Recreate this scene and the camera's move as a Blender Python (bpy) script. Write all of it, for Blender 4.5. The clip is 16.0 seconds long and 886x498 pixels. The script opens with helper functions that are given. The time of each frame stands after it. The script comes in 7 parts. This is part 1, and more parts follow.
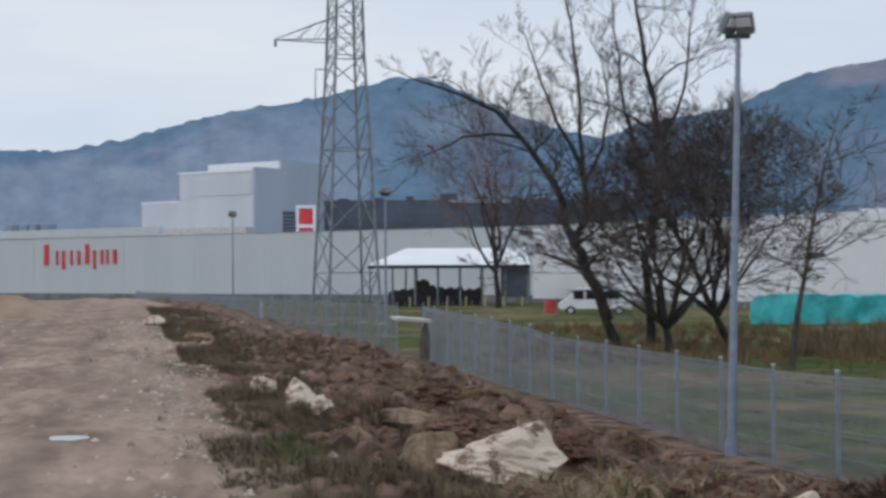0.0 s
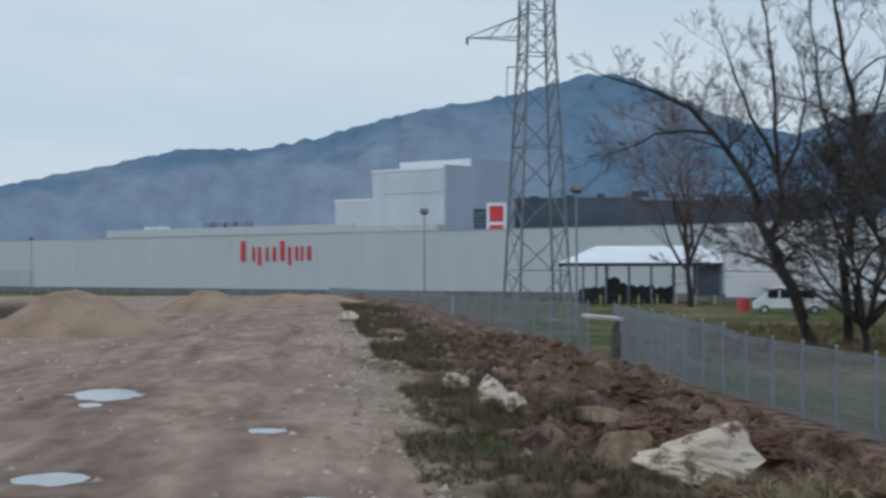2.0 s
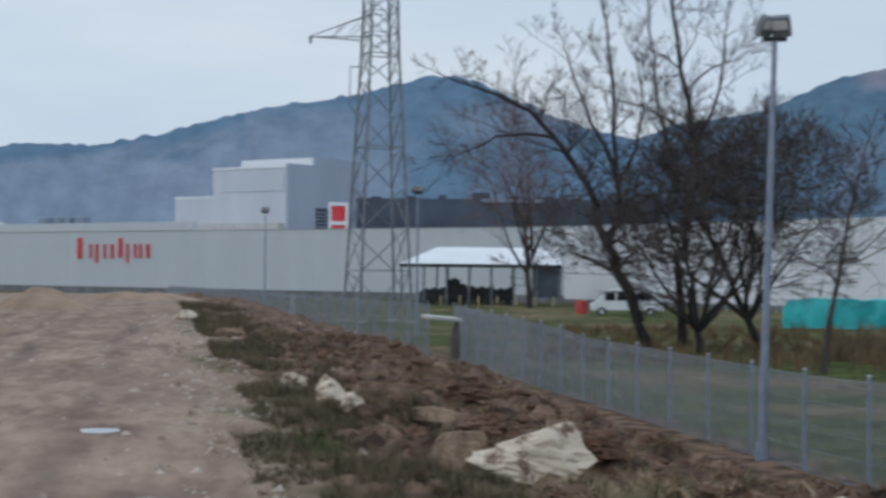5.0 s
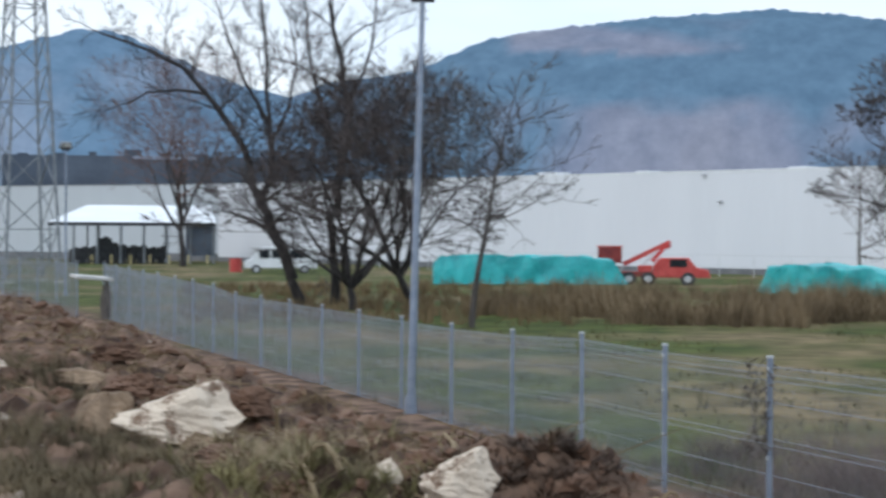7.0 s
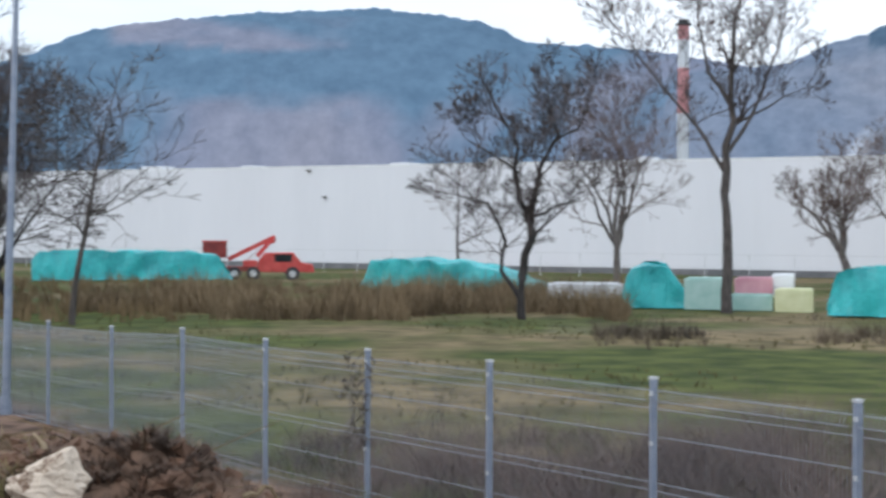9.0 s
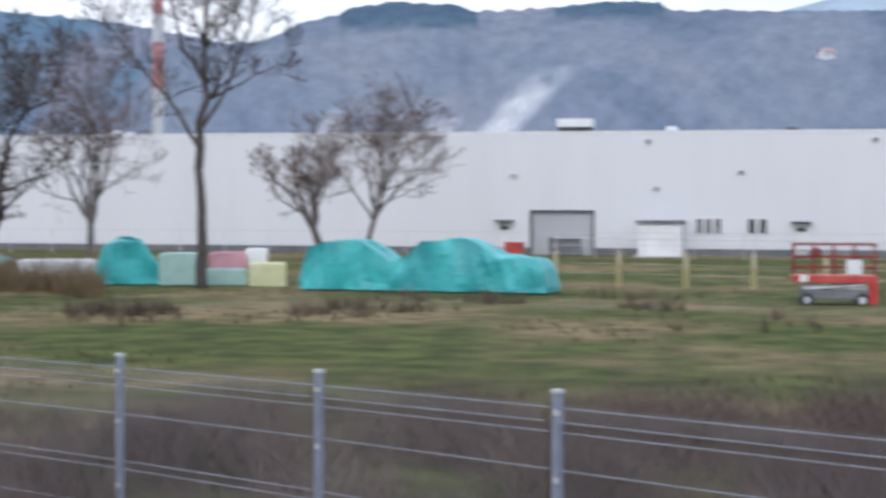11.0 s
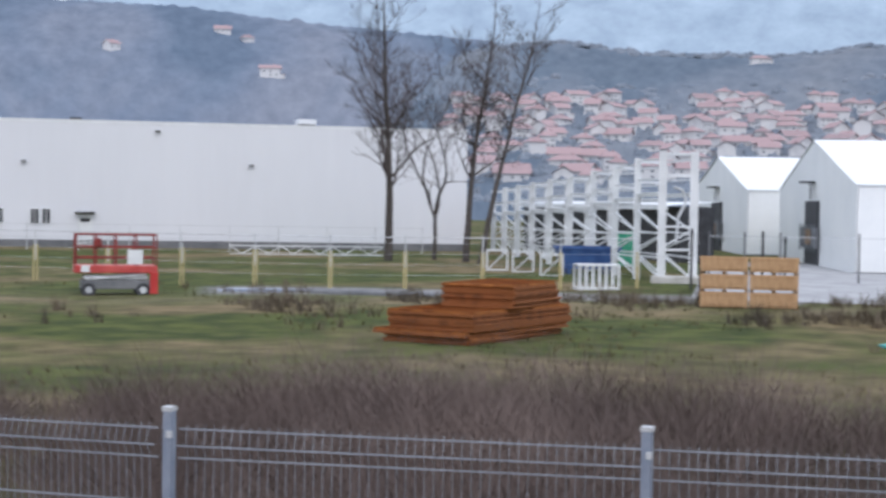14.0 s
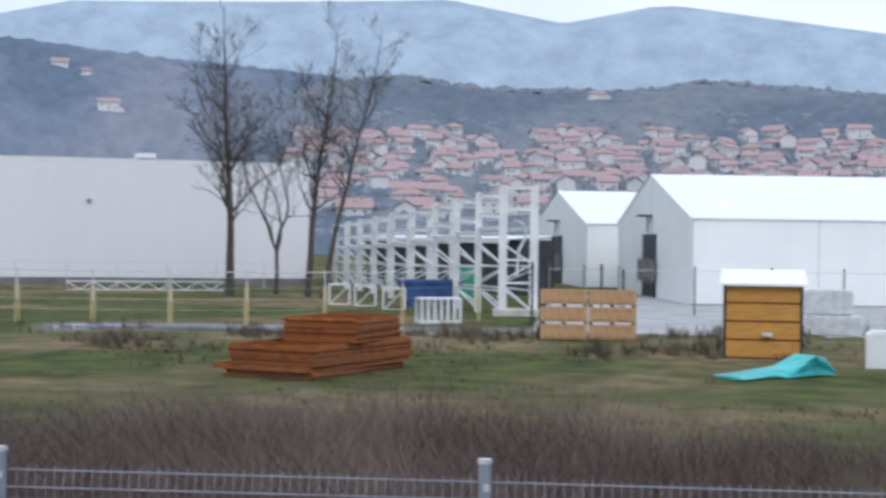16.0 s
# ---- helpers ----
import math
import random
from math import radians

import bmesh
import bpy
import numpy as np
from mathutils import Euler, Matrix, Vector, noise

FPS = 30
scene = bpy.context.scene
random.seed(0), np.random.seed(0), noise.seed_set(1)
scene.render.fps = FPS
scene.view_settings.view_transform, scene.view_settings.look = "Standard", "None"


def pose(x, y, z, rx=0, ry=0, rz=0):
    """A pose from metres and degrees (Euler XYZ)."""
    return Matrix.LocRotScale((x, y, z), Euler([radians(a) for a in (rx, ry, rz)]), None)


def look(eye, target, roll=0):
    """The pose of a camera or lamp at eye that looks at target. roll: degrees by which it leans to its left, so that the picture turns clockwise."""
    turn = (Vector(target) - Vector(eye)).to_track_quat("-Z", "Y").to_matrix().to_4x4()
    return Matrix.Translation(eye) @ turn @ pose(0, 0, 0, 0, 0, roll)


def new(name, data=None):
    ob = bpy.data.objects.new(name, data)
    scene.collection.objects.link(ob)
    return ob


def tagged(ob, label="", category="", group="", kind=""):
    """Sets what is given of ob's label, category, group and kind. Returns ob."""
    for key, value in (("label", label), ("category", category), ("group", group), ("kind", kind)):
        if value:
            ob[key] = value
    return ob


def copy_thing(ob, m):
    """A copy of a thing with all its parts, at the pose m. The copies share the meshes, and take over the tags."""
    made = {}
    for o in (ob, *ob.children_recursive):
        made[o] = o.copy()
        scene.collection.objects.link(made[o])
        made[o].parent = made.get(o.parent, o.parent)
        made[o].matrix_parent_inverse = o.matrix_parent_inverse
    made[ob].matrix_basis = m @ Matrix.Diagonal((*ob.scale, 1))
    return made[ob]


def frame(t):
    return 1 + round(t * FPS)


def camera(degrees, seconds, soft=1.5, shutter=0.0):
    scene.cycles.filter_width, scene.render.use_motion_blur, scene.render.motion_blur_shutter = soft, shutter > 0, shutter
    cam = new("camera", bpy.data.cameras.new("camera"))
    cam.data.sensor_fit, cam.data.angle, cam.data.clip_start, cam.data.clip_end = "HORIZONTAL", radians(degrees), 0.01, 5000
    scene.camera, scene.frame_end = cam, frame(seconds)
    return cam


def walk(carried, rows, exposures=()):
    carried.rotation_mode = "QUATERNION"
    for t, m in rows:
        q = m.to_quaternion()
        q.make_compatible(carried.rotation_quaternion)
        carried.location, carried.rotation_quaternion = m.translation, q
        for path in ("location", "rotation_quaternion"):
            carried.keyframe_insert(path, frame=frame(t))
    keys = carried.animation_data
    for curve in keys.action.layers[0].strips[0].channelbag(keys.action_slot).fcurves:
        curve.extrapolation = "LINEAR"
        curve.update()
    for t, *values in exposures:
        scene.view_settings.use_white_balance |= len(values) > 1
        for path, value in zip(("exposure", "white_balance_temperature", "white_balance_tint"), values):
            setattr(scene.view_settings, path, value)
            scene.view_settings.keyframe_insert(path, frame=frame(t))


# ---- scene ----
# A hand-held camera turns on the spot, at arm's length from the turning body.
EYE = 3.3
REACH = 0.30
cam = camera(30.26, 16.0, soft=3.0, shutter=0.5)
TURNS = [
    (0.0, 0.02, 0.87, -0.31), (0.5, -1.60, 1.07, 0.20), (1.0, -3.25, 1.43, -0.08), (1.5, -5.42, 0.95, -0.06),
    (2.0, -6.62, 0.80, -0.02), (2.5, -9.31, 0.25, -0.10), (3.0, -10.39, 0.11, -0.02), (3.2, -10.48, -0.04, -0.12),
    (5.3, 0.89, 0.89, 0.54), (5.5, 2.08, 0.72, 0.47), (6.0, 5.57, -0.28, 0.34), (6.5, 9.02, -0.56, 0.22),
    (7.0, 10.94, -0.56, 0.29), (7.5, 15.13, -1.03, 0.13), (8.0, 18.08, -1.10, 0.05), (8.2, 19.77, -0.89, 0.14),
    (10.3, 33.10, -1.11, 0.28), (10.5, 35.53, -1.08, 0.31), (11.0, 42.79, -1.46, 0.19), (11.5, 48.22, -1.50, 0.53),
    (12.0, 55.30, -1.61, 0.67), (12.5, 59.20, -1.74, 0.92), (13.0, 62.28, -2.05, 1.03), (13.5, 65.07, -1.71, 1.18),
    (14.0, 67.38, -1.56, 0.93), (14.5, 69.17, -1.61, 0.98), (15.0, 69.18, -1.39, 0.79), (15.5, 70.38, -0.25, 0.40),
    (16.0, 72.88, -0.29, 0.75)]
walk(cam, [(t, pose(REACH * math.sin(radians(a)), REACH * math.cos(radians(a)), EYE, 90 + p, -r, -a)) for t, a, p, r in TURNS],
     exposures=[(0.0, 0.36, 7050, 14), (0.6, 0.30, 6850, 13), (1.5, 0.22, 6650, 9), (2.8, 0.11, 6550, 6), (5.5, 0.31, 6700, 10), (6.5, 0.66, 6750, 10), (7.5, 0.97, 6850, 11), (11.0, 0.97, 7000, 17), (12.2, 0.94, 7000, 20), (13.5, 0.94, 7000, 18), (15.2, 0.92, 6950, 16), (16.0, 0.78, 6900, 15)])

# ---- world, sun, exposure ----
world = bpy.data.worlds.new("overcast_sky")
scene.world = world
world.use_nodes = True
wn, wl = world.node_tree.nodes, world.node_tree.links
wn.clear()
sky = wn.new("ShaderNodeTexSky")
sky.sky_type = "NISHITA"
sky.sun_disc = False
sky.sun_elevation, sky.sun_rotation = radians(28), radians(-60)
sky_dim = wn.new("ShaderNodeMixRGB")
sky_dim.blend_type, sky_dim.inputs[0].default_value = "MULTIPLY", 1.0
sky_dim.inputs[2].default_value = (0.07, 0.07, 0.07, 1)
w_at = wn.new("ShaderNodeTexCoord")
w_map = wn.new("ShaderNodeMapping")
w_map.inputs["Scale"].default_value = (2.0, 2.0, 9.0)
w_noise = wn.new("ShaderNodeTexNoise")
w_noise.inputs["Scale"].default_value, w_noise.inputs["Detail"].default_value = 1.6, 5.0
w_ramp = wn.new("ShaderNodeValToRGB")
w_ramp.color_ramp.elements[0].position, w_ramp.color_ramp.elements[0].color = 0.30, (0.50, 0.645, 0.835, 1)
w_ramp.color_ramp.elements[1].position, w_ramp.color_ramp.elements[1].color = 0.68, (0.67, 0.77, 0.89, 1)
w_mix = wn.new("ShaderNodeMixRGB")
w_mix.inputs[0].default_value = 0.88
w_bg = wn.new("ShaderNodeBackground")
w_out = wn.new("ShaderNodeOutputWorld")
wl.new(w_at.outputs["Generated"], w_map.inputs[0])
wl.new(w_map.outputs[0], w_noise.inputs["Vector"])
wl.new(w_noise.outputs[0], w_ramp.inputs[0])
wl.new(sky.outputs[0], sky_dim.inputs[1])
wl.new(sky_dim.outputs[0], w_mix.inputs[1])
wl.new(w_ramp.outputs[0], w_mix.inputs[2])
# an overcast sky brightens towards the zenith
w_split, w_rise, w_lift = wn.new("ShaderNodeSeparateXYZ"), wn.new("ShaderNodeMapRange"), wn.new("ShaderNodeMixRGB")
w_rise.inputs["From Min"].default_value, w_rise.inputs["From Max"].default_value = 0.2, 1.0
w_rise.inputs["To Min"].default_value, w_rise.inputs["To Max"].default_value = 1.0, 1.45
w_lift.blend_type, w_lift.inputs[0].default_value = "MULTIPLY", 1.0
wl.new(w_at.outputs["Generated"], w_split.inputs[0])
wl.new(w_split.outputs["Z"], w_rise.inputs["Value"])
wl.new(w_mix.outputs[0], w_lift.inputs[1])
wl.new(w_rise.outputs["Result"], w_lift.inputs[2])
wl.new(w_lift.outputs[0], w_bg.inputs[0])
wl.new(w_bg.outputs[0], w_out.inputs[0])
w_bg.inputs[1].default_value = 0.85

sun = new("sun", bpy.data.lights.new("sun", "SUN"))
sun.data.energy, sun.data.angle, sun.data.color = 0.45, radians(25), (1.0, 0.98, 0.96)
sun.matrix_world = look((-60, -40, 60), (0, 0, 0))
scene.view_settings.exposure = 0.0


# ---- materials ----
def surface(name, low, high, scale=2.0, rough=0.85, bump=0.0, metal=0.0, fine=0.0, stretch=(1, 1, 1), spread=(0.35, 0.65), vary=0.0, alpha=1.0):
    m = bpy.data.materials.new(name)
    m.use_nodes = True
    n, l = m.node_tree.nodes, m.node_tree.links
    b = n["Principled BSDF"]
    b.inputs["Roughness"].default_value, b.inputs["Metallic"].default_value = rough, metal
    b.inputs["Alpha"].default_value = alpha
    at = n.new("ShaderNodeTexCoord")
    mp = n.new("ShaderNodeMapping")
    mp.inputs["Scale"].default_value = stretch
    l.new(at.outputs["Object"], mp.inputs[0])
    t1 = n.new("ShaderNodeTexNoise")
    t1.inputs["Scale"].default_value, t1.inputs["Detail"].default_value = scale, 6.0
    t2 = n.new("ShaderNodeTexNoise")
    t2.inputs["Scale"].default_value, t2.inputs["Detail"].default_value = fine or scale * 9, 4.0
    for t in (t1, t2):
        l.new(mp.outputs[0], t.inputs["Vector"])
    add = n.new("ShaderNodeMath")
    add.operation = "MULTIPLY_ADD"
    add.inputs[1].default_value = 0.35
    l.new(t2.outputs[0], add.inputs[0])
    sub = n.new("ShaderNodeMath")
    sub.operation = "SUBTRACT"
    sub.inputs[1].default_value = 0.175
    l.new(t1.outputs[0], sub.inputs[0])
    l.new(sub.outputs[0], add.inputs[2])
    last = add.outputs[0]
    if vary:
        info = n.new("ShaderNodeObjectInfo")
        va = n.new("ShaderNodeMath")
        va.operation = "MULTIPLY_ADD"
        va.inputs[1].default_value = vary
        l.new(info.outputs["Random"], va.inputs[0])
        l.new(last, va.inputs[2])
        last = va.outputs[0]
    ramp = n.new("ShaderNodeValToRGB")
    ramp.color_ramp.elements[0].position, ramp.color_ramp.elements[1].position = spread
    ramp.color_ramp.elements[0].color, ramp.color_ramp.elements[1].color = (*low, 1), (*high, 1)
    l.new(last, ramp.inputs[0])
    l.new(ramp.outputs[0], b.inputs["Base Color"])
    if bump:
        bp = n.new("ShaderNodeBump")
        bp.inputs["Strength"].default_value, bp.inputs["Distance"].default_value = 0.6, bump
        l.new(add.outputs[0], bp.inputs["Height"])
        l.new(bp.outputs[0], b.inputs["Normal"])
    return m


def cladding(name, low, high, pitch, along):
    """Sheet cladding: faint rain streaks, and ribs at a true pitch along one local axis."""
    m = surface(name, low, high, 0.25, 0.55, stretch=(1, 1, 0.15))
    n, l = m.node_tree.nodes, m.node_tree.links
    wave = n.new("ShaderNodeTexWave")
    wave.bands_direction = along
    wave.inputs["Scale"].default_value = 0.314 / pitch
    at = n.new("ShaderNodeTexCoord")
    l.new(at.outputs["Object"], wave.inputs["Vector"])
    bp = n.new("ShaderNodeBump")
    bp.inputs["Strength"].default_value, bp.inputs["Distance"].default_value = 0.12, 0.02
    l.new(wave.outputs["Fac"], bp.inputs["Height"])
    l.new(bp.outputs[0], n["Principled BSDF"].inputs["Normal"])
    return m


GALV = surface("galvanised_steel", (0.21, 0.255, 0.33), (0.29, 0.335, 0.41), 6, 0.5, metal=0.35)
LATTICE = surface("lattice_steel", (0.14, 0.16, 0.18), (0.24, 0.26, 0.28), 3, 0.6, metal=0.3)
WIRE = surface("fence_wire", (0.20, 0.225, 0.265), (0.275, 0.305, 0.35), 3, 0.5)
# chimney red, paled and pinkened by haze put into the colour
CHIMNEY_RED = surface("hazed_chimney_red", (0.44, 0.19, 0.20), (0.52, 0.25, 0.26), 0.3, 0.8)
CONCRETE = surface("concrete", (0.38, 0.37, 0.35), (0.55, 0.54, 0.52), 2, 0.9, 0.01)
LIMESTONE = surface("limestone", (0.17, 0.105, 0.07), (0.60, 0.50, 0.40), 4.5, 0.95, 0.05, spread=(0.36, 0.47))
BROWN_ROCK = surface("earthy_rock", (0.10, 0.060, 0.035), (0.30, 0.21, 0.14), 2.0, 0.95, 0.05)
CLOD = surface("clay_clod", (0.036, 0.0175, 0.0105), (0.130, 0.070, 0.044), 3.0, 1.0, 0.05, vary=0.35)
BARK = surface("dark_bark", (0.018, 0.016, 0.017), (0.050, 0.044, 0.042), 8, 0.95, 0.01, stretch=(1, 1, 0.25))
BARK_MID = surface("brown_grey_bark", (0.042, 0.036, 0.034), (0.098, 0.084, 0.078), 8, 0.95, 0.01, stretch=(1, 1, 0.25))
BARK_PALE = surface("grey_bark", (0.075, 0.066, 0.062), (0.17, 0.15, 0.14), 8, 0.95, 0.01, stretch=(1, 1, 0.25))
TWIG = surface("twigs", (0.040, 0.033, 0.033), (0.092, 0.072, 0.069), 1.0, 0.95)
TWIG_RUSSET = surface("russet_twigs", (0.10, 0.055, 0.045), (0.17, 0.10, 0.085), 1.0, 0.95)
BRUSH = surface("dry_brush", (0.068, 0.047, 0.042), (0.158, 0.113, 0.098), 0.4, 0.95)
STRAW_PALE = surface("pale_straw", (0.17, 0.122, 0.070), (0.36, 0.275, 0.175), 1.5, 0.95)
STRAW = surface("dry_grass", (0.1080, 0.0720, 0.0360), (0.2160, 0.1512, 0.0792), 0.5, 0.95)
GREENERY = surface("green_grass", (0.0467, 0.0595, 0.0213), (0.1105, 0.1275, 0.0425), 0.6, 0.9)
WEED = surface("weeds", (0.070, 0.055, 0.032), (0.165, 0.125, 0.072), 0.8, 0.95)
TEAL = surface("teal_tarpaulin", (0.006, 0.27, 0.29), (0.020, 0.44, 0.45), 0.8, 0.45, 0.05)
WALL_PALE = cladding("pale_cladding", (0.675, 0.69, 0.73), (0.705, 0.72, 0.76), 1.0, "X")
WALL_GREY = cladding("grey_cladding", (0.475, 0.51, 0.545), (0.51, 0.545, 0.58), 1.0, "X")
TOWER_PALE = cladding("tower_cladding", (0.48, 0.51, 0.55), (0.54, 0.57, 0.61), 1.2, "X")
# darker, bluer copy of the tower cladding: the side's shade is painted in
TOWER_SHADED = cladding("tower_shaded_cladding", (0.31, 0.355, 0.43), (0.35, 0.395, 0.47), 1.2, "Y")
PARAPET = surface("parapet_sheet", (0.50, 0.535, 0.57), (0.54, 0.575, 0.61), 0.3, 0.6)
ROOFING = surface("roof_membrane", (0.30, 0.31, 0.33), (0.42, 0.43, 0.45), 0.2, 0.9)
PLINTH = surface("dark_plinth", (0.12, 0.125, 0.135), (0.20, 0.205, 0.215), 0.6, 0.9)
SHUTTER = cladding("roller_shutter", (0.40, 0.43, 0.46), (0.46, 0.49, 0.52), 0.12, "Z")
WHITE = surface("white_paint", (0.66, 0.68, 0.70), (0.76, 0.78, 0.80), 1.5, 0.5)
STEEL_WHITE = surface("white_painted_steel", (0.60, 0.62, 0.64), (0.74, 0.76, 0.78), 0.8, 0.5)
PVC = surface("white_membrane", (0.76, 0.785, 0.80), (0.82, 0.84, 0.85), 0.3, 0.5, 0.01)
PVC_ROOF = surface("white_roof_membrane", (0.70, 0.72, 0.74), (0.76, 0.78, 0.80), 0.3, 0.4, 0.02)
DARK = surface("dark_metal", (0.018, 0.020, 0.024), (0.04, 0.043, 0.05), 2, 0.6)
DARK_BLUE = surface("dark_blue_panels", (0.040, 0.053, 0.075), (0.072, 0.092, 0.122), 0.2, 0.7)
GLASS = surface("dark_glass", (0.015, 0.018, 0.022), (0.03, 0.035, 0.04), 1, 0.08)
RED = surface("red_paint", (0.42, 0.02, 0.02), (0.55, 0.045, 0.04), 2, 0.5)
RED_SIGN = surface("red_sign_paint", (0.60, 0.03, 0.04), (0.68, 0.06, 0.07), 0.5, 0.5)
RED_DARK = surface("worn_dark_red", (0.16, 0.018, 0.018), (0.27, 0.035, 0.03), 2, 0.7)
ORANGE_RED = surface("orange_red_paint", (0.44, 0.045, 0.042), (0.55, 0.085, 0.075), 2, 0.45)
RUST = surface("rusty_steel", (0.19, 0.058, 0.012), (0.36, 0.125, 0.028), 3, 0.95, 0.01)
RUST_DARK = surface("dark_rusty_steel", (0.125, 0.040, 0.014), (0.245, 0.080, 0.024), 4, 0.95, 0.02, vary=0.3)
PINE = surface("new_pine_boards", (0.4140, 0.2430, 0.1260), (0.5400, 0.3420, 0.1890), 2, 0.75, stretch=(6, 6, 1))
AMBER = surface("amber_boards", (0.4250, 0.1997, 0.0382), (0.5270, 0.2635, 0.0595), 2, 0.6, stretch=(1, 1, 5))
YELLOW = surface("faded_yellow_paint", (0.42, 0.35, 0.16), (0.52, 0.44, 0.23), 3, 0.7)
BLUE = surface("blue_paint", (0.02, 0.07, 0.22), (0.04, 0.11, 0.30), 2, 0.5)
GREEN_NET = surface("green_sheet", (0.01, 0.22, 0.13), (0.03, 0.30, 0.19), 2, 0.7)
PINK = surface("pink_wrap", (0.50, 0.22, 0.27), (0.60, 0.31, 0.35), 2, 0.6)
PALE_GREEN = surface("pale_green_wrap", (0.30, 0.50, 0.46), (0.40, 0.58, 0.54), 2, 0.6)
PALE_YELLOW = surface("pale_yellow_wrap", (0.55, 0.56, 0.32), (0.64, 0.65, 0.42), 2, 0.6)
WRAP = surface("silver_wrap", (0.42, 0.44, 0.46), (0.60, 0.62, 0.64), 3, 0.4, 0.02)
SAND = surface("heaped_sand", (0.215, 0.145, 0.100), (0.34, 0.24, 0.170), 0.8, 1.0, 0.05)
# tile red is greyed by haze mixed into its colour
TILE_RED = surface("hazed_roof_tiles", (0.255, 0.195, 0.210), (0.375, 0.262, 0.272), 0.05, 0.9, vary=0.4)
RENDER_WALL = surface("house_render", (0.36, 0.37, 0.40), (0.62, 0.62, 0.63), 0.05, 0.9, vary=0.45)
# far panes, lightened with the same painted haze
FAR_WINDOW = surface("hazed_window", (0.14, 0.16, 0.19), (0.18, 0.20, 0.23), 1, 0.4)
ASPHALT = surface("pale_yard", (0.28, 0.28, 0.29), (0.38, 0.38, 0.39), 0.5, 0.85)


def water_material():
    m = bpy.data.materials.new("puddle_water")
    m.use_nodes = True
    b = m.node_tree.nodes["Principled BSDF"]
    b.inputs["Base Color"].default_value = (0.20, 0.19, 0.18, 1)
    b.inputs["Roughness"].default_value = 0.06
    b.inputs["Specular IOR Level"].default_value = 1.0
    return m


WATER = water_material()


# ---- geometry helpers ----
class Geo:
    """Vertices and faces that become one mesh."""

    def __init__(self):
        self.v, self.f = [], []

    def box(self, c, s, rz=0.0, m=None):
        r = m or Matrix.Rotation(radians(rz), 4, "Z")
        k = len(self.v)
        for dx, dy, dz in ((-1, -1, -1), (1, -1, -1), (1, 1, -1), (-1, 1, -1), (-1, -1, 1), (1, -1, 1), (1, 1, 1), (-1, 1, 1)):
            self.v.append(tuple(Vector(c) + r @ Vector((dx * s[0] / 2, dy * s[1] / 2, dz * s[2] / 2))))
        for q in ((3, 2, 1, 0), (4, 5, 6, 7), (0, 1, 5, 4), (1, 2, 6, 5), (2, 3, 7, 6), (3, 0, 4, 7)):
            self.f.append(tuple(k + i for i in q))
        return self

    def span(self, a, b):
        """A box between two corners."""
        return self.box([(p + q) / 2 for p, q in zip(a, b)], [abs(q - p) for p, q in zip(a, b)])

    def tube(self, p, q, r0, r1=None, n=6, caps=True):
        p, q = Vector(p), Vector(q)
        r1 = r0 if r1 is None else r1
        d = (q - p).normalized()
        u = d.orthogonal().normalized()
        w = d.cross(u)
        k = len(self.v)
        for c, r in ((p, r0), (q, r1)):
            for i in range(n):
                a = 2 * math.pi * i / n
                self.v.append(tuple(c + r * (math.cos(a) * u + math.sin(a) * w)))
        for i in range(n):
            j = (i + 1) % n
            self.f.append((k + i, k + j, k + n + j, k + n + i))
        if caps:
            self.f.append(tuple(k + i for i in reversed(range(n))))
            self.f.append(tuple(k + n + i for i in range(n)))
        return self

    def pipe(self, path, radii, n=6):
        """One bent, tapering tube through a run of points."""
        path = [Vector(p) for p in path]
        k = len(self.v)
        u = None
        for i, (c, r) in enumerate(zip(path, radii)):
            d = (path[min(i + 1, len(path) - 1)] - path[max(i - 1, 0)]).normalized()
            u = d.orthogonal().normalized() if u is None else (u - d * u.dot(d)).normalized()
            w = d.cross(u)
            for j in range(n):
                a = 2 * math.pi * j / n
                self.v.append(tuple(c + r * (math.cos(a) * u + math.sin(a) * w)))
        for i in range(len(path) - 1):
            for j in range(n):
                a, b = k + i * n + j, k + i * n + (j + 1) % n
                self.f.append((a, b, b + n, a + n))
        end = k + (len(path) - 1) * n
        self.f.append(tuple(end + j for j in range(n)))
        return self

    def sheet(self, rows):
        """A grid of points."""
        k, w = len(self.v), len(rows[0])
        for row in rows:
            self.v.extend(tuple(p) for p in row)
        for i in range(len(rows) - 1):
            for j in range(w - 1):
                a = k + i * w + j
                self.f.append((a, a + 1, a + w + 1, a + w))
        return self

    def blade(self, p, q, w, side):
        """A thin bent leaf or stem: two triangles wide at the foot."""
        k = len(self.v)
        p, q, side = Vector(p), Vector(q), Vector(side) * w
        mid = (p + q) / 2 + Vector((0, 0, 0.06)) * (q - p).length
        self.v += [tuple(p - side), tuple(p + side), tuple(mid + side * 0.7), tuple(mid - side * 0.7), tuple(q)]
        self.f += [(k, k + 1, k + 2, k + 3), (k + 3, k + 2, k + 4)]
        return self

    def mesh(self, name, smooth=False):
        me = bpy.data.meshes.new(name)
        me.from_pydata(self.v, [], self.f)
        if smooth:
            me.polygons.foreach_set("use_smooth", [True] * len(me.polygons))
        me.update()
        return me


def thing(name, label, category, at=(0, 0, 0), rz=0.0, group="", kind=""):
    ob = new(name)
    ob.empty_display_size = 0.3
    ob.matrix_world = pose(*at, 0, 0, rz)
    return tagged(ob, label, category, group, kind)


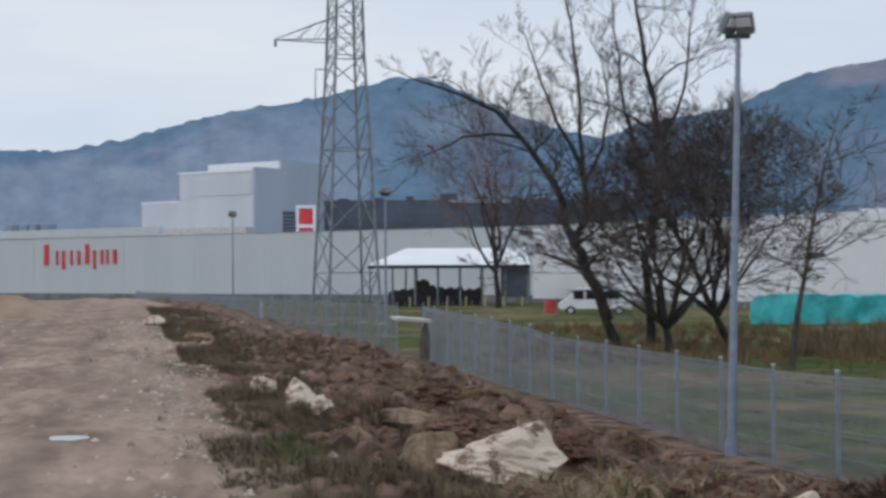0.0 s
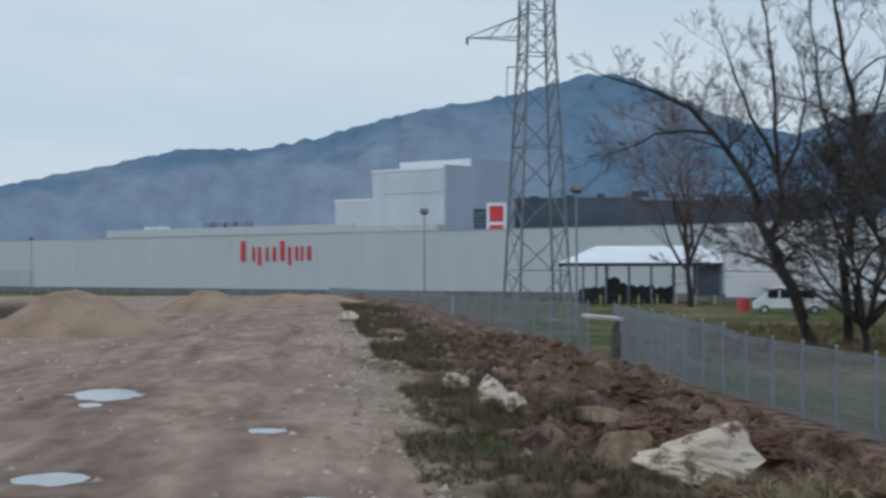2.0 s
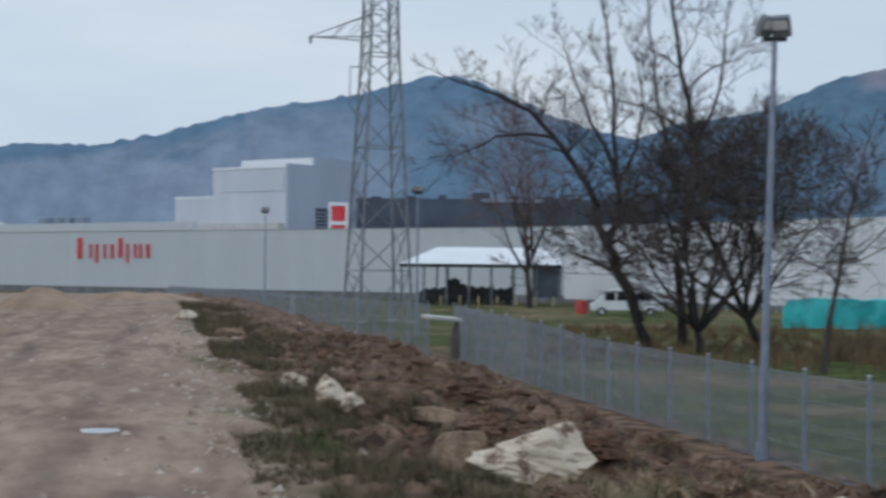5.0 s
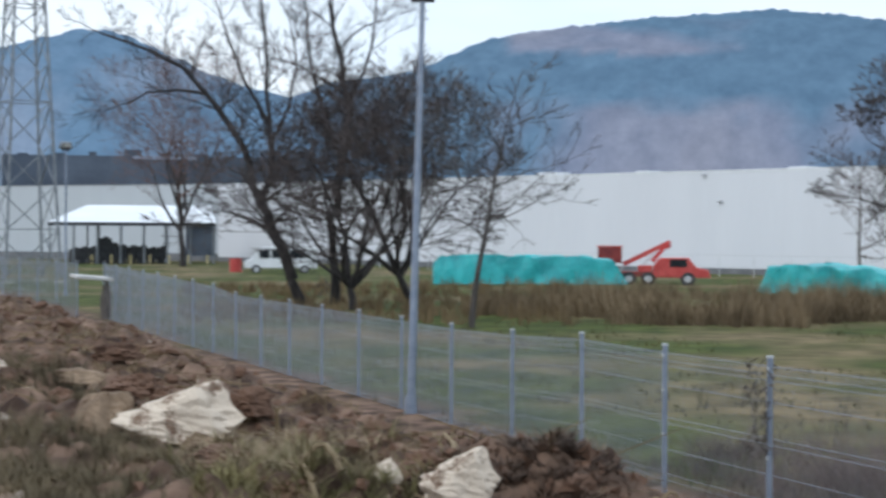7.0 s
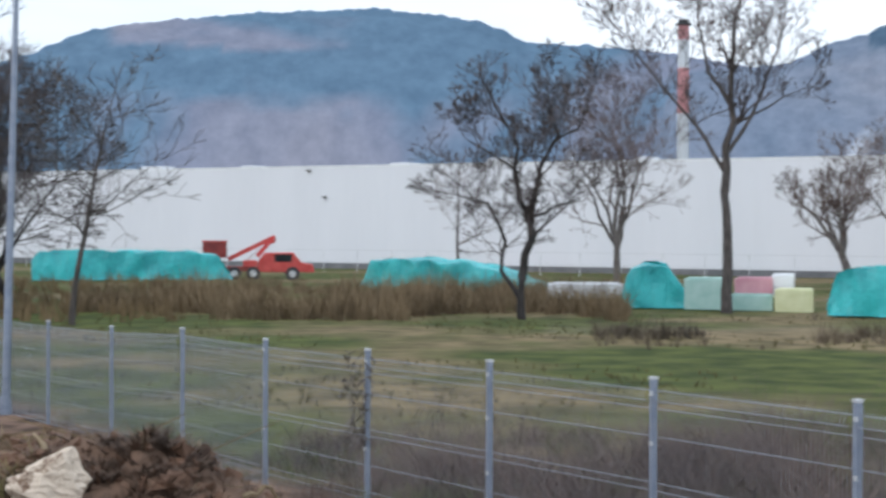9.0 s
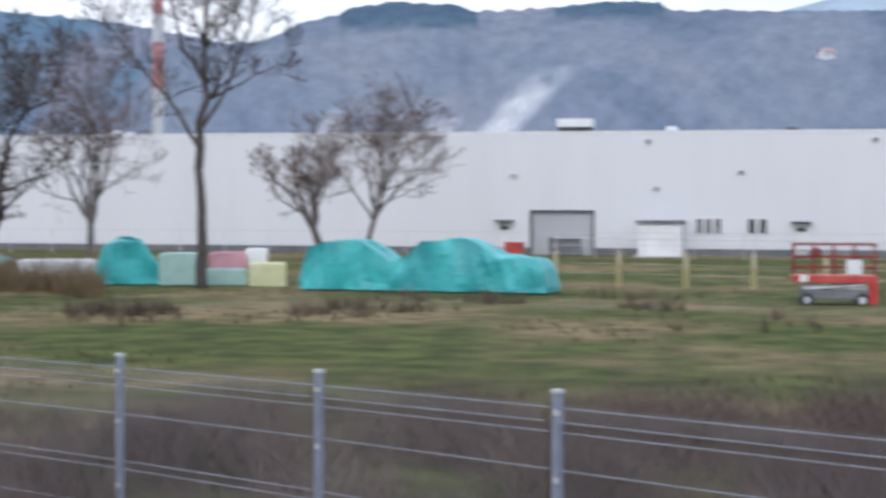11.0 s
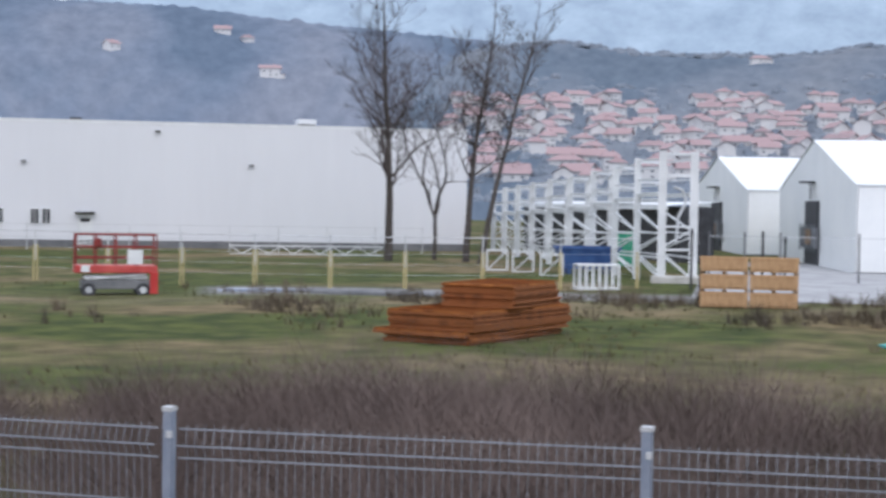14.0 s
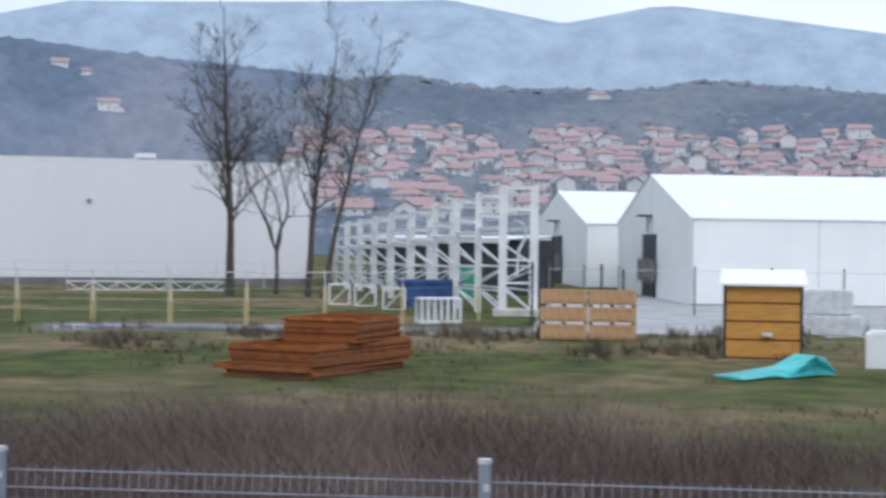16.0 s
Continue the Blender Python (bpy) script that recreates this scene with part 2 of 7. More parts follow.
def part(name, geo, material, parent, label="", smooth=False, bevel=0.0, at=None):
    me = geo.mesh(name, smooth) if isinstance(geo, Geo) else geo
    if not me.materials:
        me.materials.append(material)
    ob = new(name, me)
    ob.parent = parent
    if at:
        ob.location = at
    if bevel:
        mod = ob.modifiers.new("edge", "BEVEL")
        mod.width, mod.segments, mod.limit_method = bevel, 2, "ANGLE"
    return tagged(ob, label)


def single(name, geo, material, label, category, at=(0, 0, 0), rz=0.0, group="", kind="", smooth=False, bevel=0.0):
    ob = part(name, geo, material, None, label, smooth, bevel)
    ob.matrix_world = pose(*at, 0, 0, rz)
    return tagged(ob, label, category, group, kind)


def polar(a, d):
    """Plan position at azimuth a (degrees, to the right of +y) and distance d."""
    return d * math.sin(radians(a)), d * math.cos(radians(a))


def lump(seed, size, rough=0.22, rings=10, segs=14, flat=0.25, wedge=0.0):
    """An uneven rock: a ball pushed about by noise, cut flat near its foot."""
    g = Geo()
    o = Vector((seed * 7.3, seed * 3.1, seed * 1.7))
    rnd = random.Random(seed)
    cuts = []
    for _ in range(16):
        n = Vector((rnd.gauss(0, 1), rnd.gauss(0, 1), rnd.gauss(0, 0.9))).normalized()
        cuts.append((n, rnd.uniform(0.72, 1.0)))
    rows = []
    for i in range(rings + 1):
        th = math.pi * i / rings
        row = []
        for j in range(segs + 1):
            ph = 2 * math.pi * (j % segs) / segs
            d = Vector((math.sin(th) * math.cos(ph), math.sin(th) * math.sin(ph), math.cos(th)))
            r = min([1.25] + [h / d.dot(n) for n, h in cuts if d.dot(n) > 0.15])
            r += rough * (0.35 * noise.noise(d * 2.2 + o) + 0.28 * noise.noise(d * 5 + o) + 0.16 * noise.noise(d * 12 + o))
            p = d * r
            p.z *= 1 + wedge * p.x
            row.append((p.x * size[0] / 2, p.y * size[1] / 2, max(p.z, -flat * 2) * size[2] / 2))
        rows.append(row)
    return g.sheet(rows)


# ---- ground: raised dirt track, rubble bank, fenced field, all one sheet ----
TRACK = 1.7


def smooth01(x):
    x = min(max(x, 0.0), 1.0)
    return x * x * (3 - 2 * x)


def lane(x, y):
    """Distance along and to the right of the dirt track."""
    return -0.191 * x + 0.982 * y, 0.982 * x + 0.191 * y


PUDDLES = [(-18.0, 22.5, 0.95, 2.4, 1), (-19.75, 13.3, 0.62, 0.85, 2), (-19.75, 11.8, 0.66, 0.85, 3), (-12.65, 16.8, 0.45, 0.6, 4), (-11.0, 11.5, 0.62, 1.1, 5), (-18.6, 20.6, 0.30, 0.7, 8)]


def clod_field(x, y, f, o):
    """Lumps parted by narrow clefts: high in the middle of each lump."""
    return min(noise.noise((x * f, y * f, o), noise_basis="VORONOI_F2F1"), 0.7)


def base_z(x, y):
    s, q = lane(x, y)
    d = math.hypot(x, y)
    near = 1 - smooth01((d - 150) / 150)
    n1 = noise.noise((x * 0.09, y * 0.09, 0.3))
    n2 = noise.noise((x * 0.7, y * 0.7, 1.3))
    n3 = noise.noise((x * 2.3, y * 2.3, 2.3))
    field = 0.10 * n1 + 0.03 * n2
    bank_top = TRACK + 0.08 + 0.02 * smooth01((s - 14) / 20) + 0.16 * noise.noise((s * 0.25, 0.0, 7.0))
    edge = 4.55 + 0.4 * smooth01((s - 12) / 26)
    rough = 0.0
    track = TRACK + 0.05 * n1 + 0.02 * n2 * (1 if q > -12 else 2)
    if q < 0.9:
        z = track
        if q < -7:
            pit = smooth01((-7 - q - 2 * n1 - 0.10 * max(s - 30, 0)) / 2.5) * smooth01((s - 24) / 8) * (1 - smooth01((s - 88) / 10))
            z -= 0.55 * pit
    elif q < edge:
        k = smooth01((q - 0.9) / 1.8)
        z, rough = track + (bank_top - track) * k, k
    elif q < 8.9:
        k = smooth01((q - edge) / (8.9 - edge))
        z, rough = bank_top + (0.08 - bank_top) * k, 1 - k * 0.85
    else:
        z = 0.08 + (field - 0.0) * smooth01((q - 8.9) / 4)
    # the heaped bank close by, beyond the pale rocks
    heap = math.exp(-((x - 2.75) ** 2 / 0.35 + (y - 10.6) ** 2 / 0.9))
    z += 0.42 * heap + 0.13 * math.exp(-((q - 2.9) / 1.1) ** 2 - ((s - 11.5) / 4.5) ** 4)
    if rough > 0.02 and s < 110:
        wx, wy = x + 0.25 * n3, y + 0.25 * noise.noise((x * 2.3, y * 2.3, 8.3))
        z += rough * (0.15 * n2 + 0.11 * n3 + 0.08 * noise.noise((x * 6, y * 6, 4.0)) - 0.06)
        z += rough * (0.12 * clod_field(wx, wy, 1.2, 1.0) + 0.11 * clod_field(wx, wy, 3.0, 2.0))
    if s > 96 and q < 8.9:
        z = z + (field - z) * smooth01((s - 112) / 30)
    if s < -30:
        z = z + (field - z) * smooth01((-30 - s) / 30)
    return z * near


def puddle_place(x, y, p):
    """Squared distance from a puddle's middle, in its half-axes."""
    az, d, w, l, seed = p
    cx, cy = polar(az, d)
    c, n = math.cos(radians(az)), math.sin(radians(az))
    u, v = (x - cx) * c - (y - cy) * n, (x - cx) * n + (y - cy) * c
    return (u / (w * 0.5)) ** 2 + (v / (l * 0.5)) ** 2


WATER_LEVEL = [base_z(*polar(p[0], p[1])) for p in PUDDLES]


def ground_z(x, y):
    z = base_z(x, y)
    if -12 < x < 2 and 8 < y < 28:
        for p, level in zip(PUDDLES, WATER_LEVEL):
            e = puddle_place(x, y, p)
            if e < 4:
                z = level + (z - level) * e / 4 - 0.05 * math.exp(-e) * (1 - e / 4) + 0.012 * noise.noise((x * 5, y * 5, p[4]))
    return z


def build_ground():
    angles = [-180 + 4 * i for i in range(34)] + [-44 + 0.4 * i for i in range(50)] + [-24 + 0.2 * i for i in range(250)] + [26 + 0.4 * i for i in range(200)] + [106 + 4 * i for i in range(19)]
    angles = [a for a in angles if a < 180] + [180]
    radii = [0.6 + 0.5 * i for i in range(7)]
    r = 4.0
    while r < 4600:
        radii.append(r)
        r *= 1.05 if r < 7.5 else (1.008 if r < 26 else (1.014 if r < 45 else (1.03 if r < 260 else 1.16)))
    g = Geo()
    rows = [[(*polar(a, r), ground_z(*polar(a, r))) for a in angles] for r in radii]
    g.v = [p for row in rows for p in row]
    w = len(angles)
    for i in range(len(radii) - 1):
        for j in range(w - 1):
            k = i * w + j
            g.f.append((k, k + w, k + w + 1, k + 1))
    centre = len(g.v)
    g.v.append((0, 0, ground_z(0, 0)))
    for j in range(w - 1):
        g.f.append((centre, j, j + 1))
    me = g.mesh("ground", True)
    values = {k: np.zeros(len(g.v), np.float32) for k in ("track", "rubble", "dark_soil", "gravel", "rut", "paved")}
    for i, (x, y, z) in enumerate(g.v):
        s, q = lane(x, y)
        wob = 1.1 * noise.noise((x * 0.35, y * 0.35, 9.0)) + 0.5 * noise.noise((x * 1.3, y * 1.3, 5.0))
        if s < 150:
            values["track"][i] = 1 - smooth01((q - 0.9 + wob) / 0.9)
            values["rubble"][i] = smooth01((q - 0.9 + 0.6 * wob) / 1.0) * (1 - smooth01((q - 10.6 + 0.7 * wob) / 1.2))
            values["dark_soil"][i] = smooth01((-8 - q - 2 * noise.noise((x * 0.09, y * 0.09, 0.3)) - 0.10 * max(s - 30, 0)) / 1.5) * smooth01((s - 26) / 6) * (1 - smooth01((s - 90) / 8))
            values["gravel"][i] = 0.9 * smooth01((q + 0.35 + wob) / 0.5) * (1 - smooth01((q - 1.0 + wob) / 0.6)) * smooth01((s - 12.5) / 4) * smooth01(0.5 + 1.4 * noise.noise((x * 0.5, y * 0.3, 3.0))) + smooth01((s - 75 + 6 * wob) / 20) * (1 - smooth01((q - 0.5) / 1)) + 0.7 * smooth01((-4.2 - q + wob) / 1.5)
    for i, (x, y, z) in enumerate(g.v):
        s, q = lane(x, y)
        if 4 < s < 110 and -8 < q < 2:
            w = 0.35 * noise.noise((s * 0.12, 0, 3.0))
            cut = sum(math.exp(-((q - c - w) / 0.22) ** 2) for c in (-0.7, -2.4, -3.3, -5.0))
            patchy = smooth01(0.35 + 1.6 * noise.noise((x * 0.55, y * 0.22, 16.0)))
            wet = sum(math.exp(-max(puddle_place(x, y, p) - 1, 0) / 2.2) for p in PUDDLES) if s < 30 else 0.0
            values["rut"][i] = max(1.0 * cut * (0.45 + 0.9 * noise.noise((x * 0.4, y * 0.18, 6.0))), 0.28 * patchy * smooth01((q + 6) / 2), 0.75 * wet)
    for i, (x, y, z) in enumerate(g.v):
        d, a = math.hypot(x, y), math.degrees(math.atan2(x, y))
        if 44 < d < 64 and 28 < a < 100:
            w = 2.5 * noise.noise((x * 0.2, y * 0.2, 8.0))
            values["gravel"][i] = 0.8 * math.exp(-((d - 54.5 - w) / 3.2) ** 2) * (0.6 + 0.8 * noise.noise((x * 0.5, y * 0.5, 1.0)))
        if 54 < d < 66 and 56 < a < 80:
            values["paved"][i] = smooth01((d - 56.6) / 0.8) * (1 - smooth01((d - 61.5) / 1.2)) * smooth01((a - 58.5) / 1.5)
    for k in values:
        zone = me.attributes.new(k, "FLOAT", "POINT")
        zone.data.foreach_set("value", np.clip(values[k], 0, 1))
    m = bpy.data.materials.new("ground_cover")
    m.use_nodes = True
    n, l = m.node_tree.nodes, m.node_tree.links
    b = n["Principled BSDF"]
    b.inputs["Roughness"].default_value, b.inputs["Specular IOR Level"].default_value = 0.95, 0.12
    at = n.new("ShaderNodeTexCoord")

    lane_turn, lane_draw = n.new("ShaderNodeMapping"), n.new("ShaderNodeMapping")
    lane_turn.inputs["Rotation"].default_value = (0, 0, -radians(11))
    lane_draw.inputs["Scale"].default_value = (1.0, 0.22, 1.0)
    l.new(at.outputs["Object"], lane_turn.inputs[0])
    l.new(lane_turn.outputs[0], lane_draw.inputs[0])

    def tone(low, high, scale, spread=(0.36, 0.64), detail=8.0, drawn=False):
        t = n.new("ShaderNodeTexNoise")
        t.inputs["Scale"].default_value, t.inputs["Detail"].default_value = scale, detail
        l.new(lane_draw.outputs[0] if drawn else at.outputs["Object"], t.inputs["Vector"])
        r = n.new("ShaderNodeValToRGB")
        r.color_ramp.elements[0].position, r.color_ramp.elements[1].position = spread
        r.color_ramp.elements[0].color, r.color_ramp.elements[1].color = (*low, 1), (*high, 1)
        l.new(t.outputs[0], r.inputs[0])
        return r.outputs[0], t.outputs[0]

    def mix(fac, a, c):
        x = n.new("ShaderNodeMixRGB")
        if isinstance(fac, float):
            x.inputs[0].default_value = fac
        else:
            l.new(fac, x.inputs[0])
        l.new(a, x.inputs[1])
        l.new(c, x.inputs[2])
        return x.outputs[0]

    def attr(name):
        a = n.new("ShaderNodeAttribute")
        a.attribute_name = name
        return a.outputs["Fac"]

    straw, _ = tone((0.086, 0.068, 0.034), (0.200, 0.150, 0.082), 0.9)
    green, _ = tone((0.028, 0.041, 0.010), (0.082, 0.096, 0.026), 0.8)
    _, patch = tone((0, 0, 0), (1, 1, 1), 0.11)
    steep = n.new("ShaderNodeValToRGB")
    steep.color_ramp.elements[0].position, steep.color_ramp.elements[1].position = 0.46, 0.60
    l.new(patch, steep.inputs[0])
    grass = mix(steep.outputs[0], green, straw)
    mud, mud_h = tone((0.230, 0.154, 0.119), (0.405, 0.292, 0.228), 1.1, drawn=True)
    mud2, _ = tone((0.125, 0.080, 0.060), (0.38, 0.275, 0.210), 5.0, (0.40, 0.62), drawn=True)
    mud = mix(0.4, mud, mud2)
    pebbles, _ = tone((0.20, 0.140, 0.10), (0.44, 0.35, 0.275), 9.0, (0.42, 0.66))
    soil, soil_h = tone((0.042, 0.025, 0.018), (0.235, 0.150, 0.108), 1.7, (0.38, 0.66))
    black, _ = tone((0.028, 0.018, 0.014), (0.065, 0.043, 0.034), 1.2)
    col = mix(attr("rubble"), grass, soil)
    wet, _ = tone((0.085, 0.058, 0.046), (0.165, 0.118, 0.096), 2.5)
    mud = mix(attr("rut"), mud, wet)
    col = mix(attr("track"), col, mud)
    half = n.new("ShaderNodeMath")
    half.operation = "MULTIPLY"
    half.inputs[1].default_value = 0.45
    l.new(attr("gravel"), half.inputs[0])
    col = mix(half.outputs[0], col, pebbles)
    col = mix(attr("dark_soil"), col, black)
    slab, _ = tone((0.15, 0.145, 0.145), (0.25, 0.245, 0.245), 1.5)
    col = mix(attr("paved"), col, slab)
    l.new(col, b.inputs["Base Color"])
    bp = n.new("ShaderNodeBump")
    bp.inputs["Strength"].default_value, bp.inputs["Distance"].default_value = 0.6, 0.022
    fine = n.new("ShaderNodeTexNoise")
    fine.inputs["Scale"].default_value, fine.inputs["Detail"].default_value = 6.0, 10.0
    l.new(at.outputs["Object"], fine.inputs["Vector"])
    l.new(fine.outputs[0], bp.inputs["Height"])
    l.new(bp.outputs[0], b.inputs["Normal"])
    me.materials.append(m)
    tagged(new("ground", me), "muddy dirt track, rubble bank and grassy field", "ground", kind="structure")


build_ground()


# ---- distant hills ----
def hill_material(name, pine, wood, field, scale, crest=None):
    m = bpy.data.materials.new(name)
    m.use_nodes = True
    n, l = m.node_tree.nodes, m.node_tree.links
    b = n["Principled BSDF"]
    b.inputs["Roughness"].default_value, b.inputs["Specular IOR Level"].default_value = 1.0, 0.0
    at = n.new("ShaderNodeTexCoord")
    big = n.new("ShaderNodeTexNoise")
    big.inputs["Scale"].default_value, big.inputs["Detail"].default_value, big.inputs["Distortion"].default_value = scale, 4.0, 0.6
    small = n.new("ShaderNodeTexNoise")
    small.inputs["Scale"].default_value, small.inputs["Detail"].default_value = 12 * scale, 9.0
    small.inputs["Roughness"].default_value = 0.7
    mp = n.new("ShaderNodeMapping")
    mp.inputs["Scale"].default_value = (1, 1, 1)
    lay = n.new("ShaderNodeAttribute")
    lay.attribute_name = "slope_place"
    l.new(lay.outputs["Vector"], mp.inputs[0])
    for t in (big, small):
        l.new(mp.outputs[0], t.inputs["Vector"])
    r = n.new("ShaderNodeValToRGB")
    e = r.color_ramp.elements
    e[0].position, e[0].color = 0.42, (*pine, 1)
    e[1].position, e[1].color = 0.50, (*wood, 1)
    x = e.new(0.66)
    x.color = (*field, 1)
    l.new(big.outputs[0], r.inputs[0])
    r2 = n.new("ShaderNodeValToRGB")
    r2.color_ramp.elements[0].position, r2.color_ramp.elements[1].position = 0.3, 0.7
    r2.color_ramp.elements[0].color, r2.color_ramp.elements[1].color = (0.76, 0.78, 0.81, 1), (1.22, 1.20, 1.17, 1)
    l.new(small.outputs[0], r2.inputs[0])
    mu = n.new("ShaderNodeMixRGB")
    mu.blend_type, mu.inputs[0].default_value = "MULTIPLY", 1.0
    l.new(r2.outputs[0], mu.inputs[2])
    wooded, thick = n.new("ShaderNodeAttribute"), n.new("ShaderNodeMixRGB")
    wooded.attribute_name = "pines"
    thick.inputs[2].default_value = (*(crest or pine), 1)
    l.new(wooded.outputs["Fac"], thick.inputs[0])
    l.new(r.outputs[0], thick.inputs[1])
    l.new(thick.outputs[0], mu.inputs[1])
    l.new(mu.outputs[0], b.inputs["Base Color"])
    return m


def hill_height(a, r, az, tn, near, far, bump):
    k = (r - near) / (far - near)
    top = float(np.interp(a, az, tn)) * r
    h = (EYE + top) * smooth01(k) ** 0.7 if k < 1 else EYE + top * (1 - 0.9 * (k - 1))
    x, y = polar(a, r)
    n = noise.noise((x * 0.006, y * 0.006, 0)) + 0.4 * noise.noise((x * 0.02, y * 0.02, 3)) - 0.7
    h += bump * min(k, 1.0) * (1 - min(k, 1.0)) * 2.2 * n
    grain = 4.2 if far < 2000 else 0.0
    return h + grain * max(min(k, 1.0), 0) * (abs(noise.noise((x * 0.09, y * 0.09, 5))) - 0.3)


def hill(name, label, crest, near, far, material, bump=10.0, step=0.15, pines=None):
    """A ridge by azimuth and the slope of the sight line to its crest; it rises from near to far and falls behind."""
    az = [c[0] for c in crest]
    tn = [c[1] for c in crest]
    g = Geo()
    rows = []
    count = 26
    a = az[0]
    cols = []
    while a <= az[-1] + 1e-6:
        cols.append(a)
        a += step
    for i in range(count + 6):
        k = i / count
        r = near + (far - near) * k
        row = []
        for a in cols:
            h = hill_height(a, r, az, tn, near, far, bump)
            x, y = polar(a, r)
            row.append((x, y, h - 2.0 if i == 0 else h))
        rows.append(row)
    g.sheet(rows)
    ob = single(name, g, material, label, "hill", kind="structure", smooth=True)
    # place on the slope: metres along the ridge and up it
    place = ob.data.attributes.new("slope_place", "FLOAT_VECTOR", "POINT")
    flat = []
    for row in rows:
        for a, (x, y, z) in zip(cols, row):
            flat += [radians(a) * far, 1.25 * z, 0.0]
    place.data.foreach_set("vector", flat)
    if pines:
        dark = []
        for row in rows:
            for a, (x, y, z) in zip(cols, row):
                t = (z - EYE) / math.hypot(x, y)
                w = noise.noise((a * 0.35, t * 90, 2.0)) + 0.5 * noise.noise((a * 1.1, t * 260, 4.0))
                dark.append(smooth01(pines(a, t, float(np.interp(a, az, tn)), w)))
        wood = ob.data.attributes.new("pines", "FLOAT", "POINT")
        wood.data.foreach_set("value", dark)
    return ob


# bluish distance haze is painted into the slope and mountain colours
HILL_A = hill_material("hazed_wooded_slope", (0.110, 0.178, 0.252), (0.180, 0.230, 0.298), (0.205, 0.247, 0.310), 0.0040)
HILL_B = hill_material("hazed_pine_slope", (0.095, 0.158, 0.222), (0.172, 0.190, 0.245), (0.205, 0.210, 0.252), 0.0035)
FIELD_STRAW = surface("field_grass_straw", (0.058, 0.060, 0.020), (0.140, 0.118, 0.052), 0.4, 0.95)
HILL_C = hill_material("hazed_bare_slope", (0.115, 0.152, 0.205), (0.152, 0.186, 0.242), (0.192, 0.212, 0.256), 0.0060, (0.068, 0.112, 0.160))
HILL_D = hill_material("hazed_village_slope", (0.118, 0.150, 0.190), (0.155, 0.182, 0.220), (0.190, 0.208, 0.235), 0.0080)
FAR_M = hill_material("hazed_mountain", (0.285, 0.365, 0.445), (0.30, 0.38, 0.458), (0.315, 0.395, 0.47), 0.0008)

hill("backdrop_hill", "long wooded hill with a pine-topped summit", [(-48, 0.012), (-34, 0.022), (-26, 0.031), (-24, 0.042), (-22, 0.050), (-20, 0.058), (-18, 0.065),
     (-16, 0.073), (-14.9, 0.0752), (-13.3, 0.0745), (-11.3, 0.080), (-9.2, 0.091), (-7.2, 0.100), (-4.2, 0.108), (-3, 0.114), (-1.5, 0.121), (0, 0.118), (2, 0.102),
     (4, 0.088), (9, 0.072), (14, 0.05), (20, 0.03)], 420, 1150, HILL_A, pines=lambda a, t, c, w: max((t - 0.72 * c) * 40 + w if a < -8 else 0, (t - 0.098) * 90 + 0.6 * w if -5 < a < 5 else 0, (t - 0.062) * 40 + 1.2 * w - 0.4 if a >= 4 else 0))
hill("backdrop_hill", "broad hill dark with pine woods, tinted by painted haze", [(-2, 0.03), (4, 0.07), (7, 0.092), (9.4, 0.097), (10.5, 0.103), (12.2, 0.117), (13.6, 0.1225), (15.6, 0.126), (17.6, 0.1305),
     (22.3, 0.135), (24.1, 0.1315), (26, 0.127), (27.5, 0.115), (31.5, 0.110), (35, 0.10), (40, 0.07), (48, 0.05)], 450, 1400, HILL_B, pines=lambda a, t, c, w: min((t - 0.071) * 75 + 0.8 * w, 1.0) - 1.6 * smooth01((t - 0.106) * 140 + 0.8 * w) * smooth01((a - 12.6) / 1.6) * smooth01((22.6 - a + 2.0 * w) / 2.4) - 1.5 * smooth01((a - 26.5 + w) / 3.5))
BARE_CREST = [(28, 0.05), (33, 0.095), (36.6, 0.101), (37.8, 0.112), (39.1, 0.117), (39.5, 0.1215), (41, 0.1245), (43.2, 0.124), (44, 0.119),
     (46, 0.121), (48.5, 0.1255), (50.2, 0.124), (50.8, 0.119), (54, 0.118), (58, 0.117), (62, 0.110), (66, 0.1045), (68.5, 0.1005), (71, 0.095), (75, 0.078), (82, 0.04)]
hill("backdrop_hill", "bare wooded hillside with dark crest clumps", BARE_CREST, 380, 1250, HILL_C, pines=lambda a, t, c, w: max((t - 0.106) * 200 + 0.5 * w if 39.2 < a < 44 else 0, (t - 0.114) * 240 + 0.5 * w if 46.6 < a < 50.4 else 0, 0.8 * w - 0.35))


def village_height(a, d):
    return hill_height(a, d, [c[0] for c in VILLAGE_CREST], [c[1] for c in VILLAGE_CREST], 330, 1100, 6.0)


def slope_height(a, d):
    return hill_height(a, d, [c[0] for c in BARE_CREST], [c[1] for c in BARE_CREST], 380, 1250, 10.0)


VILLAGE_CREST = [(48, -0.004), (54, 0.012), (58, 0.028), (62, 0.052), (66, 0.080), (68.5, 0.095), (71.2, 0.101), (74, 0.0935), (77, 0.0925), (80, 0.0925), (81.7, 0.099), (83.5, 0.096), (88, 0.089), (94, 0.08), (104, 0.07)]
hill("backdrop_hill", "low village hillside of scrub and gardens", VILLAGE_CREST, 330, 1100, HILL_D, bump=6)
hill("hazed_mountain", "mountains far beyond the village, haze painted in pale blue", [(50, 0.10), (60, 0.14), (73, 0.147), (75, 0.14), (77, 0.133), (80, 0.143), (81, 0.1435), (85, 0.133), (90, 0.12), (104, 0.10)], 2400, 3900, FAR_M, bump=4, step=0.4)


